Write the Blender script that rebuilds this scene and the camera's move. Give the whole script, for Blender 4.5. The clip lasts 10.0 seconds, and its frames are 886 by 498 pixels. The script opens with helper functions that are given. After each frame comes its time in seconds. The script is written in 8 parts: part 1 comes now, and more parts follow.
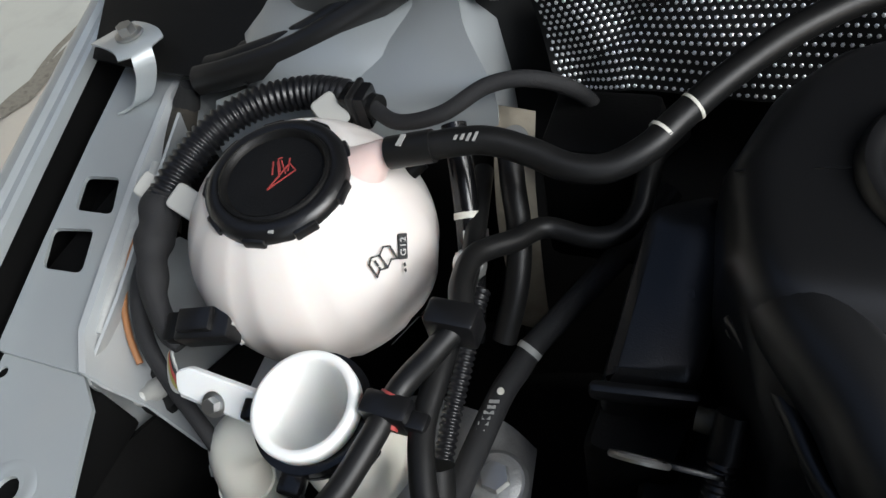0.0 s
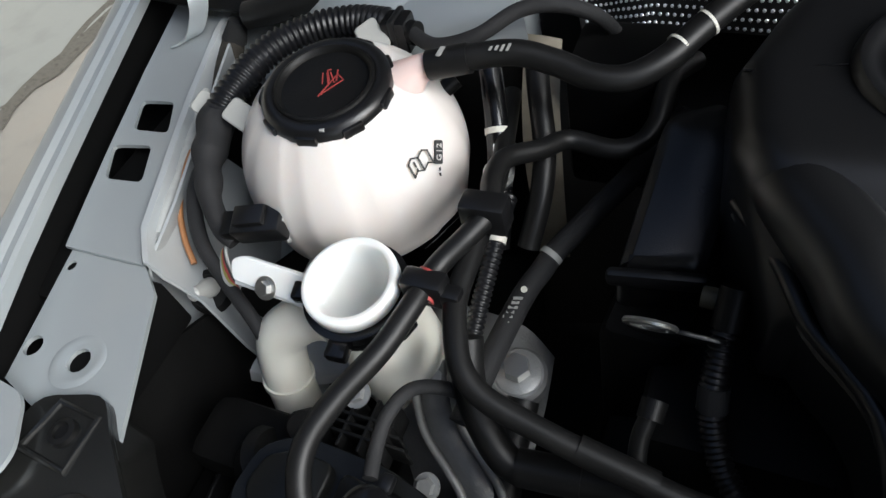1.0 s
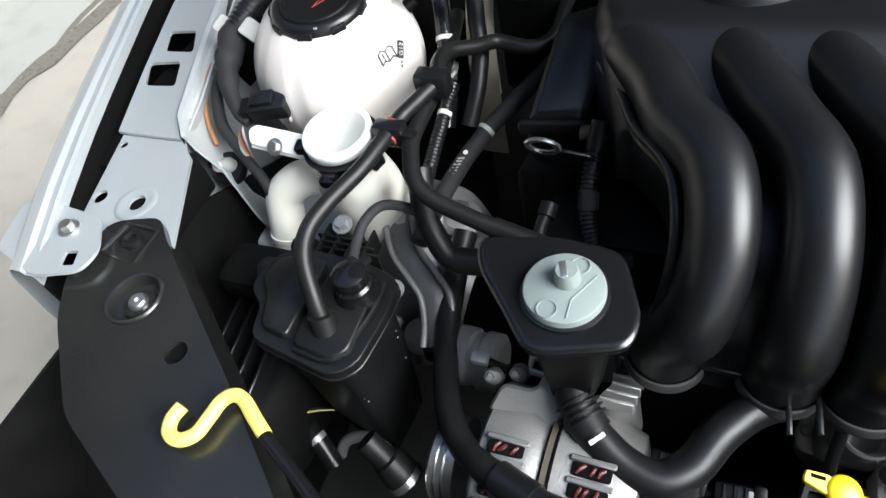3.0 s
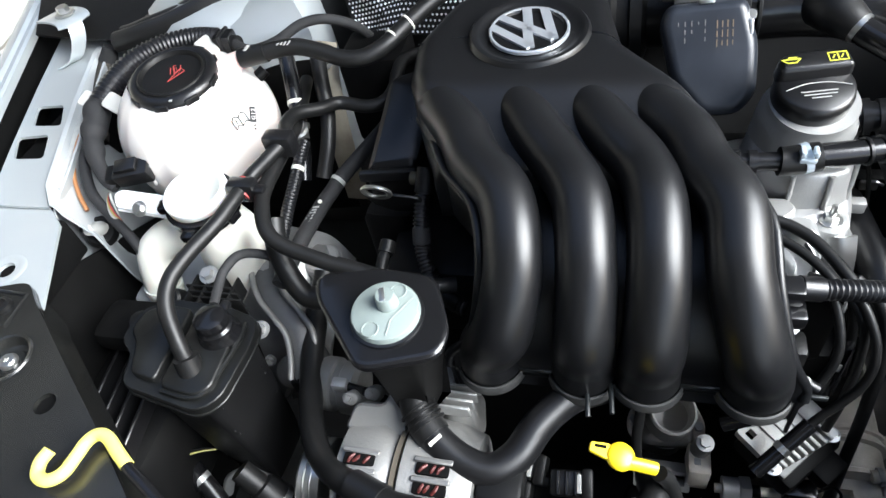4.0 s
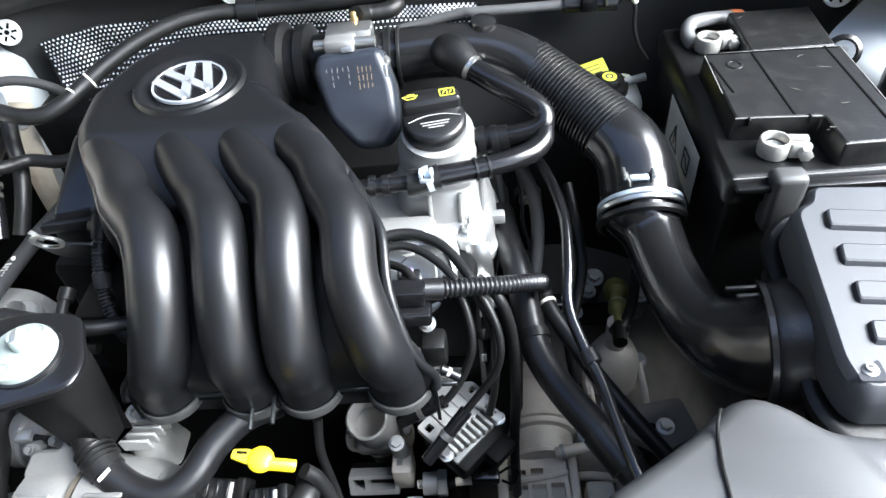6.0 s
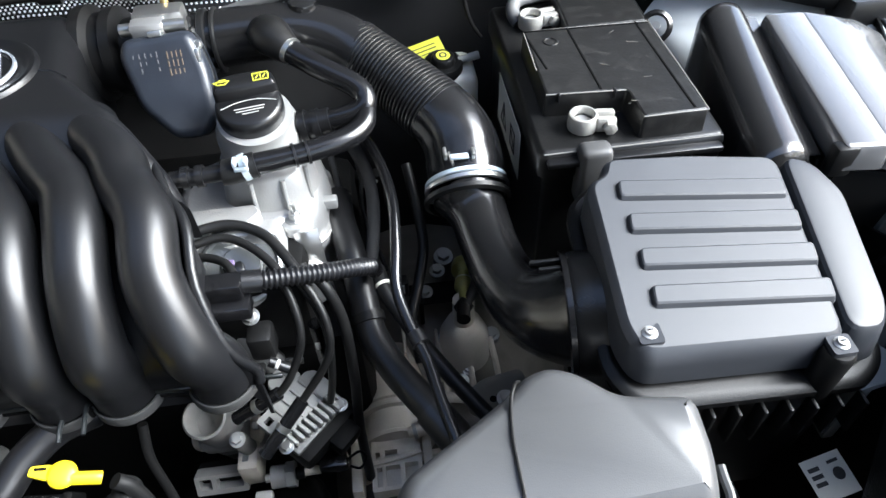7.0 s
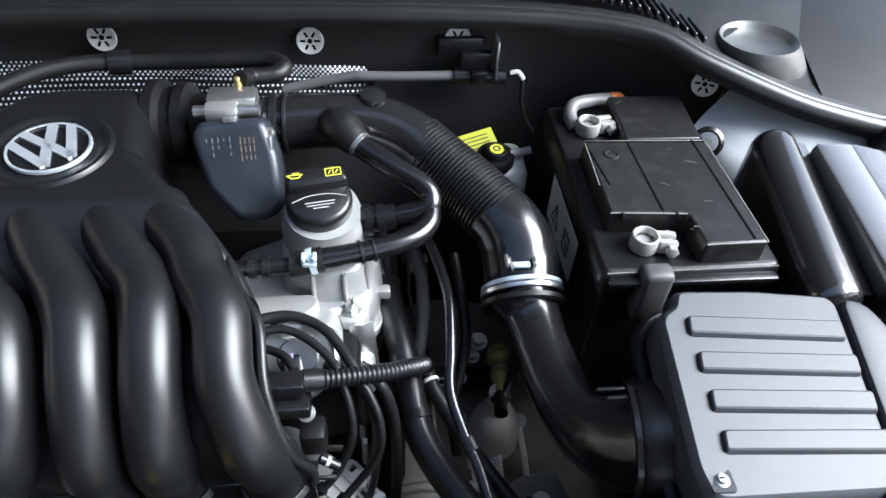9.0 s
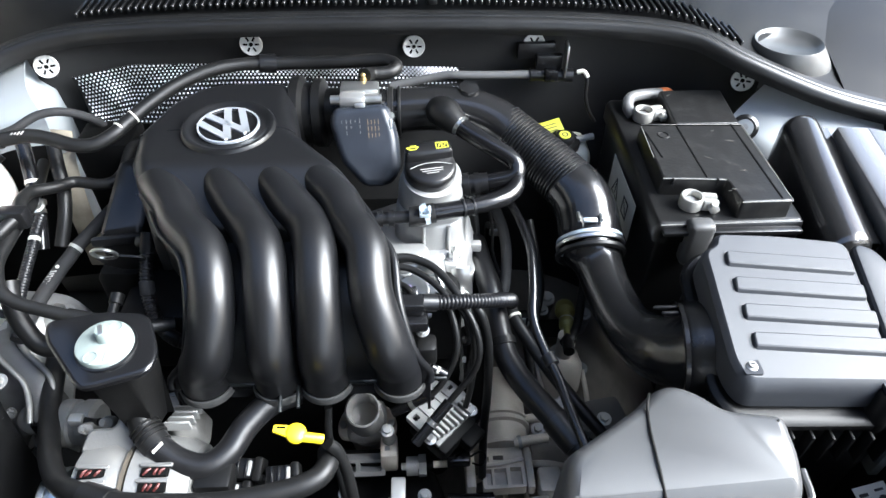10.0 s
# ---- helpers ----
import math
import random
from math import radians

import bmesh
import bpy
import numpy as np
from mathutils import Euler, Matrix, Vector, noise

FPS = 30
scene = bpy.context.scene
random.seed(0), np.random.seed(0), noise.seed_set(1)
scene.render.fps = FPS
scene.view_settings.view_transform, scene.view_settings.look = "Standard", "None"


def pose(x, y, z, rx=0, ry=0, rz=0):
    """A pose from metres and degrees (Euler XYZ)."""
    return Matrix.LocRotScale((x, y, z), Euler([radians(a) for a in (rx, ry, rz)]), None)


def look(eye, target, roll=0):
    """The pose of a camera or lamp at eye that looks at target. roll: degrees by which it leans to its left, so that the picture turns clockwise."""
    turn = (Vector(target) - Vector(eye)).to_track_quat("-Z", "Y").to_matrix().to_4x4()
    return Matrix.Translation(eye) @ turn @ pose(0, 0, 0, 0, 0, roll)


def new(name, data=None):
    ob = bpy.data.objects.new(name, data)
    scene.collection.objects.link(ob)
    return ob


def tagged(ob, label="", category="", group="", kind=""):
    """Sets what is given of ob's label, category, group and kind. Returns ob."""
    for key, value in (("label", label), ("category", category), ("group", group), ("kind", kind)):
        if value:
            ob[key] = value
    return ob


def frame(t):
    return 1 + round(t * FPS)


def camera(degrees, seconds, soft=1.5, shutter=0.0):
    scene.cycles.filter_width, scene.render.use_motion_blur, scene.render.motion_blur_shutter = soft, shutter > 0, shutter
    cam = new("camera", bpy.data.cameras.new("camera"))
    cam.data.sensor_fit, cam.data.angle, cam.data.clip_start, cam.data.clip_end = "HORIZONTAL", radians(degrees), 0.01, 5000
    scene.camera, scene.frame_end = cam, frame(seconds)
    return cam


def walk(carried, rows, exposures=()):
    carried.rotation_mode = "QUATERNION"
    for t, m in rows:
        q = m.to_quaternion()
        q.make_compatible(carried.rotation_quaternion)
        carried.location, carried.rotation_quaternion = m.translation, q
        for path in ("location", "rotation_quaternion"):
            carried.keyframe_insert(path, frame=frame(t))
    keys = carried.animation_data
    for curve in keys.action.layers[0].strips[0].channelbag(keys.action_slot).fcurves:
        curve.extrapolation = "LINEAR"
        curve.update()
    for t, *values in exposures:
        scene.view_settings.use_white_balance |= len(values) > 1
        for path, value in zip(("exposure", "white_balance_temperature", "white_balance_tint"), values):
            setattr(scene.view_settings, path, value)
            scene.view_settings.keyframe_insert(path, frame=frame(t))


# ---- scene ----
cam = camera(67.5, 10.0)
PATH = [
    (0, (-0.266, 0.084, 1.197), (-0.99, 1.162, -0.325), -18.3),
    (0.5, (-0.26, 0.056, 1.195), (-1.002, 1.116, -0.33), -18.3),
    (1, (-0.254, 0.018, 1.194), (-1.012, 1.065, -0.331), -18.4),
    (1.5, (-0.238, -0.024, 1.198), (-0.994, 1.017, -0.333), -17.8),
    (2, (-0.223, -0.072, 1.197), (-0.986, 0.953, -0.341), -18.1),
    (2.2, (-0.215, -0.088, 1.198), (-0.983, 0.93, -0.342), -18.3),
    (3.3, (-0.132, -0.156, 1.247), (-0.794, 0.972, -0.266), -17.0),
    (3.5, (-0.112, -0.159, 1.252), (-0.725, 1.004, -0.256), -16.7),
    (4, (-0.08, -0.174, 1.272), (-0.588, 1.072, -0.208), -13.5),
    (4.5, (-0.035, -0.19, 1.286), (-0.463, 1.108, -0.174), -11.4),
    (5, (0.006, -0.2, 1.285), (-0.315, 1.151, -0.154), -8.9),
    (5.5, (0.056, -0.205, 1.28), (-0.174, 1.179, -0.145), -7.4),
    (6, (0.1, -0.206, 1.272), (-0.033, 1.198, -0.146), -7.0),
    (6.2, (0.121, -0.205, 1.271), (0.031, 1.193, -0.156), -6.3),
    (7.3, (0.195, -0.201, 1.266), (0.387, 1.128, -0.215), -1.4),
    (7.5, (0.208, -0.197, 1.27), (0.436, 1.134, -0.205), -0.5),
    (8, (0.214, -0.175, 1.293), (0.524, 1.162, -0.161), 3.1),
    (8.5, (0.176, -0.15, 1.307), (0.498, 1.216, -0.118), 5.3),
    (9, (0.111, -0.154, 1.317), (0.298, 1.247, -0.098), 3.5),
    (9.5, (0.064, -0.215, 1.345), (0.148, 1.206, -0.06), 1.2),
    (10, (0.044, -0.305, 1.375), (0.117, 1.143, -0.003), 0.8),
]
walk(cam, [(t, look(eye, target, roll)) for t, eye, target, roll in PATH], [(0, 0.10, 6500, 10), (1.0, 0.13, 6500, 10), (2.2, 0.62, 6450, 10), (3.3, 1.10, 6400, 10), (4.0, 1.45, 6350, 10), (5.0, 1.95, 6300, 10), (5.5, 2.18, 6250, 10), (6.2, 2.28, 6250, 10), (7.3, 1.68, 6300, 10), (8.0, 1.32, 6150, 10), (8.5, 1.20, 6150, 10), (9.0, 1.50, 6100, 10), (9.5, 1.90, 6150, 10), (10.0, 2.10, 6250, 10)])

# ---- world and light ----
world = bpy.data.worlds.new("world")
scene.world = world
world.use_nodes = True
wn = world.node_tree
sky = wn.nodes.new("ShaderNodeTexSky")
sky.sky_type = "NISHITA"
sky.sun_disc = False
sky.sun_elevation, sky.sun_rotation = radians(38), radians(96)
sky.air_density, sky.dust_density = 1.0, 3.0
wn.links.new(sky.outputs[0], wn.nodes["Background"].inputs[0])
wn.nodes["Background"].inputs[1].default_value = 0.15
sun = new("sun", bpy.data.lights.new("sun", "SUN"))
sun.data.energy, sun.data.angle, sun.data.color = 4.7, radians(44), (0.89, 0.958, 1.0)
sun.matrix_world = look((4.3, -0.3, 4.3), (0, 0.2, 0.9))


# ---- materials ----
def mat(name, base, rough=0.5, metal=0.0, var=0.15, scale=30.0, bump=0.0, grain=400.0, coat=0.0, spec=0.5,
        sss=0.0, dirt=0.0, dirt_col=(0.25, 0.23, 0.2), rand=0.0):
    """Principled surface with broad stains and fine grain in object space."""
    m = bpy.data.materials.new(name)
    m.use_nodes = True
    nt = m.node_tree
    N, L = nt.nodes, nt.links
    p = N["Principled BSDF"]
    p.inputs["Roughness"].default_value = rough
    p.inputs["Metallic"].default_value = metal
    p.inputs["Specular IOR Level"].default_value = spec
    p.inputs["Coat Weight"].default_value = coat
    p.inputs["Coat Roughness"].default_value = 0.13
    if sss:
        p.inputs["Subsurface Weight"].default_value = sss
        p.inputs["Subsurface Radius"].default_value = (0.02, 0.015, 0.012)
        p.inputs["Subsurface Scale"].default_value = 0.6
    tc = N.new("ShaderNodeTexCoord")
    big = N.new("ShaderNodeTexNoise")
    big.inputs["Scale"].default_value, big.inputs["Detail"].default_value = scale, 6
    fine = N.new("ShaderNodeTexNoise")
    fine.inputs["Scale"].default_value, fine.inputs["Detail"].default_value = grain, 3
    for n in (big, fine):
        L.new(tc.outputs["Object"], n.inputs["Vector"])
    lo = N.new("ShaderNodeMixRGB")
    lo.inputs[1].default_value = (*[c * (1 - var) for c in base], 1)
    lo.inputs[2].default_value = (*[min(1, c * (1 + var)) for c in base], 1)
    L.new(big.outputs["Fac"], lo.inputs[0])
    col = lo.outputs[0]
    if dirt:
        ramp = N.new("ShaderNodeValToRGB")
        ramp.color_ramp.elements[0].position, ramp.color_ramp.elements[1].position = 0.5, 0.75
        L.new(big.outputs["Fac"], ramp.inputs[0])
        amt = N.new("ShaderNodeMath")
        amt.operation = "MULTIPLY"
        amt.inputs[1].default_value = dirt
        L.new(ramp.outputs[0], amt.inputs[0])
        mx = N.new("ShaderNodeMixRGB")
        mx.inputs[2].default_value = (*dirt_col, 1)
        L.new(amt.outputs[0], mx.inputs[0])
        L.new(col, mx.inputs[1])
        col = mx.outputs[0]
    if rand:
        info = N.new("ShaderNodeObjectInfo")
        hs = N.new("ShaderNodeHueSaturation")
        mr = N.new("ShaderNodeMapRange")
        mr.inputs[3].default_value, mr.inputs[4].default_value = 1 - rand, 1 + rand
        L.new(info.outputs["Random"], mr.inputs[0])
        L.new(mr.outputs[0], hs.inputs["Value"])
        L.new(col, hs.inputs["Color"])
        col = hs.outputs[0]
    L.new(col, p.inputs["Base Color"])
    rr = N.new("ShaderNodeMapRange")
    rr.inputs[3].default_value, rr.inputs[4].default_value = max(0.03, rough * (0.85 if var > 0.07 else 0.95)), min(1, rough * (1.15 if var > 0.07 else 1.05))
    L.new(big.outputs["Fac"], rr.inputs[0])
    L.new(rr.outputs[0], p.inputs["Roughness"])
    if bump:
        b = N.new("ShaderNodeBump")
        b.inputs["Strength"].default_value, b.inputs["Distance"].default_value = bump, 0.0006
        L.new(fine.outputs["Fac"], b.inputs["Height"])
        L.new(b.outputs[0], p.inputs["Normal"])
    return m


PAINT = mat("silver_paint", (0.36, 0.39, 0.40), 0.36, 0.25, 0.06, 12, 0.05, 900, coat=0.4, dirt=0.25, dirt_col=(0.42, 0.41, 0.38))
PAINT_DUSTY = mat("dusty_silver_paint", (0.41, 0.435, 0.445), 0.5, 0.2, 0.1, 20, 0.1, 500, dirt=0.35, dirt_col=(0.36, 0.33, 0.29))
COVER = mat("black_cover_plastic", (0.0065, 0.0067, 0.0074), 0.34, 0, 0.06, 8, 0.10, 1600, spec=0.42)
WORNLIP = mat("worn_lip", (0.034, 0.034, 0.033), 0.5, 0, 0.5, 150, 0.3, 700, dirt=0.6, dirt_col=(0.015, 0.015, 0.015))
LIP = mat("worn_grey_black_plastic", (0.011, 0.013, 0.0135), 0.4, 0, 0.3, 120, 0.2, 700, spec=0.6)
SATIN = mat("satin_black_plastic", (0.007, 0.007, 0.0075), 0.29, 0, 0.15, 25, 0.2, 1200)
MATTE = mat("matte_black_plastic", (0.006, 0.006, 0.006), 0.42, 0, 0.2, 25, 0.25, 700, spec=0.22, dirt=0.1, dirt_col=(0.035, 0.033, 0.03))
# darker than MATTE: grime and the bay's deep shade both in the colour
GRIMY_SHADED = mat("grimy_shaded_black_plastic", (0.004, 0.004, 0.004), 0.55, 0, 0.3, 30, 0.3, 600, spec=0.10, dirt=0.12, dirt_col=(0.016, 0.015, 0.013))
BEAM = mat("dusty_black_plastic", (0.011, 0.0112, 0.0108), 0.24, 0, 0.25, 12, 0.06, 900, spec=0.6, dirt=0.3, dirt_col=(0.026, 0.026, 0.022))
RUBBER = mat("black_rubber", (0.0075, 0.0075, 0.0075), 0.42, 0, 0.2, 40, 0.10, 900, spec=0.30, dirt=0.15, dirt_col=(0.028, 0.026, 0.024))
RUBBER_GLOSS = mat("smooth_black_rubber", (0.0075, 0.0075, 0.008), 0.34, 0, 0.15, 30, 0.06, 700, spec=0.4)
GLOSS = mat("glossy_black_plastic", (0.006, 0.006, 0.0066), 0.2, 0, 0.1, 30, 0.05, 600)
SEALM = mat("matte_seal_rubber", (0.011, 0.011, 0.011), 0.36, 0, 0.25, 30, 0.1, 700, spec=0.5, dirt=0.2, dirt_col=(0.03, 0.028, 0.025))
COWLG = mat("dusty_grey_cowl_plastic", (0.05, 0.051, 0.051), 0.38, 0, 0.2, 25, 0.1, 900, spec=0.7, dirt=0.3, dirt_col=(0.12, 0.12, 0.11))
LABEL_METAL = mat("pale_zinc_washer", (0.6, 0.6, 0.58), 0.45, 0.35, 0.15, 60, 0.2, 700)
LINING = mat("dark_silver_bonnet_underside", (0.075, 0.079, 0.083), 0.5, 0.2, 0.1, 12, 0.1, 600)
DUCT = mat("satin_black_duct", (0.009, 0.009, 0.0095), 0.2, 0, 0.12, 25, 0.05, 700, spec=0.6, dirt=0.15, dirt_col=(0.03, 0.027, 0.022))
FELT = mat("black_insulation_felt", (0.012, 0.012, 0.0123), 0.9, 0, 0.3, 40, 0.6, 900)
BELLOWS = mat("satin_bellows_rubber", (0.007, 0.007, 0.0074), 0.32, 0, 0.15, 25, 0.05, 700, spec=0.55)
TAPE = mat("black_cloth_tape", (0.013, 0.013, 0.014), 0.75, 0, 0.3, 90, 0.8, 1500)
CONDUIT = mat("black_conduit", (0.008, 0.008, 0.009), 0.34, 0, 0.2, 60, 0.1, 900)
TANK = mat("milky_tank_plastic", (0.74, 0.695, 0.66), 0.26, 0, 0.04, 15, 0.04, 500, sss=0.3)
TANK_PINK = mat("pink_stained_plastic", (0.78, 0.6, 0.56), 0.3, 0, 0.12, 30, 0.04, 500, sss=0.3)
WHITE = mat("white_plastic", (0.88, 0.885, 0.865), 0.35, 0, 0.03, 20, 0.06, 700, sss=0.25)
CREAM = mat("aged_white_plastic", (0.78, 0.77, 0.69), 0.38, 0, 0.08, 20, 0.1, 600, sss=0.15, dirt=0.15, dirt_col=(0.5, 0.47, 0.4))
ALU = mat("cast_aluminium", (0.40, 0.40, 0.395), 0.42, 0.7, 0.2, 45, 0.6, 500, dirt=0.35, dirt_col=(0.24, 0.23, 0.21))
ALU_DARK = mat("grimy_cast_aluminium", (0.25, 0.247, 0.236), 0.5, 0.5, 0.35, 30, 0.7, 450, dirt=0.6, dirt_col=(0.05, 0.047, 0.04))
STEEL = mat("zinc_steel", (0.62, 0.62, 0.6), 0.3, 0.95, 0.12, 60, 0.15, 900)
LEAD = mat("lead_clamp", (0.37, 0.36, 0.33), 0.4, 0.35, 0.2, 90, 0.5, 700)
CAST_MID = mat("dull_cast_aluminium", (0.40, 0.40, 0.39), 0.42, 0.6, 0.25, 40, 0.6, 480, dirt=0.4, dirt_col=(0.13, 0.125, 0.11))
SATIN_CHROME = mat("satin_chrome", (0.52, 0.55, 0.59), 0.22, 0.6, 0.04, 30)
GREYCAP = mat("pale_grey_plastic", (0.20, 0.237, 0.225), 0.42, 0, 0.06, 20, 0.1, 700)
SLATE = mat("slate_blue_plastic", (0.019, 0.023, 0.031), 0.36, 0, 0.25, 30, 0.15, 900, dirt=0.2, dirt_col=(0.06, 0.065, 0.075))
YELLOW = mat("yellow_plastic", (0.85, 0.62, 0.015), 0.35, 0, 0.06, 30, 0.05, 600, sss=0.1)
YELLOW_PALE = mat("pale_yellow_plastic", (0.85, 0.74, 0.16), 0.4, 0, 0.06, 30, 0.05, 600, sss=0.1)
YELLOW_INK = mat("yellow_ink", (0.56, 0.57, 0.05), 0.5, 0, 0.05)
ORANGE = mat("orange_wire", (0.34, 0.15, 0.06), 0.45, 0, 0.1, 60)
RED = mat("red_ink", (0.33, 0.05, 0.045), 0.5, 0, 0.1)
COIL = mat("copper_winding", (0.075, 0.014, 0.012), 0.45, 0.2, 0.6, 260, 0.6, 700, dirt=0.5, dirt_col=(0.03, 0.012, 0.01))
INK = mat("black_ink", (0.03, 0.03, 0.03), 0.6, 0, 0.05)
LABEL = mat("off_white_label", (0.7, 0.68, 0.6), 0.55, 0, 0.08, 40, dirt=0.2)
PRINT = mat("pale_grey_print", (0.36, 0.36, 0.345), 0.6, 0, 0.1)
BLUECLIP = mat("pale_blue_clip", (0.52, 0.6, 0.66), 0.3, 0.3, 0.05)
BRASS = mat("brass_fitting", (0.38, 0.27, 0.12), 0.42, 0.8, 0.1)
OLIVE = mat("olive_gold_plastic", (0.3, 0.28, 0.09), 0.4, 0.2, 0.15, 60)
# near-black colour that paints the shade inside holes, slots, grooves and gaps
RECESS_SHADE = mat("painted_recess_shade", (0.004, 0.004, 0.004), 0.9, 0, 0.1, spec=0.05)
GEAR = mat("grimy_gearbox_casting", (0.64, 0.585, 0.50), 0.5, 0.1, 0.25, 25, 0.7, 420, dirt=0.5, dirt_col=(0.17, 0.145, 0.11))
CLEAR = mat("smoky_clear_plastic", (0.1, 0.105, 0.105), 0.2, 0.2, 0.3, 60, 0.1, 400, coat=0.5)
VALVE = mat("bright_cast_aluminium", (0.36, 0.36, 0.35), 0.42, 0.5, 0.12, 45, 0.5, 500, dirt=0.2, dirt_col=(0.3, 0.29, 0.27))
TAB = mat("grey_moulded_plastic", (0.36, 0.36, 0.34), 0.45, 0, 0.1, 30, 0.1, 600)
FOIL = mat("embossed_aluminium_foil", (0.9, 0.9, 0.91), 0.34, 0.75, 0.1, 60, 0.3, 300)
FLOOR_GREY = mat("grey_concrete", (0.28, 0.285, 0.26), 0.8, 0, 0.28, 7, 0.6, 60, dirt=0.35, dirt_col=(0.2, 0.2, 0.18))
FLOOR_BEIGE = mat("beige_concrete", (0.31, 0.29, 0.25), 0.8, 0, 0.28, 7, 0.6, 60, dirt=0.35, dirt_col=(0.26, 0.22, 0.18))
# white base colour stands in for the overexposed daylight outside
FLOOR_WHITE = mat("white_daylight_glare", (0.85, 0.85, 0.84), 0.5, 0, 0.03, 2, 0.1, 60)


# ---- building helpers ----
def finish(name, bm, material, smooth=40):
    me = bpy.data.meshes.new(name)
    bmesh.ops.recalc_face_normals(bm, faces=bm.faces[:])
    bm.to_mesh(me)
    bm.free()
    for poly in me.polygons:
        poly.use_smooth = True
    me.set_sharp_from_angle(angle=radians(smooth))
    for m in material if isinstance(material, (list, tuple)) else (material,):
        me.materials.append(m)
    return me


def thing(name, label, category, loc, group=""):
    ob = new(name)
    ob.empty_display_size = 0.02
    ob.location = loc
    bpy.context.view_layer.update()
    return tagged(ob, label, category, group)


def world_loc(ob):
    v = Vector(ob.location)
    while ob.parent:
        ob = ob.parent
        v += Vector(ob.location)
    return v


def part(name, bm, material, parent, label="", smooth=40):
    """One mesh, given in world metres, under a thing or a part."""
    bmesh.ops.translate(bm, verts=bm.verts[:], vec=-world_loc(parent))
    ob = new(name, finish(name, bm, material, smooth))
    ob.parent = parent
    return tagged(ob, label)


def solo(name, bm, material, label, category, group="", kind="", smooth=40):
    return tagged(new(name, finish(name, bm, material, smooth)), label, category, group, kind)


def merge(*bms):
    out = bms[0]
    for b in bms[1:]:
        me = bpy.data.meshes.new("tmp")
        b.to_mesh(me)
        out.from_mesh(me)
        bpy.data.meshes.remove(me)
        b.free()
    return out


def moved(bm, m):
    bmesh.ops.transform(bm, matrix=m, verts=bm.verts[:])
    return bm


def frame_to(axis, at=(0, 0, 0), spin=0.0):
    """A turn that lays local z along axis, at a place."""
    q = Vector(axis).to_track_quat("Z", "Y").to_matrix().to_4x4()
    return Matrix.Translation(at) @ q @ Matrix.Rotation(radians(spin), 4, "Z")


def spline(pts, n=8):
    """Catmull-Rom through the points (any length of tuple)."""
    p = [np.array(q, float) for q in pts]
    p = [2 * p[0] - p[1]] + p + [2 * p[-1] - p[-2]]
    out = []
    for i in range(1, len(p) - 2):
        a, b, c, d = p[i - 1:i + 3]
        for k in range(n):
            t = k / n
            out.append(0.5 * (2 * b + (c - a) * t + (2 * a - 5 * b + 4 * c - d) * t * t + (3 * b - a - 3 * c + d) * t ** 3))
    out.append(p[-2])
    return out


def tube(pts, r, seg=14, n=8, cap=True, wave=0.0, pitch=0.006, smooth_path=True, flat=1.0):
    """A hose along points (x, y, z[, r]); wave gives the ribs of a corrugated one."""
    q = [(*a[:3], a[3] if len(a) > 3 else r) for a in pts]
    path = spline(q, n) if smooth_path else [np.array(a, float) for a in q]
    if wave:
        cum = np.r_[0, np.cumsum([np.linalg.norm(path[i + 1][:3] - path[i][:3]) for i in range(len(path) - 1)])]
        rows = np.array(path)
        step = np.arange(0, cum[-1], pitch / 4)
        path = [np.array([np.interp(s, cum, rows[:, k]) for k in range(4)]) for s in step]
        for k, a in enumerate(path):
            a[3] += wave * (0, 0.9, 1, 0.1)[k % 4] - wave / 2
    bm = bmesh.new()
    rings, up = [], None
    for i, a in enumerate(path):
        d = Vector((path[min(i + 1, len(path) - 1)][:3] - path[max(i - 1, 0)][:3]).tolist()).normalized()
        if up is None:
            up = d.orthogonal().normalized()
        up = (up - d * up.dot(d)).normalized()
        side = d.cross(up)
        rings.append([bm.verts.new(Vector(a[:3].tolist()) + float(a[3]) * (up * math.cos(t) + flat * side * math.sin(t)))
                      for t in (2 * math.pi * k / seg for k in range(seg))])
    for a, b in zip(rings, rings[1:]):
        for k in range(seg):
            bm.faces.new((a[k], a[(k + 1) % seg], b[(k + 1) % seg], b[k]))
    if cap:
        bm.faces.new(rings[0][::-1])
        bm.faces.new(rings[-1])
    return bm


def ribbed(pts, count, depth, seg=44):
    """A bellows: count round-topped ribs with narrow grooves along points (x, y, z, r)."""
    path = np.array(spline(pts, 12))
    cum = np.r_[0, np.cumsum(np.linalg.norm(np.diff(path[:, :3], axis=0), axis=1))]
    out = []
    for i in range(count):
        for u, d in ((0.0, 1.0), (0.14, 0.95), (0.24, 0.25), (0.38, 0.03), (0.55, 0.0), (0.72, 0.03), (0.86, 0.25), (0.96, 0.95)):
            q = [np.interp((i + u) / count * cum[-1], cum, path[:, k]) for k in range(4)]
            out.append((q[0], q[1], q[2], q[3] - depth * d))
    return tube(out, 0.03, seg, 1, smooth_path=False)


def lathe(profile, seg=32, m=None, cap=True):
    """Turned shape from (radius, height) rows, about local z."""
    bm = bmesh.new()
    rings = [[bm.verts.new((r * math.cos(2 * math.pi * k / seg), r * math.sin(2 * math.pi * k / seg), z)) for k in range(seg)] for r, z in profile]
    for a, b in zip(rings, rings[1:]):
        for k in range(seg):
            bm.faces.new((a[k], a[(k + 1) % seg], b[(k + 1) % seg], b[k]))
    if cap:
        bm.faces.new(rings[0][::-1])
        bm.faces.new(rings[-1])
    return moved(bm, m) if m is not None else bm


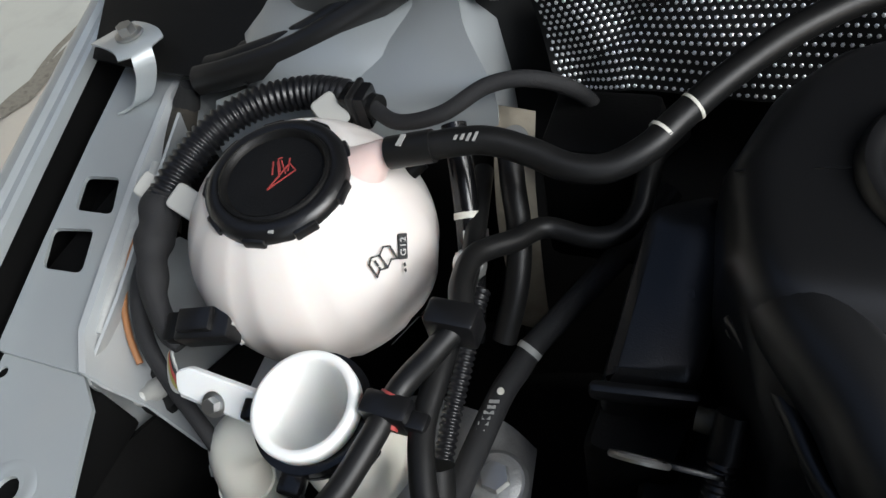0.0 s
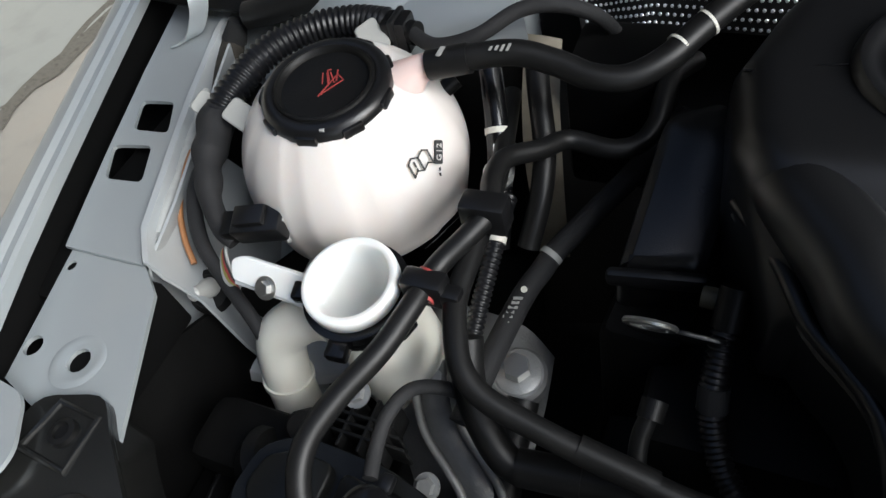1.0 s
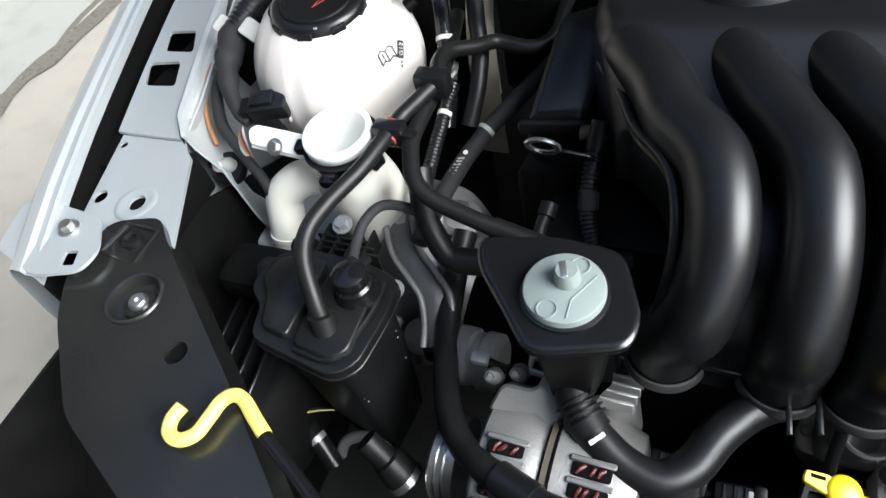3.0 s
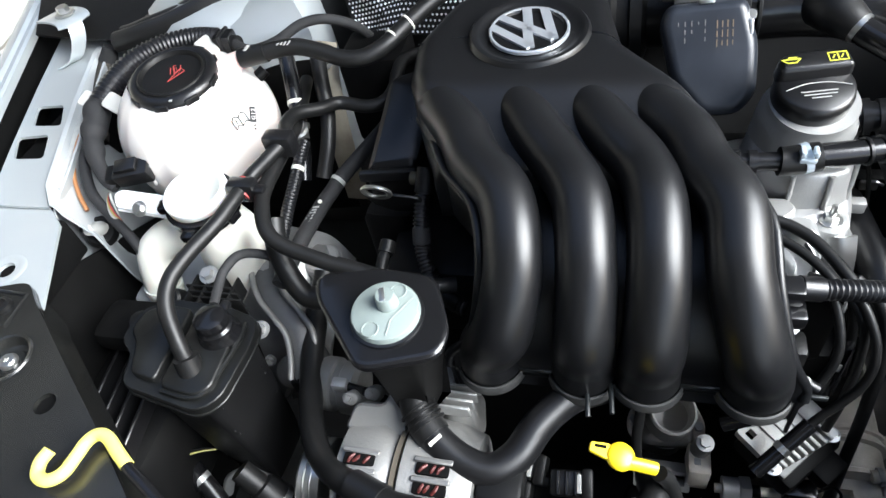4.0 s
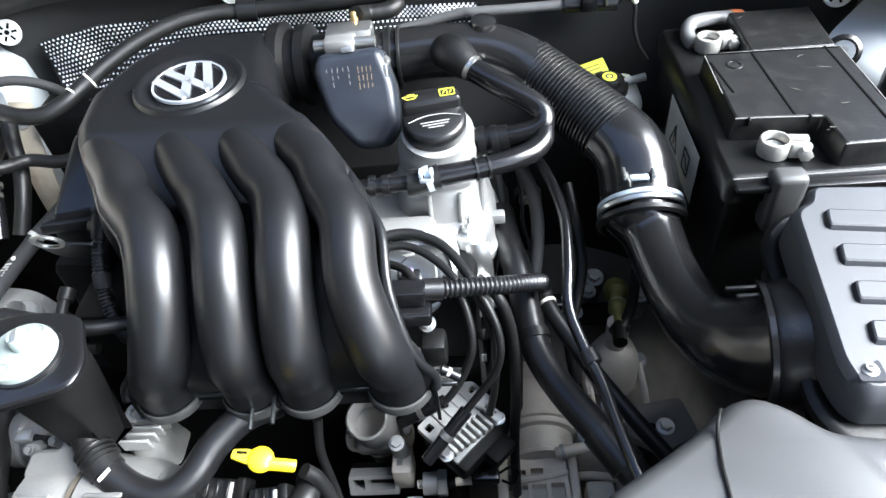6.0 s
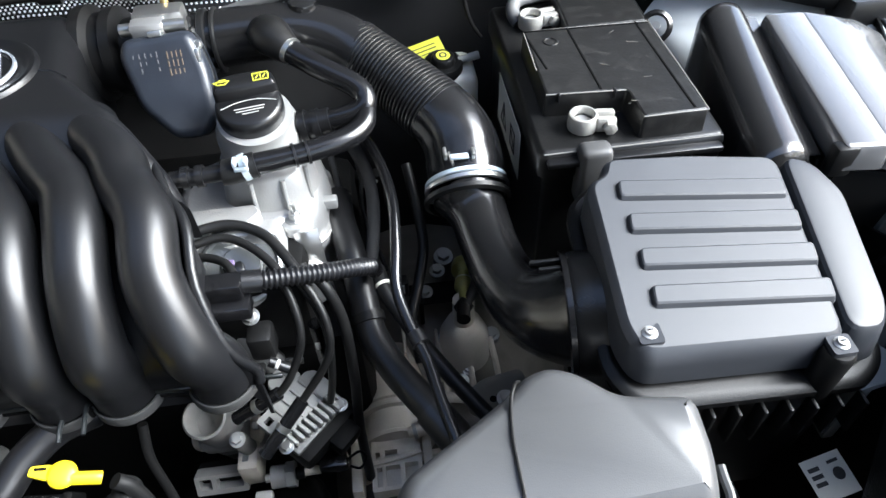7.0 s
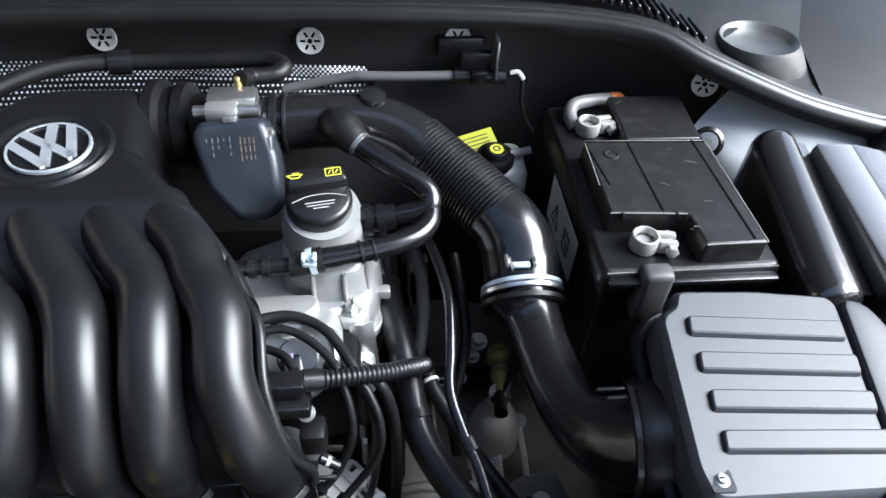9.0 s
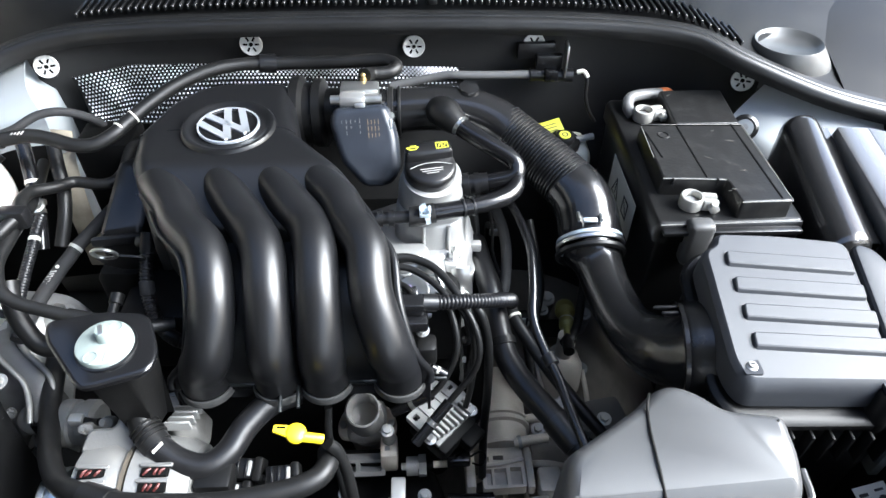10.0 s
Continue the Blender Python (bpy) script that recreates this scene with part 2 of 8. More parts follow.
def box(c, s, bevel=0.003, m=None, seg=2):
    bm = bmesh.new()
    bmesh.ops.create_cube(bm, size=1, matrix=Matrix.Translation(c) @ Matrix.Diagonal((*s, 1)))
    if bevel:
        bmesh.ops.bevel(bm, geom=bm.edges[:], offset=min(bevel, min(s) * 0.45), segments=seg, profile=0.5, affect="EDGES")
    return moved(bm, m) if m is not None else bm


def rounded(poly, r=0.01, n=5):
    """A 2D outline with rounded corners."""
    out = []
    for i, b in enumerate(poly):
        b, a, c = Vector(b), Vector(poly[i - 1]), Vector(poly[(i + 1) % len(poly)])
        ra = min(r, (a - b).length * 0.45, (c - b).length * 0.45)
        p, q = b + (a - b).normalized() * ra, b + (c - b).normalized() * ra
        for k in range(n + 1):
            t = k / n
            out.append(p * (1 - t) ** 2 + b * 2 * t * (1 - t) + q * t * t)
    return [(v.x, v.y) for v in out]


def inset(poly, d):
    """The outline moved inwards by d (outwards: minus); counter-clockwise."""
    out, n = [], len(poly)
    for i in range(n):
        a, b, c = (Vector(poly[(i + k) % n]) for k in (-1, 0, 1))
        e, f = (b - a).normalized(), (c - b).normalized()
        ne, nf = Vector((-e.y, e.x)), Vector((-f.y, f.x))
        v = ne + nf
        v = v / max(v.dot(ne), 0.35)
        out.append((b.x + v.x * d, b.y + v.y * d))
    return out


def ccw(poly):
    a = sum(p[0] * q[1] - q[0] * p[1] for p, q in zip(poly, poly[1:] + poly[:1]))
    return poly if a > 0 else poly[::-1]


def stack(poly, rows, zfun=None, m=None, bottom=True):
    """A moulded form: the outline at rows of (inset, z), closed on top; zfun adds a height by place."""
    poly = ccw(poly)
    bm = bmesh.new()
    rings = []
    for d, z in rows:
        q = inset(poly, d) if d else poly
        rings.append([bm.verts.new((x, y, z + (zfun(x, y) if zfun else 0))) for x, y in q])
    n = len(poly)
    for a, b in zip(rings, rings[1:]):
        for k in range(n):
            bm.faces.new((a[k], a[(k + 1) % n], b[(k + 1) % n], b[k]))
    bm.faces.new(rings[-1])
    if bottom:
        bm.faces.new(rings[0][::-1])
    bmesh.ops.triangulate(bm, faces=[f for f in bm.faces if len(f.verts) > 4])
    return moved(bm, m) if m is not None else bm


def holed(outer, holes, z0, z1, zfun=None):
    """A sheet with real holes."""
    bm = bmesh.new()
    edges = []
    for loop in [outer] + holes:
        vs = [bm.verts.new((x, y, 0)) for x, y in loop]
        edges += [bm.edges.new((vs[k], vs[(k + 1) % len(vs)])) for k in range(len(vs))]
    bmesh.ops.triangle_fill(bm, edges=edges, use_beauty=True)
    got = bmesh.ops.extrude_face_region(bm, geom=bm.faces[:])
    top = [g for g in got["geom"] if isinstance(g, bmesh.types.BMVert)]
    ids = set(top)
    for v in bm.verts:
        v.co.z = (z1 if v in ids else z0) + (zfun(v.co.x, v.co.y) if zfun else 0)
    return bm


def sheet(rows, thick=0.002, down=True):
    """A panel through rows of points, with thickness."""
    bm = bmesh.new()
    g = [[bm.verts.new(p) for p in r] for r in rows]
    for a, b in zip(g, g[1:]):
        for k in range(len(a) - 1):
            bm.faces.new((a[k], a[k + 1], b[k + 1], b[k]))
    bmesh.ops.recalc_face_normals(bm, faces=bm.faces[:])
    bmesh.ops.solidify(bm, geom=bm.faces[:], thickness=thick)
    return bm


def smooth_sheet(rows, thick=0.002, n=5):
    """A curved panel: the rows smoothed both ways."""
    g = [spline(r, n) for r in rows]
    cols = [spline([r[k] for r in g], n) for k in range(len(g[0]))]
    return sheet([[tuple(c[i]) for c in cols] for i in range(len(cols[0]))], thick)


def ring_pts(c, r, n, a0=0.0):
    return [(c[0] + r * math.cos(a0 + 2 * math.pi * k / n), c[1] + r * math.sin(a0 + 2 * math.pi * k / n)) for k in range(n)]


def bolt(loc, axis=(0, 0, 1), r=0.006, material=None, washer=True, name="bolt", label="zinc hex bolt with washer", parent=None):
    m = frame_to(axis, loc)
    bm = bmesh.new()
    bmesh.ops.create_cone(bm, cap_ends=True, segments=6, radius1=r, radius2=r * 0.92, depth=r * 0.9, matrix=Matrix.Translation((0, 0, r * 0.75)))
    if washer:
        bm = merge(bm, lathe([(r * 1.5, 0), (r * 1.5, r * 0.25), (r * 0.9, r * 0.3)], 20))
    moved(bm, m)
    if parent is not None:
        return part(name, bm, material or STEEL, parent, smooth=25)
    return solo(name, bm, material or STEEL, label, "bolt", group="engine bay bolts", smooth=25)


def bars(parent, name, rows, material, m, thick=0.0003):
    """Unreadable print: plain bars (x, y, width, height) in the plane of m."""
    for x, y, w, h in rows:
        part(name, moved(box((x, y, thick / 2), (w, h, thick), 0), m), material, parent)


def strokes(lines, w, t=0.0005, m=None):
    """Flat strokes for pictograms: polylines drawn w wide."""
    out = None
    for line in lines:
        for a, b in zip(line, line[1:]):
            a, b = Vector((*a, 0)), Vector((*b, 0))
            d = b - a
            bx = box((0, 0, 0), (d.length + w, w, t), 0)
            moved(bx, Matrix.Translation((a + b) / 2) @ Matrix.Rotation(math.atan2(d.y, d.x), 4, "Z"))
            out = merge(out, bx) if out else bx
    return moved(out, m) if m is not None else out


def words(name, text, size, m, material, parent, spacing=1.0):
    """Lettering in the built-in font, turned into a mesh."""
    cu = bpy.data.curves.new(name, "FONT")
    cu.body, cu.size, cu.extrude, cu.align_x, cu.align_y, cu.space_character = text, size, 0.0002, "CENTER", "CENTER", spacing
    tmp = bpy.data.objects.new(name, cu)
    scene.collection.objects.link(tmp)
    bpy.context.view_layer.update()
    me = bpy.data.meshes.new_from_object(tmp.evaluated_get(bpy.context.evaluated_depsgraph_get()))
    bpy.data.objects.remove(tmp)
    bm = bmesh.new()
    bm.from_mesh(me)
    bpy.data.meshes.remove(me)
    return part(name, moved(bm, m), material, parent)


# ---- the floor and the car's body ----
def floor_slab(name, x0, x1, z, material, label):
    bm = bmesh.new()
    ys = [-400, -6, 0, 2, 5, 400]
    bmesh.ops.create_grid(bm, x_segments=1, y_segments=1, size=0.5)
    moved(bm, Matrix.Translation(((x0 + x1) / 2, 0, z)) @ Matrix.Diagonal((x1 - x0, ys[-1] - ys[0], 1, 1)))
    return solo(name, bm, material, label, "floor", kind="structure")


floor_slab("ground", -400, 400, -0.004, FLOOR_BEIGE, "beige concrete floor with dirty joint under the car")
floor_slab("pavement", -400, -2.68, 0.012, FLOOR_GREY, "grey concrete slab beside a dirty floor joint")
# ground on this side is whitened to read as blown-out daylight
floor_slab("floor", 1.25, 400, 0.004, FLOOR_WHITE, "white ground standing in for overexposed daylight beside the car")
rg = random.Random(5)
bm = bmesh.new()
prev = None
for k in range(121):
    y = -3 + k * 0.1
    w = 0.022 + 0.05 * rg.random() + 0.04 * max(0.0, math.sin(k * 0.7))
    off = 0.03 * (rg.random() - 0.5) + 0.015 * math.sin(k * 0.45)
    cur = [bm.verts.new((-2.665 + off - w, y, 0.0145)), bm.verts.new((-2.665 + off + w, y, 0.0045))]
    if prev:
        bm.faces.new((prev[0], prev[1], cur[1], cur[0]))
    prev = cur
solo("trim", bm, mat("joint_dirt", (0.12, 0.11, 0.09), 0.95, 0, 0.7, 40, 1.0, 80, dirt=0.8, dirt_col=(0.03, 0.028, 0.022)), "dirty crumbling joint between two concrete slabs", "floor joint", kind="structure")

# unseen walls and roof, added to block sky and shape the reflections
solo("fill_wall_west", box((-4.6, 0, 1.5), (0.2, 14, 3.1), 0), mat("fill_wall_grey", (0.45, 0.435, 0.39), 0.9, 0, 0.15, 2, 0.3, 40), "unseen grey wall added to bounce fill light", "wall", kind="structure")
solo("shade_wall_south", box((-2.0, -3.4, 1.5), (5.0, 0.2, 3.1), 0), mat("shade_wall_dark", (0.10, 0.098, 0.092), 0.9, 0, 0.15, 2, 0.3, 40), "unseen dark wall added before the car to darken reflections", "wall", kind="structure")
solo("closing_wall_north", box((-2.8, 6.0, 1.5), (3.6, 0.2, 3.1), 0), mat("closing_wall_grey", (0.12, 0.12, 0.115), 0.9, 0, 0.15, 2, 0.3, 40), "unseen grey end wall added to close the surroundings", "wall", kind="structure")
solo("sky_blocker", merge(box((-3.5, 3.225, 3.1), (2.4, 7.55, 0.12), 0), box((-1.7, -3.95, 3.1), (6.0, 6.10, 0.12), 0)), mat("sky_blocker_dark", (0.06, 0.056, 0.05), 0.9, 0, 0.2, 3, 0.3, 40), "unseen dark roof added to block sky light", "roof", kind="structure")

body = thing("car_body", "silver painted front body of a car with open bonnet", "car body", (0, 0.3, 0.55))


def mx(p, s):
    return [(s * q[0], *q[1:]) for q in p]


def side_body(s):
    """One side: fender edge, rail with its holes, inner panel and strut tower. s = -1: the side with the coolant tank."""
    zr = lambda x, y: (y - 0.3) * 0.055
    outer = [(0.600, 0.168), (0.673, 0.168), (0.702, 0.250), (0.733, 0.345), (0.785, 0.520), (0.700, 0.520), (0.690, 0.400), (0.664, 0.315), (0.645, 0.262), (0.618, 0.190)]
    if s > 0:
        outer[0], outer[-1] = (0.640, 0.168), (0.641, 0.190)
    h1 = rounded([(0.659, 0.280), (0.695, 0.279), (0.709, 0.310), (0.676, 0.313)], 0.006, 3)
    h2 = rounded([(0.649, 0.231), (0.685, 0.229), (0.702, 0.261), (0.665, 0.266)], 0.006, 3)
    part("rail", holed(mx(outer, s), [mx(h1, s), mx(h2, s)], 0.898, 0.901, zr), PAINT, body, "silver rail top with two square holes")
    front = [(0.536, 0.055), (0.560, 0.040), (0.612, 0.064), (0.647, 0.074), (0.671, 0.172), (0.604, 0.172), (0.580, 0.152)]
    holes = [mx(ring_pts((0.644, 0.098), 0.0072, 14), s), mx(ring_pts((0.602, 0.098), 0.0080, 14), s), mx(ring_pts((0.661, 0.157), 0.004, 10), s)]
    rim = (0.602, 0.098, 1.0)
    if s > 0:
        front = [(0.604, 0.106), (0.597, 0.082), (0.612, 0.064), (0.647, 0.074), (0.671, 0.172), (0.642, 0.172), (0.623, 0.144)]
        rim = (0.6255, 0.1135, 0.42)
        holes = [mx(ring_pts(rim[:2], 0.0044, 14), s), holes[2]]
        part("rail_wall", sheet([[(0.642, 0.182, 0.886), (0.622, 0.143, 0.886), (0.603, 0.106, 0.884), (0.590, 0.070, 0.882)], [(0.640, 0.182, 0.876), (0.620, 0.143, 0.876), (0.601, 0.106, 0.874), (0.588, 0.070, 0.872)], [(0.634, 0.19, 0.82), (0.614, 0.148, 0.82), (0.596, 0.108, 0.82), (0.58, 0.07, 0.82)], [(0.62, 0.19, 0.70), (0.60, 0.148, 0.70), (0.58, 0.108, 0.70), (0.57, 0.07, 0.70)]], 0.002), PAINT_DUSTY, body, "dusty silver wall under the front rail")
    part("rail_front", holed(mx(front, s), holes, 0.893, 0.8965, zr), PAINT, body, "silver front rail plate with round holes")
    part("hole_ring", lathe([(r * rim[2], z) for r, z in ((0.0195, 0.0002), (0.0170, 0.0010), (0.0135, 0.0008), (0.0090, 0.0), (0.0081, -0.002))], 28, pose(s * rim[0], rim[1], 0.8855), cap=False), PAINT, body)
    # near-black boxes under the holes stand in for the shade there
    part("cavity_shade", box((s * 0.665, 0.25, 0.862), (0.062, 0.24, 0.05), 0.004, None), RECESS_SHADE, body)
    part("cavity_shade", box((s * (0.612 if s < 0 else 0.645), 0.12, 0.860), (0.05 if s < 0 else 0.03, 0.09, 0.045), 0.004, None), RECESS_SHADE, body)
    # inner panel under the rail
    a = [(0.598, 0.168, 0.893), (0.618, 0.192, 0.895), (0.645, 0.262, 0.898), (0.664, 0.315, 0.901), (0.690, 0.400, 0.906), (0.70, 0.52, 0.912)]
    if s > 0:
        a = [(max(x, 0.641), y, z) for x, y, z in a]
    rows = [mx([(x - 0.001, y, z + 0.004) for x, y, z in a], s), mx([(x - 0.006, y, z + 0.003) for x, y, z in a], s), mx([(x - 0.010, y, z - 0.010) for x, y, z in a], s),
            mx([(x - 0.022, y + 0.004, z - 0.040) for x, y, z in a], s), mx([(x - 0.030, y + 0.004, z - 0.10) for x, y, z in a], s), mx([(x - 0.06, y + 0.01, z - 0.22) for x, y, z in a], s)]
    part("inner_panel", sheet(rows, 0.002), PAINT_DUSTY, body, "dusty silver inner wing panel")
    # panel curling inwards in front of the tower
    edge = [(0.600, 0.170, 0.888), (0.608, 0.171, 0.862), (0.613, 0.168, 0.835), (0.613, 0.168, 0.810), (0.607, 0.170, 0.785), (0.597, 0.170, 0.765), (0.584, 0.168, 0.752), (0.55, 0.178, 0.742), (0.50, 0.20, 0.735)]
    if s > 0:
        edge = [(x + 0.036, y + 0.012, z) for x, y, z in edge]
    edge = spline(edge, 3)
    rows = [mx([(x, y - 0.004, z - 0.006) for x, y, z in edge], s)]
    for dy, dz in ((0, 0), (0.006, 0.002), (0.05, 0.006), (0.11, 0.016), (0.20, 0.03)):
        rows.append(mx([(x + 0.25 * dy * (1 if x > 0.5 else x / 0.5), y + dy, z + dz) for x, y, z in edge], s))
    part("tower_apron", sheet(rows, 0.002), PAINT_DUSTY if s < 0 else MATTE, body, "dusty silver inner apron" if s < 0 else "black inner apron")
    # strut tower
    tower = None if s > 0 else lathe([(0.120, 0.70), (0.118, 0.80), (0.116, 0.87), (0.110, 0.915), (0.095, 0.938), (0.07, 0.948), (0.045, 0.950), (0.04, 0.943), (0.0, 0.943)], 48, pose(s * 0.545, 0.50, 0), cap=False)
    if s < 0:
        part("strut_tower", tower, PAINT, body, "silver painted strut tower dome")
    if s < 0:
        # skirt of the tower, running down beside the engine
        part("tower_skirt", smooth_sheet([[(-0.64, 0.40, 0.905), (-0.56, 0.43, 0.925), (-0.50, 0.475, 0.945), (-0.455, 0.495, 0.960)], [(-0.635, 0.378, 0.890), (-0.55, 0.400, 0.920), (-0.48, 0.430, 0.942), (-0.436, 0.445, 0.950)],
                                          [(-0.62, 0.360, 0.865), (-0.54, 0.375, 0.895), (-0.46, 0.395, 0.925), (-0.404, 0.402, 0.930)], [(-0.615, 0.355, 0.84), (-0.535, 0.368, 0.87), (-0.455, 0.386, 0.895), (-0.402, 0.393, 0.90)]], 0.002), PAINT, body, "silver painted tower skirt with stains")
        # lower rows of the skirt, near-black instead of silver
        part("tower_side", smooth_sheet([[(-0.615, 0.357, 0.842), (-0.535, 0.370, 0.872), (-0.455, 0.388, 0.897), (-0.402, 0.395, 0.902)], [(-0.61, 0.352, 0.80), (-0.53, 0.364, 0.82), (-0.45, 0.380, 0.84), (-0.399, 0.387, 0.848)], [(-0.60, 0.345, 0.70), (-0.53, 0.355, 0.70), (-0.45, 0.365, 0.70), (-0.398, 0.372, 0.70)]], 0.002), GRIMY_SHADED, body, "near-black lower side of the tower")
    else:
        part("tower_skirt", smooth_sheet([[(0.512, 0.466, 0.938), (0.540, 0.440, 0.930), (0.590, 0.415, 0.920), (0.66, 0.40, 0.912)], [(0.490, 0.454, 0.922), (0.525, 0.425, 0.915), (0.575, 0.400, 0.905), (0.65, 0.385, 0.895)],
                                          [(0.466, 0.440, 0.903), (0.503, 0.408, 0.900), (0.560, 0.385, 0.885), (0.64, 0.37, 0.87)], [(0.460, 0.430, 0.885), (0.490, 0.390, 0.870), (0.555, 0.375, 0.85), (0.63, 0.36, 0.83)],
                                          [(0.450, 0.405, 0.80), (0.488, 0.380, 0.78), (0.55, 0.368, 0.76), (0.62, 0.355, 0.74)]], 0.002), PAINT_DUSTY, body, "dusty silver tower skirt")
    # fender edge standing over a dark gap
    fin = [(0.622, 0.005, 0.900), (0.650, 0.080, 0.912), (0.676, 0.145, 0.917), (0.697, 0.200, 0.920), (0.735, 0.300, 0.924), (0.776, 0.410, 0.928), (0.815, 0.52, 0.934), (0.87, 0.75, 0.95)]
    rows = [mx([(x + du, y, z + dz) for x, y, z in fin], s) for du, dz in ((0.0, -0.012), (0.0, -0.002), (0.003, 0.0), (0.010, -0.001), (0.013, 0.003), (0.022, 0.003), (0.028, 0.0), (0.036, -0.012), (0.044, -0.06), (0.05, -0.5))]
    part("fender", sheet(rows, 0.001), PAINT, body, "silver outer fender edge")
    # near-black sheet paints the shade between rail and fender
    part("gap_shade", sheet([mx([(x + 0.003, y, z - 0.012) for x, y, z in fin], s), mx([(x + 0.004, y, z - 0.07) for x, y, z in fin], s), mx([(x - 0.06, y, z - 0.075) for x, y, z in fin], s)], 0.002), RECESS_SHADE, body, "near-black sheet painting the shade beside the fender")
    # bonnet strap bracket
    st = [(0.742, 0.428, 0.946), (0.720, 0.420, 0.950), (0.700, 0.412, 0.950), (0.692, 0.403, 0.944)]
    st = spline(st + ([(0.692, 0.396, 0.930), (0.700, 0.388, 0.914), (0.709, 0.384, 0.9075), (0.716, 0.380, 0.907)] if s < 0 else [(0.686, 0.396, 0.932)]), 5)
    if s > 0:
        st = [q - np.array((0, 0, 0.015)) for q in st]
        part("end_block", stack(rounded([(0.644, 0.400), (0.648, 0.364), (0.712, 0.366), (0.760, 0.394), (0.758, 0.412), (0.735, 0.412), (0.706, 0.398), (0.668, 0.408)], 0.004, 3), [(0, 0.895), (0, 0.930), (0.002, 0.933)]), SATIN, body, "black end block of the cowl")
    rows = []
    for x, y, z in (st if s < 0 else st[4:10]):
        w = 0.010 if y < 0.405 else 0.022
        rows.append(mx([(x - w * 0.5, y + w * 0.75, z), (x, y, z + 0.0005), (x + w * 0.5, y - w * 0.75, z)], s))
    part("bracket", sheet(rows, 0.002), PAINT if s < 0 else PAINT_DUSTY, body, "silver bonnet stop bracket")
    bolt((s * 0.710, 0.417, 0.952 if s < 0 else 0.937), r=0.0075 if s < 0 else 0.0055, parent=body)


for side in (-1, 1):
    side_body(side)

# front corner plate with its bolt and square hole
part("corner_plate", holed(rounded([(-0.621, 0.004), (-0.676, 0.020), (-0.690, 0.068), (-0.655, 0.072), (-0.602, 0.066), (-0.580, 0.036), (-0.583, 0.016)], 0.010, 4), [rounded([(-0.609, 0.030), (-0.597, 0.033), (-0.592, 0.020), (-0.604, 0.017)], 0.001, 1)], 0.900, 0.903), PAINT, body, "silver corner plate with a square hole")
bolt((-0.622, 0.05, 0.903), r=0.0058, parent=body)

# bonnet raised above the bay, plain
rows = []
for k in range(7):
    t = k / 6
    y, z = 0.62 - 0.10 * t - 0.28 * t * t, 1.04 + 0.92 * t
    rows.append([(x, y + 0.02 * (x / 0.7) ** 2, z) for x in (-0.72, -0.5, -0.25, 0, 0.25, 0.5, 0.72)])
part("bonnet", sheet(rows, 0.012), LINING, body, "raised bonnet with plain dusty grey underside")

# ---- firewall, cowl and seal ----
fire = thing("firewall", "black felt covered firewall behind the engine", "firewall", (0, 0.56, 0.6))
nx = 25
rows = []
for z, y0 in ((0.40, 0.48), (0.60, 0.50), (0.75, 0.515), (0.85, 0.53), (0.93, 0.528), (0.965, 0.524), (0.992, 0.520)):
    row = []
    for k in range(nx):
        x = -0.448 + k * 0.952 / (nx - 1)
        bend = 0.045 * max(0, (abs(x) - 0.30) / 0.2) ** 2
        row.append((x, y0 - bend + 0.004 * math.sin(x * 23 + z * 40), z - 0.035 * max(0, (abs(x) - 0.30) / 0.2) ** 2))
    rows.append(row)
part("insulation_panel", sheet(rows, 0.006), FELT, fire, "black felt insulation panel")
part("lower_bulkhead", box((0, 0.60, 0.66), (1.3, 0.02, 0.55), 0.004), FELT, fire)


def spoke_plug(loc, axis):
    m = frame_to(axis, loc)
    bm = lathe([(0.0148, 0), (0.0148, 0.0012), (0.0138, 0.0022), (0.0130, 0.0018), (0.0, 0.0018)], 28, cap=False)
    ob = tagged(new("retainer_clip"), "pale metal spoked push-on washer on the firewall", "clip", group="firewall clips")
    ob.location = m.translation
    bpy.context.view_layer.update()
    part("disc", moved(bm, m), LABEL_METAL, ob)
    for k in range(6):
        part("slot", moved(box((0.0076, 0, 0.0019), (0.0060, 0.0026, 0.0008), 0.0003, None, 1), m @ Matrix.Rotation(k * math.pi / 3, 4, "Z")), RECESS_SHADE, ob)
    part("hub", moved(lathe([(0.0028, 0.0018), (0.0024, 0.003), (0, 0.003)], 12, cap=False), m), RECESS_SHADE, ob)


for p, ax in (((-0.428, 0.492, 0.954), (0.35, -1, 0.25)), ((-0.168, 0.512, 0.972), (0, -1, 0.15)), ((0.043, 0.514, 0.966), (0, -1, 0.15)), ((0.202, 0.513, 0.968), (0, -1, 0.15)), ((0.480, 0.474, 0.933), (-0.4, -1, 0.25))):
    spoke_plug(p, ax)

SEAL = [(-0.65, 0.408, 0.926), (-0.615, 0.410, 0.934), (-0.56, 0.428, 0.945), (-0.505, 0.462, 0.962), (-0.455, 0.490, 0.980), (-0.39, 0.504, 0.992), (-0.30, 0.507, 0.999), (-0.15, 0.508, 1.003), (0, 0.508, 1.004),
        (0.15, 0.508, 1.003), (0.30, 0.503, 0.999), (0.40, 0.482, 0.993), (0.46, 0.448, 0.976), (0.55, 0.415, 0.950), (0.62, 0.402, 0.934), (0.675, 0.394, 0.924)]
cowl = thing("windscreen_cowl", "black plastic windscreen cowl with slotted grille and rubber seal", "cowl", (0, 0.65, 0.98))
sp = spline(SEAL, 8)
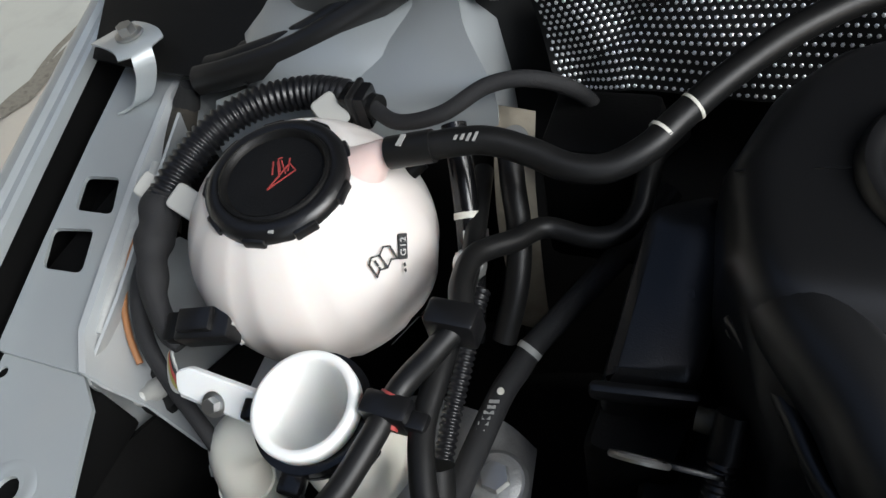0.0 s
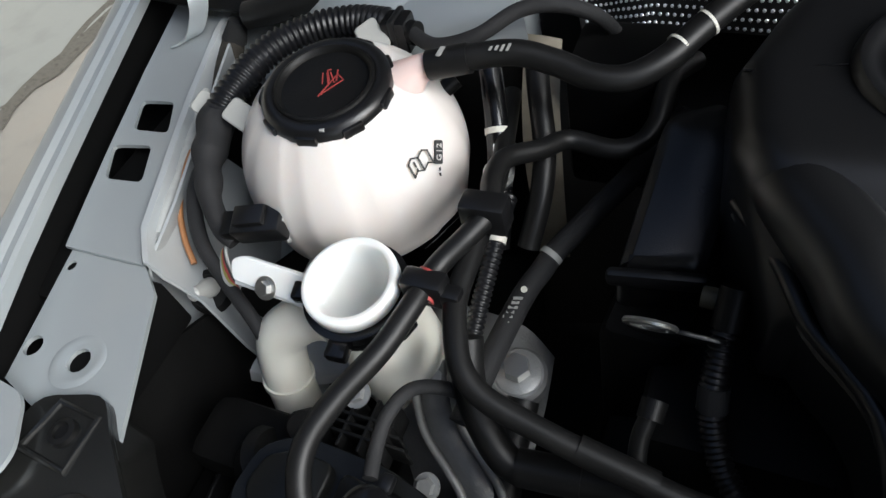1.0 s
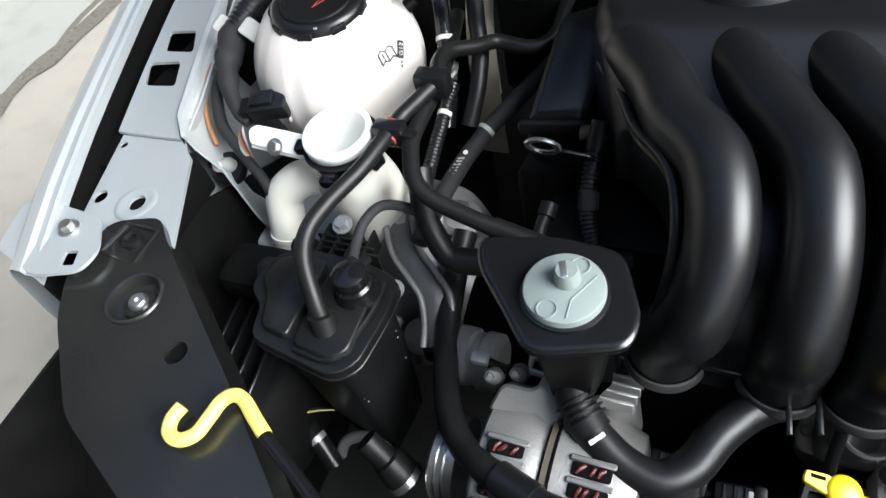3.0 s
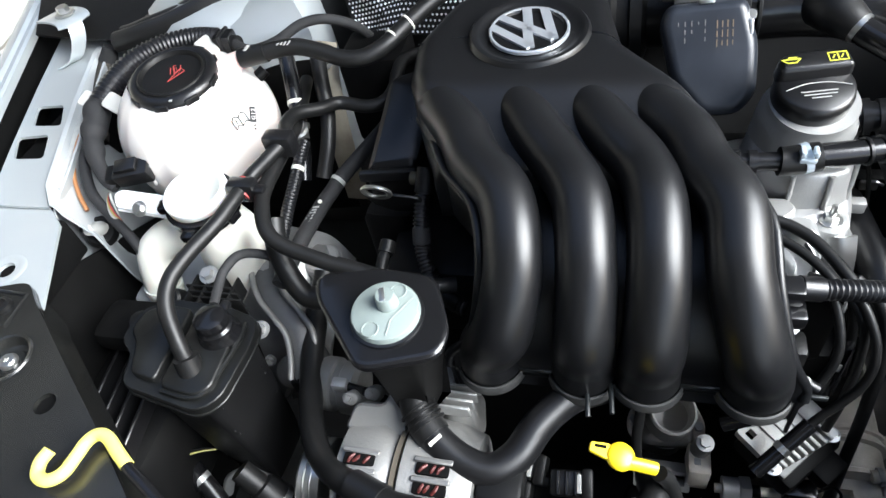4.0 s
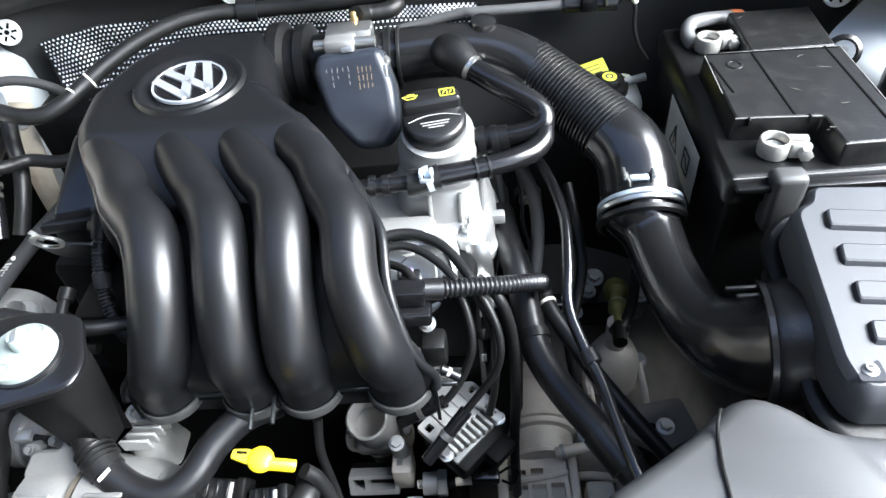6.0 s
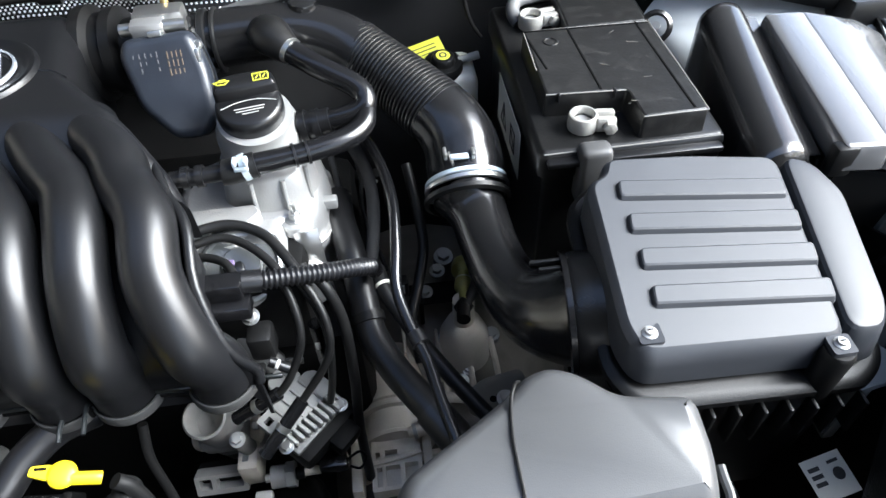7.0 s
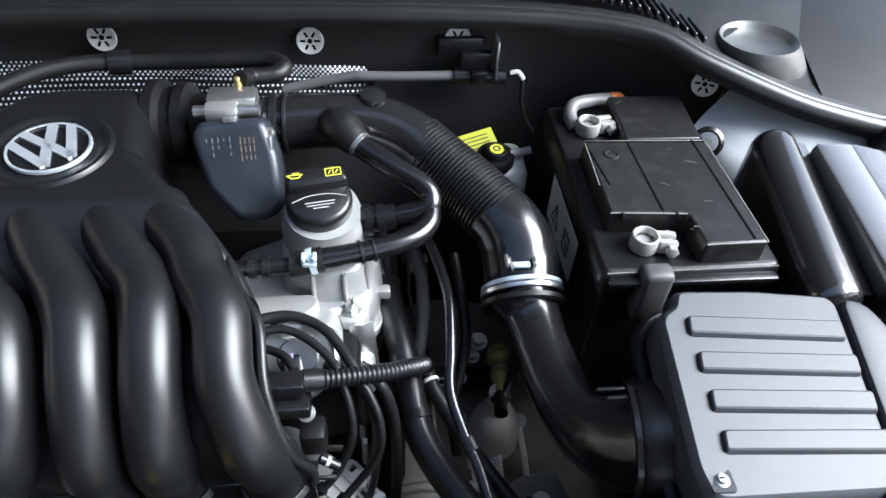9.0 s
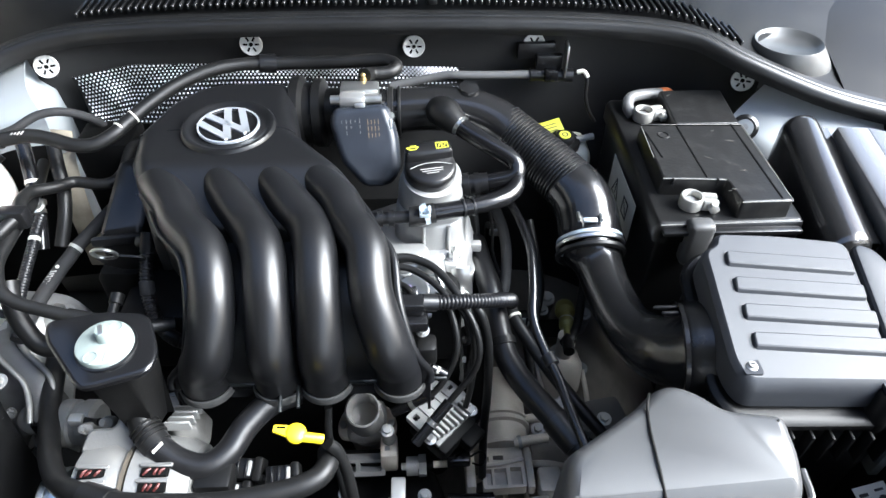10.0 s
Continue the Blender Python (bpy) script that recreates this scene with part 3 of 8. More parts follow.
prof = [tuple(q) for q in spline([(-0.011, -0.014), (-0.0135, -0.004), (-0.011, 0.004), (-0.004, 0.0075), (0.002, 0.0045), (0.005, 0.0005), (0.009, 0.004), (0.015, 0.0045), (0.020, 0.001), (0.028, 0.001), (0.031, -0.012)], 4)]
rows = []
for i, q in enumerate(sp):
    d = sp[min(i + 1, len(sp) - 1)] - sp[max(i - 1, 0)]
    nrm = Vector((-d[1], d[0], 0)).normalized()
    rows.append([(q[0] + nrm.x * u, q[1] + nrm.y * u, q[2] + v) for u, v in prof])
part("seal", sheet(rows, 0.002), SEALM, cowl, "black rubber bonnet seal", 75)
rows = []
for i, q in enumerate(sp):
    s = abs(q[0])
    back = 0.86 - 0.12 * (s / 0.7) ** 2
    f = lambda t: q[1] + 0.028 + (back - q[1] - 0.028) * t
    rows.append([(q[0] * (1 + 0.18 * t), f(t), q[2] - 0.002 + h) for t, h in ((0, 0), (0.10, 0.004), (0.5, 0.03), (1, 0.07))])
part("panel", sheet(rows, 0.003), MATTE, cowl, "black cowl panel")

# tubes added to fill in the dark, dirty recess beside the rail
fo = thing("recess_fill", "dark filler standing for a dirty recess beside the inner wing", "seal strip", (-0.66, 0.34, 0.88))
part("strip", tube([(-0.676, 0.400, 0.897, 0.010), (-0.664, 0.365, 0.889, 0.012), (-0.650, 0.325, 0.878, 0.011), (-0.640, 0.295, 0.866, 0.009)], 0.011, 12, 6), mat("dirty_dark_recess", (0.03, 0.026, 0.02), 0.95, 0, 0.5, 60, 1.0, 300, dirt=0.4, dirt_col=(0.09, 0.08, 0.06)), fo)
part("strip_end", tube([(-0.664, 0.405, 0.915, 0.008), (-0.672, 0.398, 0.900, 0.011)], 0.01, 12, 3), FELT, fo)
# seam sealer along the inner wing
sl = thing("seam_sealer", "rough grey seam sealer bead along the inner wing", "sealer", (-0.62, 0.24, 0.89))
part("bead", tube([(-0.611, 0.196, 0.888, 0.0035), (-0.621, 0.220, 0.889, 0.0048), (-0.631, 0.248, 0.890, 0.0036), (-0.641, 0.275, 0.891, 0.0050), (-0.652, 0.305, 0.893, 0.0038), (-0.662, 0.335, 0.895, 0.0046)], 0.004, 10, 8), mat("grey_sealer", (0.36, 0.37, 0.36), 0.8, 0, 0.2, 120, 1.0, 260), sl)
# grille slats standing over a dark gap
gx = -0.39
while gx < 0.47:
    s = abs(gx)
    y0 = np.interp(gx, [q[0] for q in sp], [q[1] for q in sp]) + 0.034
    z0 = np.interp(gx, [q[0] for q in sp], [q[2] for q in sp])
    if abs(gx - 0.068) > 0.012:
        part("slat", box((gx, y0 + 0.024, z0 + 0.0085), (0.0042, 0.05, 0.007), 0.0012, None, 1), SATIN, cowl)
    gx += 0.0095
part("slat_rail", box((0.02, 0.595, 1.022), (0.86, 0.012, 0.010), 0.003), COWLG, cowl)
part("centre_bar", box((0.068, 0.575, 1.016), (0.014, 0.075, 0.012), 0.003), SATIN, cowl)
# raised round caps over the strut towers, each with a lower step behind
for s in (-1, 1):
    bm = bmesh.new()
    rings = []
    for r, z, dx, dy in ((0.070, 0.922, 0.016, 0.020), (0.062, 0.943, 0.010, 0.013), (0.053, 0.962, 0.004, 0.006), (0.046, 0.974, 0, 0), (0.044, 0.977, 0, 0), (0.041, 0.976, 0, 0), (0.038, 0.971, 0, 0), (0.0005, 0.970, 0, 0)):
        rings.append([bm.verts.new((s * (0.5375 + dx + r * math.cos(2 * math.pi * k / 44)), 0.497 + dy + 0.92 * r * math.sin(2 * math.pi * k / 44), z)) for k in range(44)])
    for a, b in zip(rings, rings[1:]):
        for k in range(44):
            bm.faces.new((a[k], a[(k + 1) % 44], b[(k + 1) % 44], b[k]))
    part("tower_cap", bm, COWLG, cowl, "raised round grey black cap", 60)
    part("cap_step", lathe([(0.046, 0.915), (0.042, 0.935), (0.036, 0.945), (0.030, 0.948), (0.0, 0.948)], 36, pose(s * 0.612, 0.488, -0.012), cap=False), COWLG, cowl, "", 60)
    part("end_panel", sheet([mx([(0.60, 0.40, 0.925), (0.66, 0.405, 0.925), (0.72, 0.41, 0.925), (0.775, 0.42, 0.925)], s), mx([(0.60, 0.46, 0.945), (0.66, 0.47, 0.945), (0.74, 0.48, 0.945), (0.80, 0.49, 0.945)], s),
                             mx([(0.62, 0.62, 0.97), (0.70, 0.64, 0.975), (0.77, 0.66, 0.98), (0.83, 0.70, 0.98)], s), mx([(0.62, 0.95, 1.03), (0.70, 0.95, 1.03), (0.80, 0.95, 1.03), (0.86, 0.95, 1.03)], s)], 0.003), MATTE, cowl)

# perforated heat shield
shield = thing("heat_shield", "perforated silver foil heat shield on the firewall", "heat shield", (-0.2, 0.5, 0.88))
HS = [[(-0.405, 0.498, 0.935), (-0.33, 0.512, 0.945), (-0.2, 0.516, 0.944), (0.0, 0.516, 0.937), (0.11, 0.516, 0.933)],
      [(-0.398, 0.493, 0.915), (-0.33, 0.503, 0.925), (-0.2, 0.508, 0.930), (0.0, 0.510, 0.926), (0.11, 0.510, 0.924)],
      [(-0.390, 0.482, 0.895), (-0.33, 0.488, 0.905), (-0.2, 0.49, 0.905), (0.0, 0.49, 0.90), (0.11, 0.49, 0.90)],
      [(-0.382, 0.468, 0.875), (-0.33, 0.472, 0.88), (-0.2, 0.47, 0.875), (0.0, 0.47, 0.87), (0.11, 0.47, 0.87)]]
ga = np.array(HS)


def shield_at(u, v):
    """A place on the crumpled sheet, u along it and v down it."""
    fold = 0.0042 * (abs(math.sin(8.5 * u + 2.6 * v)) - 0.5) + 0.0018 * math.sin(31 * u - 5 * v)
    u, v = min(u * 4, 3.9999), min(v * 3, 2.9999)
    i, j = int(u), int(v)
    a, b = u - i, v - j
    g = ga
    return (g[j, i] * (1 - a) + g[j, i + 1] * a) * (1 - b) + (g[j + 1, i] * (1 - a) + g[j + 1, i + 1] * a) * b + fold * np.array((0.0, -0.9, 0.4))


part("backing", sheet([[tuple(shield_at(i / 60, j / 12)) for i in range(61)] for j in range(13)], 0.002), MATTE, shield, "dark crumpled backing", 80)


dots = bmesh.new()
for j in range(15):
    v = (j + 0.5) / 15
    for i in range(96):
        u = (i + 0.5 * (j % 2) + 0.25) / 97
        # even spacing along the sheet
        x = -0.402 + u * 0.51
        uu = float(np.interp(x, [-0.405, -0.33, -0.2, 0.0, 0.11], [0, 0.25, 0.5, 0.75, 1.0]))
        c = Vector(shield_at(uu, v))
        dx = (Vector(shield_at(min(1, uu + 0.004), v)) - Vector(shield_at(max(0, uu - 0.004), v))).normalized()
        dy = (Vector(shield_at(uu, min(1, v + 0.01))) - Vector(shield_at(uu, max(0, v - 0.01)))).normalized()
        nn = dx.cross(dy)
        if nn.y > 0:
            nn = -nn
        cen = dots.verts.new(c + nn * 0.0030)
        ring = [dots.verts.new(c + nn * 0.0016 + (dx * math.cos(a) + dy * math.sin(a)) * 0.0020) for a in (k * math.pi / 3 for k in range(6))]
        for k in range(6):
            dots.faces.new((cen, ring[k], ring[(k + 1) % 6]))
tagged(part("foil_dots", dots, FOIL, shield, "shiny embossed foil dimples", smooth=80), kind="stuff")

# ---- engine block below everything ----
block = thing("engine_block", "grimy dark engine block and undertray", "engine", (0, 0.2, 0.35))
part("undertray", box((0, 0.2, 0.42), (1.3, 1.0, 0.02), 0.004), FELT, block)
part("cylinder_block", box((-0.09, 0.31, 0.60), (0.44, 0.28, 0.30), 0.02), GRIMY_SHADED, block)
part("cylinder_head", box((-0.095, 0.265, 0.79), (0.37, 0.20, 0.09), 0.01), GRIMY_SHADED, block)
part("front_shell", sheet([[(x, -0.10, 0.44) for x in (-0.6, 0, 0.6)], [(x, -0.14, 0.66) for x in (-0.6, 0, 0.6)], [(x, -0.15, 0.84) for x in (-0.6, 0, 0.6)]], 0.004), MATTE, block)
for s in (-1, 1):
    part("side_shell", sheet([[(s * 0.56, y, 0.44) for y in (-0.14, 0.1, 0.5)], [(s * 0.58, y, 0.68) for y in (-0.14, 0.1, 0.5)], [(s * 0.60, y, 0.86) for y in (-0.14, 0.06, 0.09)]], 0.004), GRIMY_SHADED, block)


# ---- engine cover with four runners ----
cover = thing("engine_cover", "matte black plastic engine cover with four curved intake runners", "engine cover", (-0.12, 0.25, 0.85))
edge_l = lambda y: float(np.interp(y, [0.20, 0.218, 0.234, 0.275, 0.323, 0.378, 0.405, 0.420, 0.430], [-0.226, -0.233, -0.240, -0.257, -0.263, -0.245, -0.224, -0.196, -0.165]))
edge_r = lambda y: float(np.interp(y, [0.20, 0.222, 0.246, 0.284, 0.316, 0.372, 0.405, 0.420, 0.430], [0.012, -0.001, -0.022, -0.056, -0.083, -0.095, -0.099, -0.103, -0.112]))


def cover_top():
    """The plateau: rounded towards its sides and back, rolling down in front to the runners."""
    bm = bmesh.new()
    ys = [0.200 + 0.230 * k / 46 for k in range(47)]
    ss = [0.5 - 0.5 * math.cos(math.pi * k / 36) for k in range(37)]
    roll = lambda d, r: 0.0 if d >= r else r - math.sqrt(max(0.0, r * r - (r - d) ** 2))
    grid = []
    for y in ys:
        a, b = edge_l(y), edge_r(y)
        row = []
        for s in ss:
            x = a + (b - a) * s
            z = 0.9685 - 0.004 * ((x + 0.16) / 0.1) ** 2 * 0.25
            z -= 1.1 * roll(x - a, 0.020) + 1.1 * roll(b - x, 0.020) + roll(0.430 - y, 0.020)
            z -= 0.78 * 0.0045 * math.log(1 + math.exp((0.257 - y) / 0.0045))
            row.append(bm.verts.new((x, y, z)))
        grid.append(row)
    for p, q in zip(grid, grid[1:]):
        for k in range(len(ss) - 1):
            bm.faces.new((p[k], p[k + 1], q[k + 1], q[k]))
    rim = grid[0] + [r[-1] for r in grid[1:]] + grid[-1][-2::-1] + [r[0] for r in grid[-2:0:-1]]
    low = [bm.verts.new((v.co.x, v.co.y, 0.872)) for v in rim]
    for k in range(len(rim)):
        j = (k + 1) % len(rim)
        bm.faces.new((rim[k], rim[j], low[j], low[k]))
    return bm


part("shell", cover_top(), COVER, cover, "smooth black cover top", 70)
R = 0.0212
YZ = [(0.282, 0.936), (0.256, 0.9435), (0.224, 0.9425), (0.196, 0.938), (0.163, 0.934), (0.121, 0.911), (0.094, 0.868), (0.0985, 0.835), (0.1005, 0.810)]
XS = [(-0.235, -0.225, -0.203, -0.188, -0.161, -0.151, -0.158, -0.172, -0.173),
      (-0.172, -0.162, -0.1435, -0.1243, -0.107, -0.1003, -0.0995, -0.100, -0.100),
      (-0.117, -0.107, -0.087, -0.0668, -0.0563, -0.0525, -0.052, -0.053, -0.053),
      (-0.070, -0.060, -0.0365, -0.0250, -0.007, -0.0015, 0.0125, 0.0215, 0.022)]
for xs in XS:
    x4 = xs[8]
    pts = [(x, y, z, R if k < 6 else R + 0.0013 * (k - 5)) for k, (x, (y, z)) in enumerate(zip(xs, YZ))]
    run = part("runner", tube(pts, R, 28, 8), COVER, cover, smooth=60)
    arc = np.linspace(math.pi * 1.06, math.pi * 1.94, 22)
    part("runner_lip", sheet([[(x4 + r * math.cos(a), 0.1005 + r * math.sin(a), z) for a in arc] for r, z in ((0.0235, 0.8125), (0.0272, 0.8115), (0.0280, 0.8100), (0.0280, 0.8030))], 0.0015), WORNLIP, run, "worn grey moulded lip")
    part("lip_groove", tube([(x4 + 0.0254 * math.cos(a), 0.1005 + 0.0254 * math.sin(a), 0.8126) for a in arc], 0.0007, 6, 1), RECESS_SHADE, run)
# web under the runners, with raised rim at both sides
L_ = [(-0.250, 0.262, 0.925)] + [(x - 0.0250, y, z - 0.012) for x, (y, z) in list(zip(XS[0], YZ))[2:7]] + [(-0.203, 0.094, 0.826), (-0.205, 0.090, 0.814)]
R_ = [(-0.030, 0.252, 0.925)] + [(x + 0.0255, y, z - 0.012) for x, (y, z) in list(zip(XS[3], YZ))[2:7]] + [(0.052, 0.094, 0.826), (0.053, 0.090, 0.814)]
lw, rw = spline(L_, 4), spline(R_, 4)
rows = [[tuple(a + (b - a) * t - np.array((0, 0, 0.018 if 0 < t < 1 else 0.004))) for t in np.linspace(0, 1, 9)] for a, b in zip(lw, rw)]
part("web", sheet(rows, 0.004), COVER, cover, "dull black web between the runners")
for e in (lw, rw):
    part("rim", tube([tuple(q + np.array((0, 0, 0.001))) for q in e], 0.0042, 10, 1), COVER, cover)
    rows = [[tuple(q), tuple(q - np.array((0, 0, 0.05)))] for q in e]
    part("skirt", sheet(rows, 0.003), COVER, cover)
part("flange", box((-0.075, 0.101, 0.809), (0.26, 0.020, 0.005), 0.002), GRIMY_SHADED, cover)
for xa, xb in zip(XS, XS[1:]):
    part("flange_rim", box(((xa[8] + xb[8]) / 2, 0.0935, 0.8128), (xb[8] - xa[8] - 0.046, 0.0030, 0.0050), 0.001, None, 1), LIP, cover)
part("flange_rim", box((XS[3][8] + 0.037, 0.0945, 0.8128), (0.022, 0.0030, 0.0050), 0.001, None, 1), LIP, cover)
ML = frame_to((0.02, -0.03, 1), (-0.161, 0.322, 0.9685))
badge = part("badge_ring", lathe([(0.052, -0.004), (0.0508, 0.002), (0.0485, 0.0048), (0.0455, 0.0050), (0.0425, 0.0030), (0.038, 0.0006), (0.0, 0.0004)], 56, ML, cap=False), COVER, cover, "round black badge surround")
part("emblem", lathe([(0.0335, 0.0), (0.0335, 0.003), (0.0325, 0.0042), (0.0295, 0.0042), (0.0288, 0.0028), (0.0, 0.0028)], 48, ML, cap=False), GLOSS, badge, "round badge of dark and chrome shapes")
part("emblem_rim", lathe([(0.0338, 0.002), (0.0335, 0.0044), (0.0328, 0.0050), (0.0312, 0.0048), (0.0306, 0.003)], 48, ML, cap=False), SATIN_CHROME, badge, "chrome badge rim")
for line in ([(-0.0112, 0.0265), (-0.0028, 0.0072)], [(0.0112, 0.0265), (0.0028, 0.0072)], [(-0.0235, 0.0165), (-0.0118, -0.019)], [(0.0235, 0.0165), (0.0118, -0.019)], [(-0.0095, -0.019), (-0.0022, -0.001)], [(0.0095, -0.019), (0.0022, -0.001)]):
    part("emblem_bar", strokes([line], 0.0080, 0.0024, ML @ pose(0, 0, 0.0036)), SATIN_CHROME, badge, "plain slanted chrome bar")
part("parting_line", tube([(-0.258, 0.318, 0.9625), (-0.235, 0.318, 0.9665), (-0.213, 0.320, 0.9685)], 0.0008, 6, 4), GLOSS, cover)
part("parting_line", tube([(-0.110, 0.322, 0.9683), (-0.098, 0.320, 0.967), (-0.088, 0.317, 0.962)], 0.0008, 6, 4), GLOSS, cover)

# ---- throttle body, actuator and intake duct ----
thr = thing("throttle_body", "black throttle flange behind the engine cover", "throttle body", (-0.07, 0.41, 0.88))
part("flange", lathe([(0.040, 0), (0.046, 0.004), (0.046, 0.014), (0.038, 0.018), (0.038, 0.028), (0.042, 0.030), (0.042, 0.040), (0.030, 0.044), (0.030, 0.085)], 36, frame_to((1, -0.05, 0.05), (-0.108, 0.418, 0.925))), MATTE, thr)
part("housing", box((-0.015, 0.395, 0.925), (0.045, 0.05, 0.06), 0.008), ALU, thr, "cast aluminium throttle housing")
act = thing("actuator_cover", "slate grey plastic throttle actuator cover with printed lines", "actuator", (-0.02, 0.335, 0.9))
A0, A1 = Vector((-0.051, 0.366, 0.962)), Vector((0.010, 0.366, 0.966))
axx = (A1 - A0).normalized()
ayy = Vector((0.012, 0.052, 0.072)).normalized()
ayy = (ayy - axx * ayy.dot(axx)).normalized()
MA = Matrix.Translation((-0.018, 0.338, 0.936)) @ Matrix((axx, ayy, axx.cross(ayy))).transposed().to_4x4()
AO = rounded([(-0.030, 0.040), (0.030, 0.041), (0.039, 0.005), (0.039, -0.034), (0.026, -0.050), (-0.002, -0.050), (-0.026, -0.020), (-0.036, 0.026)], 0.008, 3)
part("cover", stack(AO, [(-0.002, -0.020), (-0.001, -0.004), (0.001, 0.000), (0.004, 0.003), (0.008, 0.0035)], m=MA), SLATE, act, "slate grey cover plate")
part("rim", stack(inset(ccw(AO), -0.002), [(0, -0.016), (0, -0.010), (0.002, -0.009)], m=MA), MATTE, act)
rp = random.Random(3)
for k in range(5):
    x = -0.022 + 0.0052 * k
    bars(act, "print", [(x, 0.024 - 0.0065 * j, 0.0009, 0.0026 + 0.003 * rp.random()) for j in range(1 + (k * 2) % 3)], mat("faded_grey_print", (0.12, 0.12, 0.12), 0.6), MA @ pose(0, 0, 0.0036))
for k in range(4):
    bars(act, "print", [(0.008 + 0.0040 * k, 0.022 - 0.0075 * j, 0.0009, 0.0035 + 0.003 * rp.random()) for j in range(3)], mat("faded_brown_print", (0.16, 0.12, 0.08), 0.6), MA @ pose(0, 0, 0.0036))
for x, y in ((0.0, 0.0415), (0.0335, 0.018)):
    part("clip", box((x, y, -0.002), (0.012, 0.005, 0.010) if x < 0.01 else (0.004, 0.012, 0.010), 0.001, MA), STEEL, act, "small silver clip")
bolt(MA @ Vector((0.034, 0.028, -0.004)), axx.cross(ayy), 0.003, parent=act)
val = thing("vacuum_valve", "silver valve block with brass nipple on the intake", "valve", (-0.02, 0.40, 0.96))
part("block", box((-0.022, 0.398, 0.966), (0.045, 0.022, 0.020), 0.003), STEEL, val)
part("block", box((-0.030, 0.380, 0.966), (0.03, 0.016, 0.016), 0.003), ALU, val)
part("pipe_stub", tube([(-0.055, 0.382, 0.965), (-0.025, 0.38, 0.967), (0.004, 0.38, 0.967)], 0.006, 12, 3), STEEL, val)
part("nipple", lathe([(0.004, 0), (0.004, 0.004), (0.0028, 0.006), (0.0028, 0.008), (0.0032, 0.0095), (0.002, 0.011)], 12, pose(-0.018, 0.412, 0.972)), BRASS, val, "brass nipple")

duct = thing("intake_duct", "black air intake duct with ribbed bellows and steel clamp", "air duct", (0.2, 0.25, 0.84))
part("boot", tube([(0.000, 0.400, 0.936, 0.0275), (0.016, 0.400, 0.938, 0.027), (0.062, 0.402, 0.940, 0.0265), (0.107, 0.402, 0.936, 0.0275), (0.140, 0.393, 0.926, 0.029), (0.163, 0.378, 0.915, 0.030)], 0.027, 32, 8), DUCT, duct, "smooth black rubber intake boot", 60)
part("collar", lathe([(0.0285, 0), (0.030, 0.001), (0.030, 0.006), (0.0285, 0.007)], 32, frame_to((1, 0, 0), (0.010, 0.400, 0.9375))), RUBBER, duct)
part("collar", lathe([(0.0285, 0), (0.0305, 0.001), (0.0305, 0.003), (0.0285, 0.004)], 32, frame_to((1, 0, 0), (0.022, 0.400, 0.9378))), RUBBER, duct)
part("bellows", ribbed([(0.150, 0.390, 0.922, 0.0295), (0.172, 0.369, 0.912, 0.0305), (0.198, 0.343, 0.901, 0.0318), (0.2255, 0.3115, 0.8895, 0.033)], 26, 0.0026), BELLOWS, duct, "ribbed black rubber bellows", 35)
part("elbow", tube([(0.2235, 0.3135, 0.8905, 0.0325), (0.234, 0.298, 0.884, 0.034), (0.241, 0.280, 0.873, 0.0355), (0.242, 0.256, 0.860, 0.036), (0.240, 0.243, 0.854, 0.036)], 0.033, 36, 8), DUCT, duct, "", 60)
cd = Vector((0.0, -0.88, -0.42)).normalized()
for off, rr in ((0.0, 0.0375), (0.006, 0.0385)):
    part("clamp_band", lathe([(rr - 0.001, 0), (rr + 0.0008, 0.0008), (rr + 0.0008, 0.0042), (rr - 0.001, 0.005)], 44, frame_to(cd, Vector((0.241, 0.250, 0.857)) + cd * off), cap=False), BLUECLIP if off == 0 else STEEL, duct, "bright steel clamp band")
part("clamp_tab", box((0.234, 0.240, 0.896), (0.016, 0.006, 0.003), 0.001), BLUECLIP, duct)
part("clamp_tab", box((0.246, 0.242, 0.897), (0.003, 0.010, 0.006), 0.001), STEEL, duct)
part("clamp_tab", box((0.222, 0.246, 0.896), (0.003, 0.012, 0.006), 0.001), STEEL, duct)
part("lip", lathe([(0.0365, 0), (0.040, 0.001), (0.040, 0.005), (0.036, 0.007)], 40, frame_to(cd, (0.240, 0.236, 0.851)), cap=False), RUBBER, duct)
part("lower_duct", tube([(0.241, 0.240, 0.853, 0.0345), (0.247, 0.220, 0.846, 0.0270), (0.251, 0.185, 0.841, 0.0252), (0.257, 0.147, 0.841, 0.0258), (0.268, 0.113, 0.846, 0.0295), (0.2836, 0.0935, 0.854, 0.0355), (0.309, 0.082, 0.864, 0.0445)], 0.034, 36, 8), DUCT, duct, "smooth black lower intake duct", 60)
part("knob", lathe([(0.0, -0.004), (0.013, -0.004), (0.0135, 0.002), (0.012, 0.006), (0.006, 0.0075), (0.0, 0.0078)], 24, frame_to((0.1, -0.1, 1), (0.108, 0.405, 0.962)), cap=False), DUCT, duct)
part("tab", box((0.283, 0.105, 0.902), (0.034, 0.003, 0.004), 0.001), SATIN, duct)
part("tab", box((0.288, 0.096, 0.904), (0.034, 0.003, 0.004), 0.001), SATIN, duct)

# ---- oil filler and breather hoses ----
fil = thing("oil_filler", "cast aluminium oil filler neck with black screw cap", "oil filler", (0.061, 0.298, 0.84))
MC = frame_to((0.04, -0.22, 1), (0.061, 0.292, 0.922))
part("neck", lathe([(0.040, -0.085), (0.0385, -0.06), (0.0378, -0.02), (0.0368, -0.013), (0.034, -0.009), (0.033, -0.004), (0.033, 0.0)], 40, MC), VALVE, fil, "cast aluminium filler neck")
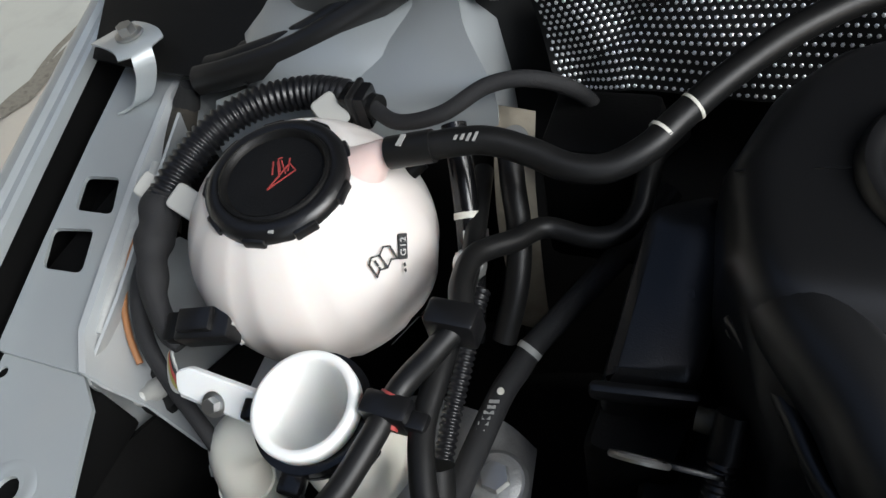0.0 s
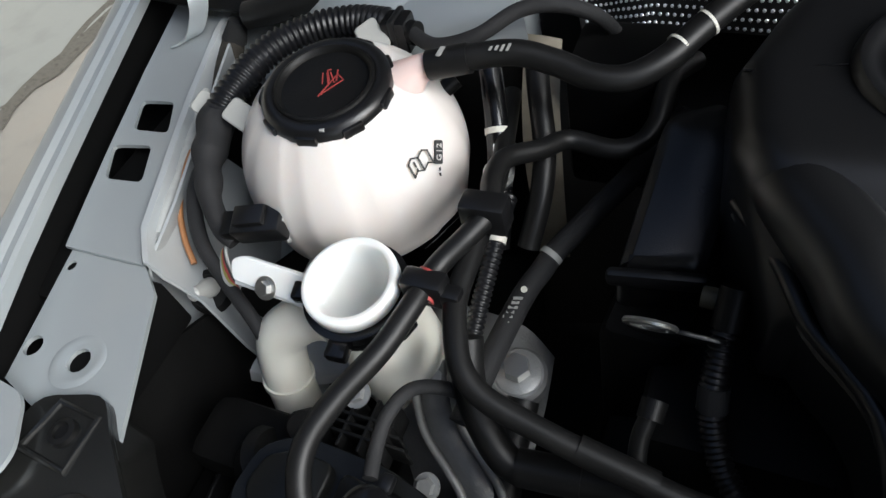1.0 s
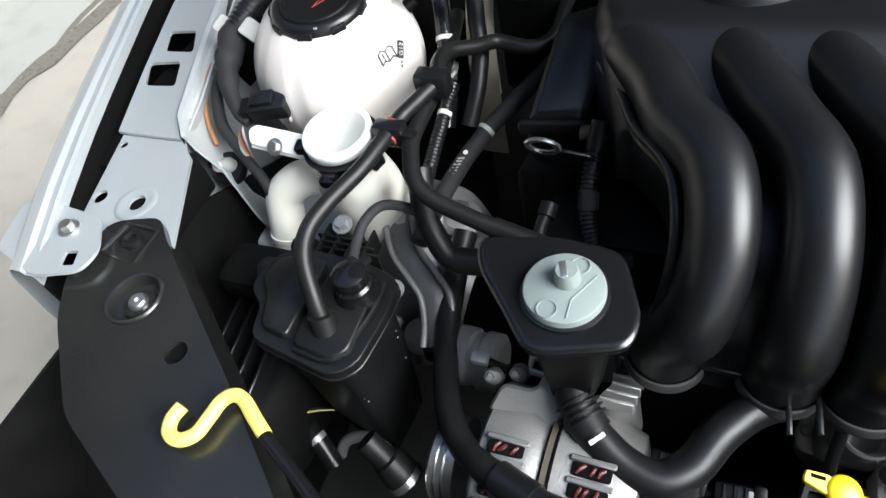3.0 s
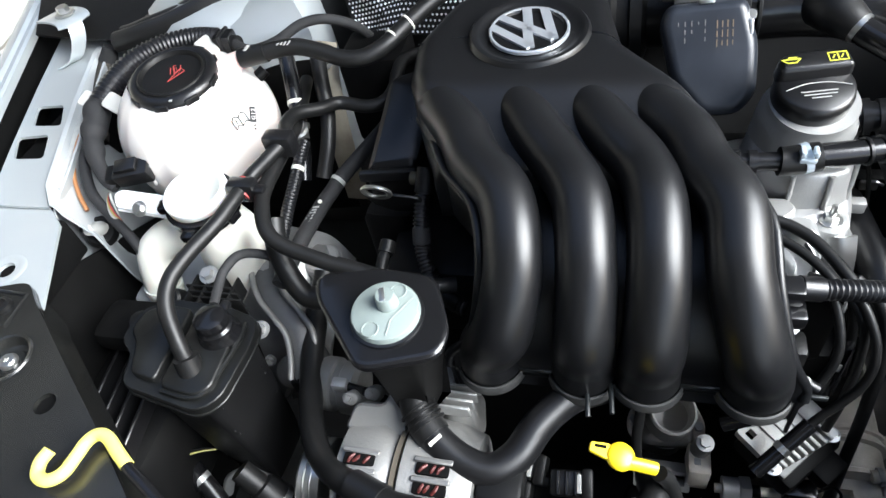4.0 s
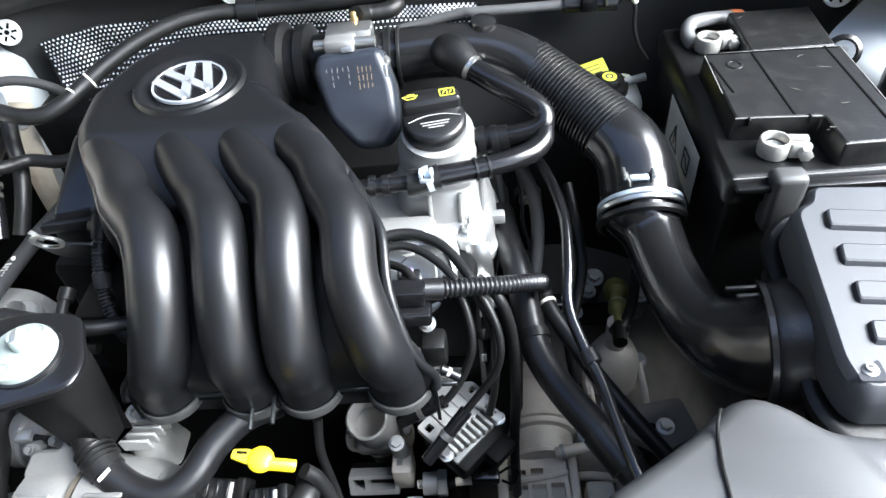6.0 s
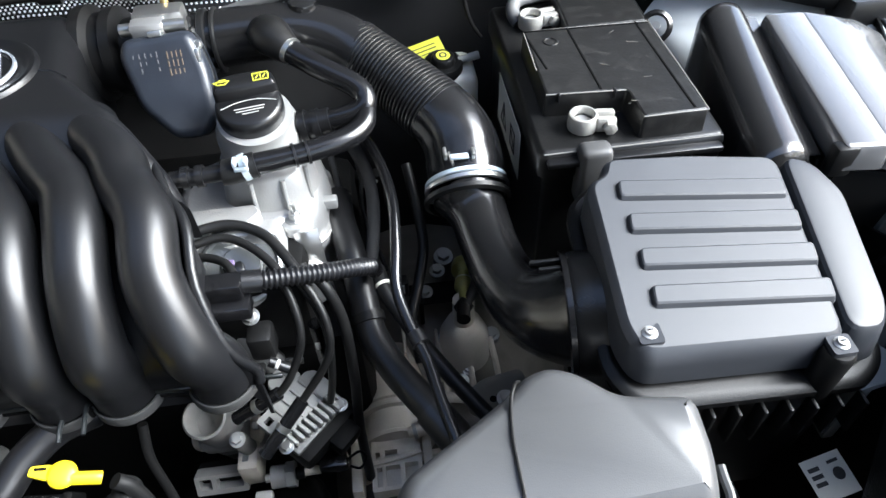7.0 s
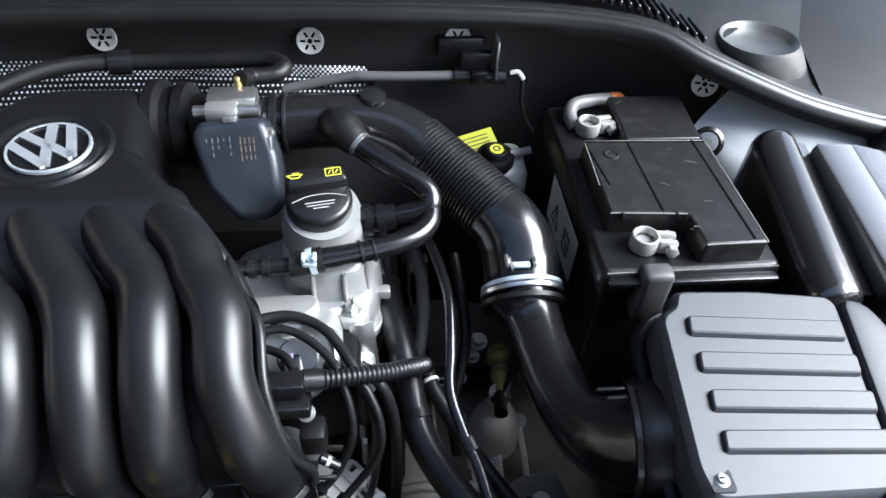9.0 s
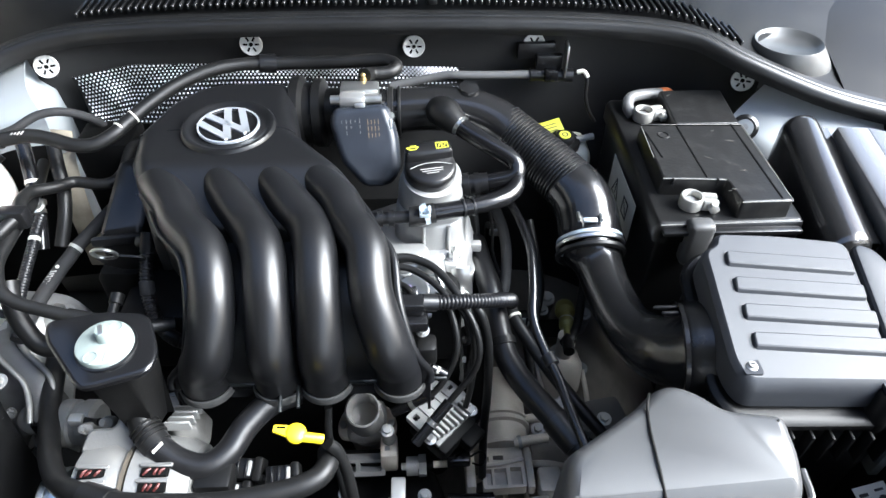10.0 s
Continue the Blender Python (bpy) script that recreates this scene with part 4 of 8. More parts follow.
MC = MC @ pose(-0.002, 0.004, 0.001) @ Matrix.Scale(0.87, 4)
cap = part("cap", lathe([(0.031, -0.006), (0.0335, -0.004), (0.0335, 0.010), (0.032, 0.015), (0.029, 0.017), (0.0, 0.017)], 40, MC, cap=False), SATIN, fil, "black ribbed oil cap with yellow pictograms")
part("grip", stack(rounded([(-0.032, 0.005), (0.032, 0.005), (0.030, 0.024), (0.015, 0.029), (-0.015, 0.029), (-0.030, 0.024)], 0.006, 3), [(0, 0.012), (0.001, 0.026), (0.003, 0.029), (0.005, 0.030)], m=MC), SATIN, cap, "raised grip bar")
part("edge_line", tube([MC @ Vector(q) for q in ((-0.027, -0.006, 0.0178), (-0.01, -0.001, 0.0182), (0.01, -0.001, 0.0182), (0.027, -0.006, 0.0178))], 0.0004, 6, 4), PRINT, cap)
bars(cap, "print", [(0, -0.009, 0.030, 0.0011), (0, -0.0125, 0.027, 0.0011), (0, -0.016, 0.016, 0.0011)], PRINT, MC @ pose(0, 0, 0.0171))
part("pictogram", strokes([[(-0.028, 0.018), (-0.024, 0.014), (-0.017, 0.014), (-0.013, 0.018), (-0.019, 0.018), (-0.028, 0.018)], [(-0.022, 0.020), (-0.016, 0.020)]], 0.0011, 0.0006, MC @ pose(0, 0, 0.0302)), YELLOW_INK, cap, "yellow oil can pictogram")
part("pictogram", strokes([[(0.010, 0.012), (0.025, 0.012), (0.025, 0.021), (0.010, 0.021), (0.010, 0.012)], [(0.0175, 0.012), (0.0175, 0.021)], [(0.013, 0.015), (0.015, 0.018)], [(0.020, 0.015), (0.022, 0.018)]], 0.0011, 0.0006, MC @ pose(0, 0, 0.0302)), YELLOW_INK, cap, "yellow manual pictogram")
part("side_port", tube([(0.082, 0.296, 0.900), (0.105, 0.296, 0.904), (0.125, 0.296, 0.907)], 0.0118, 18, 4), SATIN, fil, "black breather connector")
for x in (0.098, 0.110):
    part("port_ring", tube([(x, 0.296, 0.903), (x + 0.006, 0.296, 0.904)], 0.0145, 18, 2), SATIN, fil)
hd = thing("valve_cover", "bare cast aluminium valve cover with ribs and bolts", "valve cover", (0.06, 0.25, 0.8))
part("casting", stack(rounded([(-0.03, 0.200), (0.030, 0.205), (0.070, 0.225), (0.104, 0.245), (0.112, 0.300), (0.104, 0.340), (0.02, 0.345), (-0.03, 0.32)], 0.014, 4), [(-0.004, 0.77), (0.0, 0.828), (0.003, 0.842), (0.009, 0.848), (0.014, 0.850)]), ALU, hd, "cast aluminium cover")
part("column", stack(rounded([(0.020, 0.262), (0.058, 0.244), (0.094, 0.252), (0.104, 0.290), (0.094, 0.328), (0.03, 0.332), (0.016, 0.300)], 0.014, 5), [(-0.006, 0.835), (-0.002, 0.845), (0, 0.856), (0.002, 0.880), (0.006, 0.884)]), VALVE, hd, "", 60)
for x, y in ((0.050, 0.2475), (0.078, 0.2475), (0.098, 0.265)):
    part("rib", tube([(x, y - 0.004, 0.838), (x, y - 0.0012, 0.850), (x, y - 0.0004, 0.868), (x, y + 0.002, 0.882)], 0.0022, 8, 4), VALVE, hd)
for k, (y, z) in enumerate(((0.232, 0.862), (0.214, 0.851))):
    part("ledge", stack(rounded([(-0.03, y - 0.010), (0.046 - 0.012 * k, y - 0.010), (0.056 - 0.012 * k, y + 0.002), (0.05 - 0.012 * k, y + 0.014), (-0.03, y + 0.014)], 0.005, 3), [(0, z - 0.03), (0, z - 0.002), (0.002, z)]), VALVE, hd)
part("ear", lathe([(0.0155, -0.03), (0.0150, -0.003), (0.0140, -0.0008), (0.0115, 0.0), (0.0, 0.0)], 28, pose(0.083, 0.238, 0.846), cap=False), VALVE, hd)
part("ear_web", box((0.088, 0.250, 0.835), (0.022, 0.026, 0.020), 0.004), VALVE, hd)
bolt((0.083, 0.238, 0.846), r=0.0062, parent=hd)
part("stud", lathe([(0.0026, 0.0), (0.0026, 0.012), (0.0018, 0.0135)], 10, pose(0.083, 0.238, 0.850)), STEEL, hd)
part("tab", box((0.111, 0.274, 0.828), (0.016, 0.010, 0.012), 0.002, None), VALVE, hd)
part("gasket", stack(rounded([(-0.034, 0.196), (0.032, 0.200), (0.074, 0.220), (0.110, 0.242), (0.118, 0.300), (0.108, 0.346), (0.02, 0.350), (-0.034, 0.325)], 0.014, 4), [(0, 0.804), (0, 0.812), (0.001, 0.813)]), CAST_MID, hd)
part("lifting_bracket", smooth_sheet([[(0.080, 0.224, 0.842), (0.090, 0.222, 0.843), (0.102, 0.226, 0.842)], [(0.082, 0.217, 0.825), (0.092, 0.214, 0.826), (0.104, 0.218, 0.825)], [(0.086, 0.211, 0.80), (0.095, 0.209, 0.80), (0.106, 0.213, 0.80)], [(0.09, 0.206, 0.77), (0.098, 0.204, 0.77), (0.108, 0.208, 0.77)]], 0.003, 3), STEEL, hd, "bright steel bracket")

hose1 = thing("breather_hose", "glossy black breather hose bent back beside the oil cap", "hose", (0.12, 0.3, 0.9), group="engine bay hoses")
part("hose", tube([(0.090, 0.355, 0.949, 0.0110), (0.101, 0.347, 0.945, 0.0110), (0.117, 0.335, 0.940, 0.0108), (0.134, 0.325, 0.934, 0.0106), (0.149, 0.317, 0.928, 0.0106), (0.157, 0.309, 0.922, 0.0104), (0.157, 0.300, 0.916, 0.0104), (0.149, 0.297, 0.912, 0.0100), (0.134, 0.296, 0.909, 0.0096), (0.122, 0.296, 0.907, 0.0094)], 0.0105, 22, 8), GLOSS, hose1, "", 60)
part("lower_hose", tube([(0.158, 0.299, 0.914, 0.0090), (0.155, 0.284, 0.909, 0.0098), (0.144, 0.271, 0.907, 0.0100), (0.128, 0.262, 0.907, 0.0098), (0.106, 0.2545, 0.907, 0.0094), (0.080, 0.2485, 0.907, 0.0094), (0.058, 0.2445, 0.907, 0.0096)], 0.0098, 22, 8), GLOSS, hose1, "", 60)
part("end_elbow", tube([(0.070, 0.385, 0.948, 0.0165), (0.078, 0.371, 0.953, 0.0185), (0.086, 0.360, 0.951, 0.0160), (0.094, 0.352, 0.948, 0.0130)], 0.0165, 24, 6), RUBBER, hose1, "", 60)
part("end_clip", tube([(0.092, 0.354, 0.9485), (0.0965, 0.3505, 0.9468)], 0.0124, 22, 2), STEEL, hose1, "thin steel clip")
part("end_sleeve", tube([(0.062, 0.2447, 0.907), (0.040, 0.241, 0.905), (0.034, 0.2405, 0.905)], 0.0112, 18, 3), RUBBER, hose1)
part("connector_pipe", tube([(0.040, 0.241, 0.905), (0.010, 0.240, 0.904), (-0.010, 0.240, 0.903)], 0.0072, 16, 3), SATIN, hose1)
for x in (0.012, 0.000):
    part("connector_collar", tube([(x + 0.006, 0.2402, 0.904), (x, 0.240, 0.904)], 0.0096, 16, 2), SATIN, hose1)
for x, y in ((0.1035, 0.2538), (0.0925, 0.2510)):
    part("ring", tube([(x + 0.0022, y + 0.0006, 0.907), (x, y, 0.907)], 0.0108, 20, 2), SATIN, hose1)
part("spring_clip", tube([(0.055, 0.2435, 0.907), (0.050, 0.2425, 0.906)], 0.0118, 20, 2, cap=True), BLUECLIP, hose1, "pale blue spring clip")
for x in (0.047, 0.056):
    part("clip_ear", box((x, 0.235, 0.919), (0.0035, 0.009, 0.006), 0.0012), BLUECLIP, hose1)
part("clip_bridge", box((0.0515, 0.2325, 0.913), (0.012, 0.003, 0.004), 0.001), BLUECLIP, hose1)


# ---- coolant tank ----
TC = Vector((-0.4987, 0.2943, 0.8868))
TR = 0.0797
tank = thing("coolant_tank", "round milky white coolant tank with black screw cap", "coolant tank", (TC.x, TC.y, TC.z - 0.07))
bm = bmesh.new()
rows_, nseg = [], 72
prof = [(math.pi / 2 - 0.60 - k * (math.pi - 0.60 - 0.25) / 30) for k in range(31)]
for el in prof:
    ring = []
    for k in range(nseg):
        az = 2 * math.pi * k / nseg
        crease = 1 - 0.03 * max(0, 1 - abs(((az * 10 / (2 * math.pi)) % 1) - 0.5) * 9) * max(0, math.cos(el)) ** 2
        seam = 1 + 0.018 * math.exp(-((el + 0.42) / 0.035) ** 2)
        r = TR * crease * seam * (1.0 if el > -0.42 else 1 - 0.03)
        ring.append(bm.verts.new((TC.x + r * math.cos(el) * math.cos(az), TC.y + r * math.cos(el) * math.sin(az), TC.z + r * math.sin(el))))
    rows_.append(ring)
for a, b in zip(rows_, rows_[1:]):
    for k in range(nseg):
        bm.faces.new((a[k], a[(k + 1) % nseg], b[(k + 1) % nseg], b[k]))
bm.faces.new(rows_[0])
bm.faces.new(rows_[-1][::-1])
part("vessel", bm, TANK, tank, "milky white moulded vessel", 60)
part("neck", lathe([(0.041, 0.055), (0.037, 0.060), (0.036, 0.064)], 40, pose(TC.x + 0.004, TC.y - 0.006, TC.z)), TANK, tank)
MCAP = frame_to((0.05, -0.10, 1), (TC.x + 0.004, TC.y - 0.007, TC.z + 0.056))
cp = part("cap", lathe([(0.0425, 0.0), (0.0430, 0.002), (0.0430, 0.011), (0.042, 0.015), (0.038, 0.0178), (0.034, 0.0178), (0.0325, 0.0165), (0.031, 0.014)], 64, MCAP, cap=False), SATIN, tank, "black screw cap", 45)
for k in range(9):
    part("cap_grip", box((0.0425, 0, 0.0085), (0.0036, 0.014, 0.012), 0.0016, MCAP @ pose(0, 0, 0, 0, 0, 40 * k + 12)), SATIN, cp)
part("cap_ring", lathe([(0.0335, 0.0165), (0.0325, 0.0185), (0.0310, 0.0190), (0.0298, 0.0182), (0.0285, 0.0150), (0.0, 0.0142)], 48, MCAP, cap=False), MATTE, cp, "dished cap centre")
MS = MCAP @ pose(0.0015, 0.002, 0.0147, 0, 0, 30)
part("warning_sign", strokes([[(-0.0105, -0.006), (0.0085, -0.006), (0.0085, 0.001), (-0.0105, -0.006)], [(-0.003, 0.0015), (0.002, 0.009)], [(0.0015, 0.000), (0.0055, 0.009), (0.0075, 0.008)], [(0.003, -0.0035), (0.006, 0.006)], [(0.005, -0.003), (0.0105, 0.004)], [(-0.001, -0.003), (0.004, 0.007)]], 0.0008, 0.0004, MS), RED, cp, "red hot coolant warning sign")
part("cap_mark", box((0.012, -0.0375, 0.0165), (0.003, 0.003, 0.001), 0, MCAP @ pose(0, 0, 0, 0, 0, -20)), PRINT, cp)


def on_tank(p, spin, lift=0.0012):
    n = (Vector(p) - TC).normalized()
    x = Vector((0, 0, 1)).cross(n).normalized()
    y = n.cross(x)
    return Matrix.Translation(TC + n * (TR + lift)) @ Matrix((x, y, n)).transposed().to_4x4() @ pose(0, 0, 0, 0, 0, spin)


MB = on_tank((-0.4299, 0.2671, 0.9189), -2) @ Matrix.Diagonal((1.15, 0.92, 1, 1))
part("manual_sign", strokes([[(-0.007, -0.006), (-0.007, 0.004), (-0.004, 0.0065), (0, 0.004), (0.004, 0.0065), (0.007, 0.004), (0.007, -0.006), (0.004, -0.0035), (0, -0.006), (-0.004, -0.0035), (-0.007, -0.006)], [(0, -0.006), (0, 0.004)], [(-0.0035, 0.003), (-0.0035, -0.0005)], [(-0.0035, -0.0022), (-0.0035, -0.0026)]], 0.0010, 0.0003, MB), INK, tank, "black open manual pictogram")
MG = on_tank((-0.4243, 0.2813, 0.9151), 47)
part("grade_plate", stack(rounded([(-0.0074, -0.0033), (0.0074, -0.0033), (0.0074, 0.0033), (-0.0074, 0.0033)], 0.0012, 3), [(0, -0.0006), (0, 0.0003)], m=MG), INK, tank, "dark plate with pale letters")
words("grade_mark", "G12", 0.0060, MG @ pose(0, 0, 0.0005), TANK, tank, 1.1)
part("grade_dots", strokes([[(-0.0108, -0.0012), (-0.0102, -0.0010)], [(-0.0142, -0.0016), (-0.0136, -0.0014)]], 0.0015, 0.0003, MG), INK, tank)
words("level_mark", "min", 0.0085, on_tank((-0.434, 0.268, 0.8435), 0, 0.0016), INK, tank, 1.1)
part("level_line", strokes([[(-0.016, 0.0055), (0.020, 0.0055)]], 0.0006, 0.0003, on_tank((-0.434, 0.268, 0.8435), 0, 0.0016)), INK, tank)
part("outlet", tube([(-0.482, 0.302, 0.918, 0.038), (-0.464, 0.307, 0.934, 0.024), (-0.450, 0.312, 0.946, 0.0135), (-0.440, 0.316, 0.952, 0.0088), (-0.425, 0.320, 0.956, 0.0075)], 0.01, 20, 5), TANK_PINK, tank, "outlet stained pink by coolant")
part("sensor_stub", tube([(-0.508, 0.232, 0.885), (-0.520, 0.220, 0.886)], 0.009, 16, 2), TANK, tank)
for p, ax, sp_ in (((-0.503, 0.362, 0.938), (0.35, -0.55, 0.75), 20), ((-0.570, 0.279, 0.929), (0.45, -0.45, 0.75), 30), ((-0.609, 0.289, 0.924), (0.45, -0.45, 0.75), 30)):
    part("retaining_tab", stack(rounded([(-0.009, -0.012), (0.009, -0.012), (0.009, 0.012), (-0.009, 0.012)], 0.004, 3), [(0.0008, -0.001), (0, 0), (0.0008, 0.001)], m=frame_to(ax, p, sp_)), TAB, tank, "pale grey retaining tab")
part("lower_plug", tube([(-0.440, 0.334, 0.920), (-0.433, 0.341, 0.924)], 0.0062, 16, 2), MATTE, tank, "small black plug")

# ---- conduit and harness over the tank ----
con = thing("conduit", "black corrugated conduit curved behind the coolant tank", "conduit", (-0.56, 0.34, 0.92), group="engine bay wiring")
part("tube", tube([(-0.598, 0.282, 0.922), (-0.594, 0.305, 0.929), (-0.584, 0.340, 0.935), (-0.562, 0.367, 0.937), (-0.528, 0.381, 0.937), (-0.496, 0.379, 0.937)], 0.0108, 20, 10, wave=0.0020, pitch=0.0050), CONDUIT, con, "", 80)
part("end_clip", box((-0.489, 0.376, 0.933), (0.020, 0.020, 0.026), 0.003, None), GLOSS, con)
part("end_clip", box((-0.489, 0.376, 0.933), (0.005, 0.023, 0.030), 0.002, None), SATIN, con)
part("end_clip", tube([(-0.480, 0.3755, 0.934), (-0.474, 0.374, 0.934)], 0.0085, 20, 2), MATTE, con)
hn = thing("wiring_harness", "black cloth taped wiring harness with plug beside the tank", "wiring", (-0.57, 0.24, 0.88), group="engine bay wiring")
part("taped_loom", tube([(-0.600, 0.290, 0.923, 0.0105), (-0.598, 0.278, 0.920, 0.0135), (-0.594, 0.266, 0.916, 0.0118), (-0.592, 0.255, 0.913, 0.0125), (-0.588, 0.245, 0.910, 0.0092), (-0.582, 0.234, 0.906, 0.0098), (-0.574, 0.222, 0.902, 0.0075), (-0.558, 0.207, 0.894, 0.007), (-0.548, 0.203, 0.888, 0.006)], 0.01, 16, 8), TAPE, hn, "cloth taped bundle")
part("thin_loom", tube([(-0.603, 0.262, 0.905, 0.005), (-0.600, 0.232, 0.895, 0.0055), (-0.585, 0.205, 0.880, 0.0055), (-0.558, 0.185, 0.868, 0.005), (-0.530, 0.168, 0.850, 0.005), (-0.515, 0.155, 0.82, 0.006)], 0.005, 12, 8), TAPE, hn)
part("orange_wire", tube([(-0.628, 0.268, 0.897), (-0.624, 0.250, 0.893), (-0.616, 0.225, 0.884), (-0.604, 0.206, 0.874), (-0.592, 0.193, 0.864)], 0.0022, 10, 8), ORANGE, hn, "orange sheathed wire")
for k in range(5):
    part("wire", tube([(-0.549, 0.206 - 0.001 * k, 0.890), (-0.556 - 0.002 * k, 0.199, 0.884 - 0.002 * k), (-0.552, 0.190 - 0.002 * k, 0.872), (-0.545, 0.182, 0.862)], 0.0011, 6, 6), (PRINT, INK, RED, OLIVE, PRINT)[k], hn)
plug = thing("tank_plug", "black rectangular sensor plug on the coolant tank", "plug", (-0.53, 0.21, 0.88), group="wiring plugs")
MP = pose(-0.528, 0.214, 0.899, 14, -4, 14)
part("body", box((0, 0, 0), (0.036, 0.020, 0.017), 0.002, MP), SATIN, plug)
part("latch", box((-0.003, 0.001, 0.0105), (0.022, 0.014, 0.005), 0.0012, MP), SATIN, plug)
part("rear_shell", box((-0.022, 0, -0.001), (0.010, 0.018, 0.015), 0.002, MP), MATTE, plug)
part("mark", box((0.0182, 0, 0), (0.0004, 0.003, 0.010), 0, MP), PRINT, plug)
sn = thing("body_plug", "black round grommet with grey bolt on the inner wing", "grommet", (-0.585, 0.185, 0.835))
part("grommet", lathe([(0.016, -0.004), (0.017, 0.0), (0.013, 0.005), (0.009, 0.004)], 20, frame_to((0.35, -0.5, 0.8), (-0.587, 0.187, 0.839))), MATTE, sn)
part("wing", box((0, 0, 0), (0.034, 0.010, 0.006), 0.002, pose(-0.592, 0.192, 0.846, 0, 0, 30)), MATTE, sn)
part("stud", lathe([(0.0075, 0), (0.0075, 0.010), (0.0055, 0.016), (0.0055, 0.022), (0.0035, 0.024)], 14, frame_to((0.1, -0.75, 0.65), (-0.586, 0.190, 0.842))), TAB, sn, "grey stud")

# ---- washer filler ----
wf = thing("washer_filler", "white plastic washer fluid filler neck with black strap, open", "filler neck", (-0.46, 0.18, 0.78))
NA = Vector((0.0, -0.10, 0.995)).normalized()
RC = Vector((-0.440, 0.180, 0.912))
MN = frame_to(NA, RC)
part("rim", lathe([(0.0262, -0.012), (0.0287, -0.010), (0.0290, -0.003), (0.0284, -0.0006), (0.0272, 0.0), (0.0246, 0.0), (0.0236, -0.0012), (0.0230, -0.006), (0.0226, -0.030), (0.0215, -0.080), (0.012, -0.092), (0.0, -0.094)], 48, MN, cap=False), WHITE, wf, "open white filler rim", 60)
part("strap", lathe([(0.0262, -0.021), (0.0322, -0.020), (0.0326, -0.0125), (0.0262, -0.0115)], 44, MN, cap=False), GLOSS, wf, "black strap round the neck")
part("strap", lathe([(0.0262, -0.0290), (0.0315, -0.0280), (0.0315, -0.0245), (0.0262, -0.0235)], 44, MN, cap=False), GLOSS, wf)
for a in (190, 275, -20):
    part("strap_ear", box((0.0360, 0, -0.018), (0.012, 0.013, 0.009), 0.002, MN @ pose(0, 0, 0, 0, 0, a)), GLOSS, wf)
part("neck", tube([tuple(RC - NA * 0.018) + (0.0262,), tuple(RC - NA * 0.045) + (0.0275,), (-0.438, 0.187, 0.840, 0.032), (-0.442, 0.192, 0.800, 0.034), (-0.446, 0.196, 0.77, 0.033)], 0.03, 36, 6, cap=False), CREAM, wf, "tapered white neck", 60)
part("elbow", tube([(-0.478, 0.186, 0.848, 0.0165), (-0.488, 0.184, 0.849, 0.0165), (-0.502, 0.178, 0.846, 0.017), (-0.516, 0.170, 0.834, 0.0172), (-0.520, 0.162, 0.812, 0.0170), (-0.521, 0.155, 0.785, 0.0172), (-0.523, 0.148, 0.745, 0.018)], 0.015, 24, 8), CREAM, wf, "white plastic elbow pipe", 60)
part("elbow_seam", tube([(-0.5205, 0.158, 0.798), (-0.5208, 0.1568, 0.793)], 0.0187, 24, 2), CREAM, wf)
part("mounting_tab", stack(rounded([(-0.038, -0.008), (0.030, -0.010), (0.030, 0.010), (-0.034, 0.009), (-0.042, 0.004)], 0.004, 3), [(0, -0.002), (0, 0.002), (0.001, 0.003)], m=pose(-0.490, 0.178, 0.893, 42, 4, -4)), WHITE, wf, "white mounting tab")
part("tab_rib", box((-0.008, -0.0095, -0.006), (0.060, 0.003, 0.012), 0.001, pose(-0.490, 0.178, 0.893, 42, 4, -4)), WHITE, wf)
bolt((-0.502, 0.173, 0.892), (0.05, -0.66, 0.74), 0.005, parent=wf)

# ---- hoses on the tank side ----
def hose(name, label, pts, r, material=RUBBER, extras=(), seg=18, **kw):
    ob = thing(name, label, "hose", pts[len(pts) // 2][:3], group="engine bay hoses")
    part("hose", tube(pts, r, seg, 8, **kw), material, ob, "", 60)
    for nm, a, b, rr, m in extras:
        part(nm, tube([a, b], rr, seg, 2), m, ob)
    return ob


hA = hose("purge_hose", "black rubber purge hose from canister past the filler", [(-0.401, 0.040, 0.850), (-0.410, 0.052, 0.870), (-0.422, 0.072, 0.888), (-0.425, 0.092, 0.897), (-0.418, 0.116, 0.902), (-0.405, 0.146, 0.906), (-0.3985, 0.172, 0.909), (-0.394, 0.200, 0.910), (-0.382, 0.222, 0.915), (-0.375, 0.240, 0.918), (-0.381, 0.262, 0.918), (-0.381, 0.285, 0.913), (-0.366, 0.306, 0.903), (-0.353, 0.323, 0.897), (-0.327, 0.324, 0.892), (-0.311, 0.331, 0.892), (-0.303, 0.345, 0.897), (-0.302, 0.362, 0.904), (-0.300, 0.382, 0.906), (-0.29, 0.42, 0.89)], 0.0066,
          extras=[("red_band", (-0.3968, 0.181, 0.9055), (-0.3965, 0.183, 0.906), 0.0078, RED), ("red_band", (-0.3955, 0.194, 0.909), (-0.3950, 0.196, 0.9095), 0.0078, RED)])
part("clip", box((-0.396, 0.188, 0.907), (0.026, 0.014, 0.020), 0.003, None), SATIN, hA, "black hose clip")
part("clip", box((-0.380, 0.186, 0.905), (0.012, 0.010, 0.014), 0.002, None), SATIN, hA)
part("clip", box((-0.377, 0.238, 0.917), (0.028, 0.016, 0.022), 0.003, None), SATIN, hA)
part("end_nipple", tube([(-0.4, 0.038, 0.848), (-0.4035, 0.045, 0.862)], 0.0102, 16, 2), RUBBER, hA)
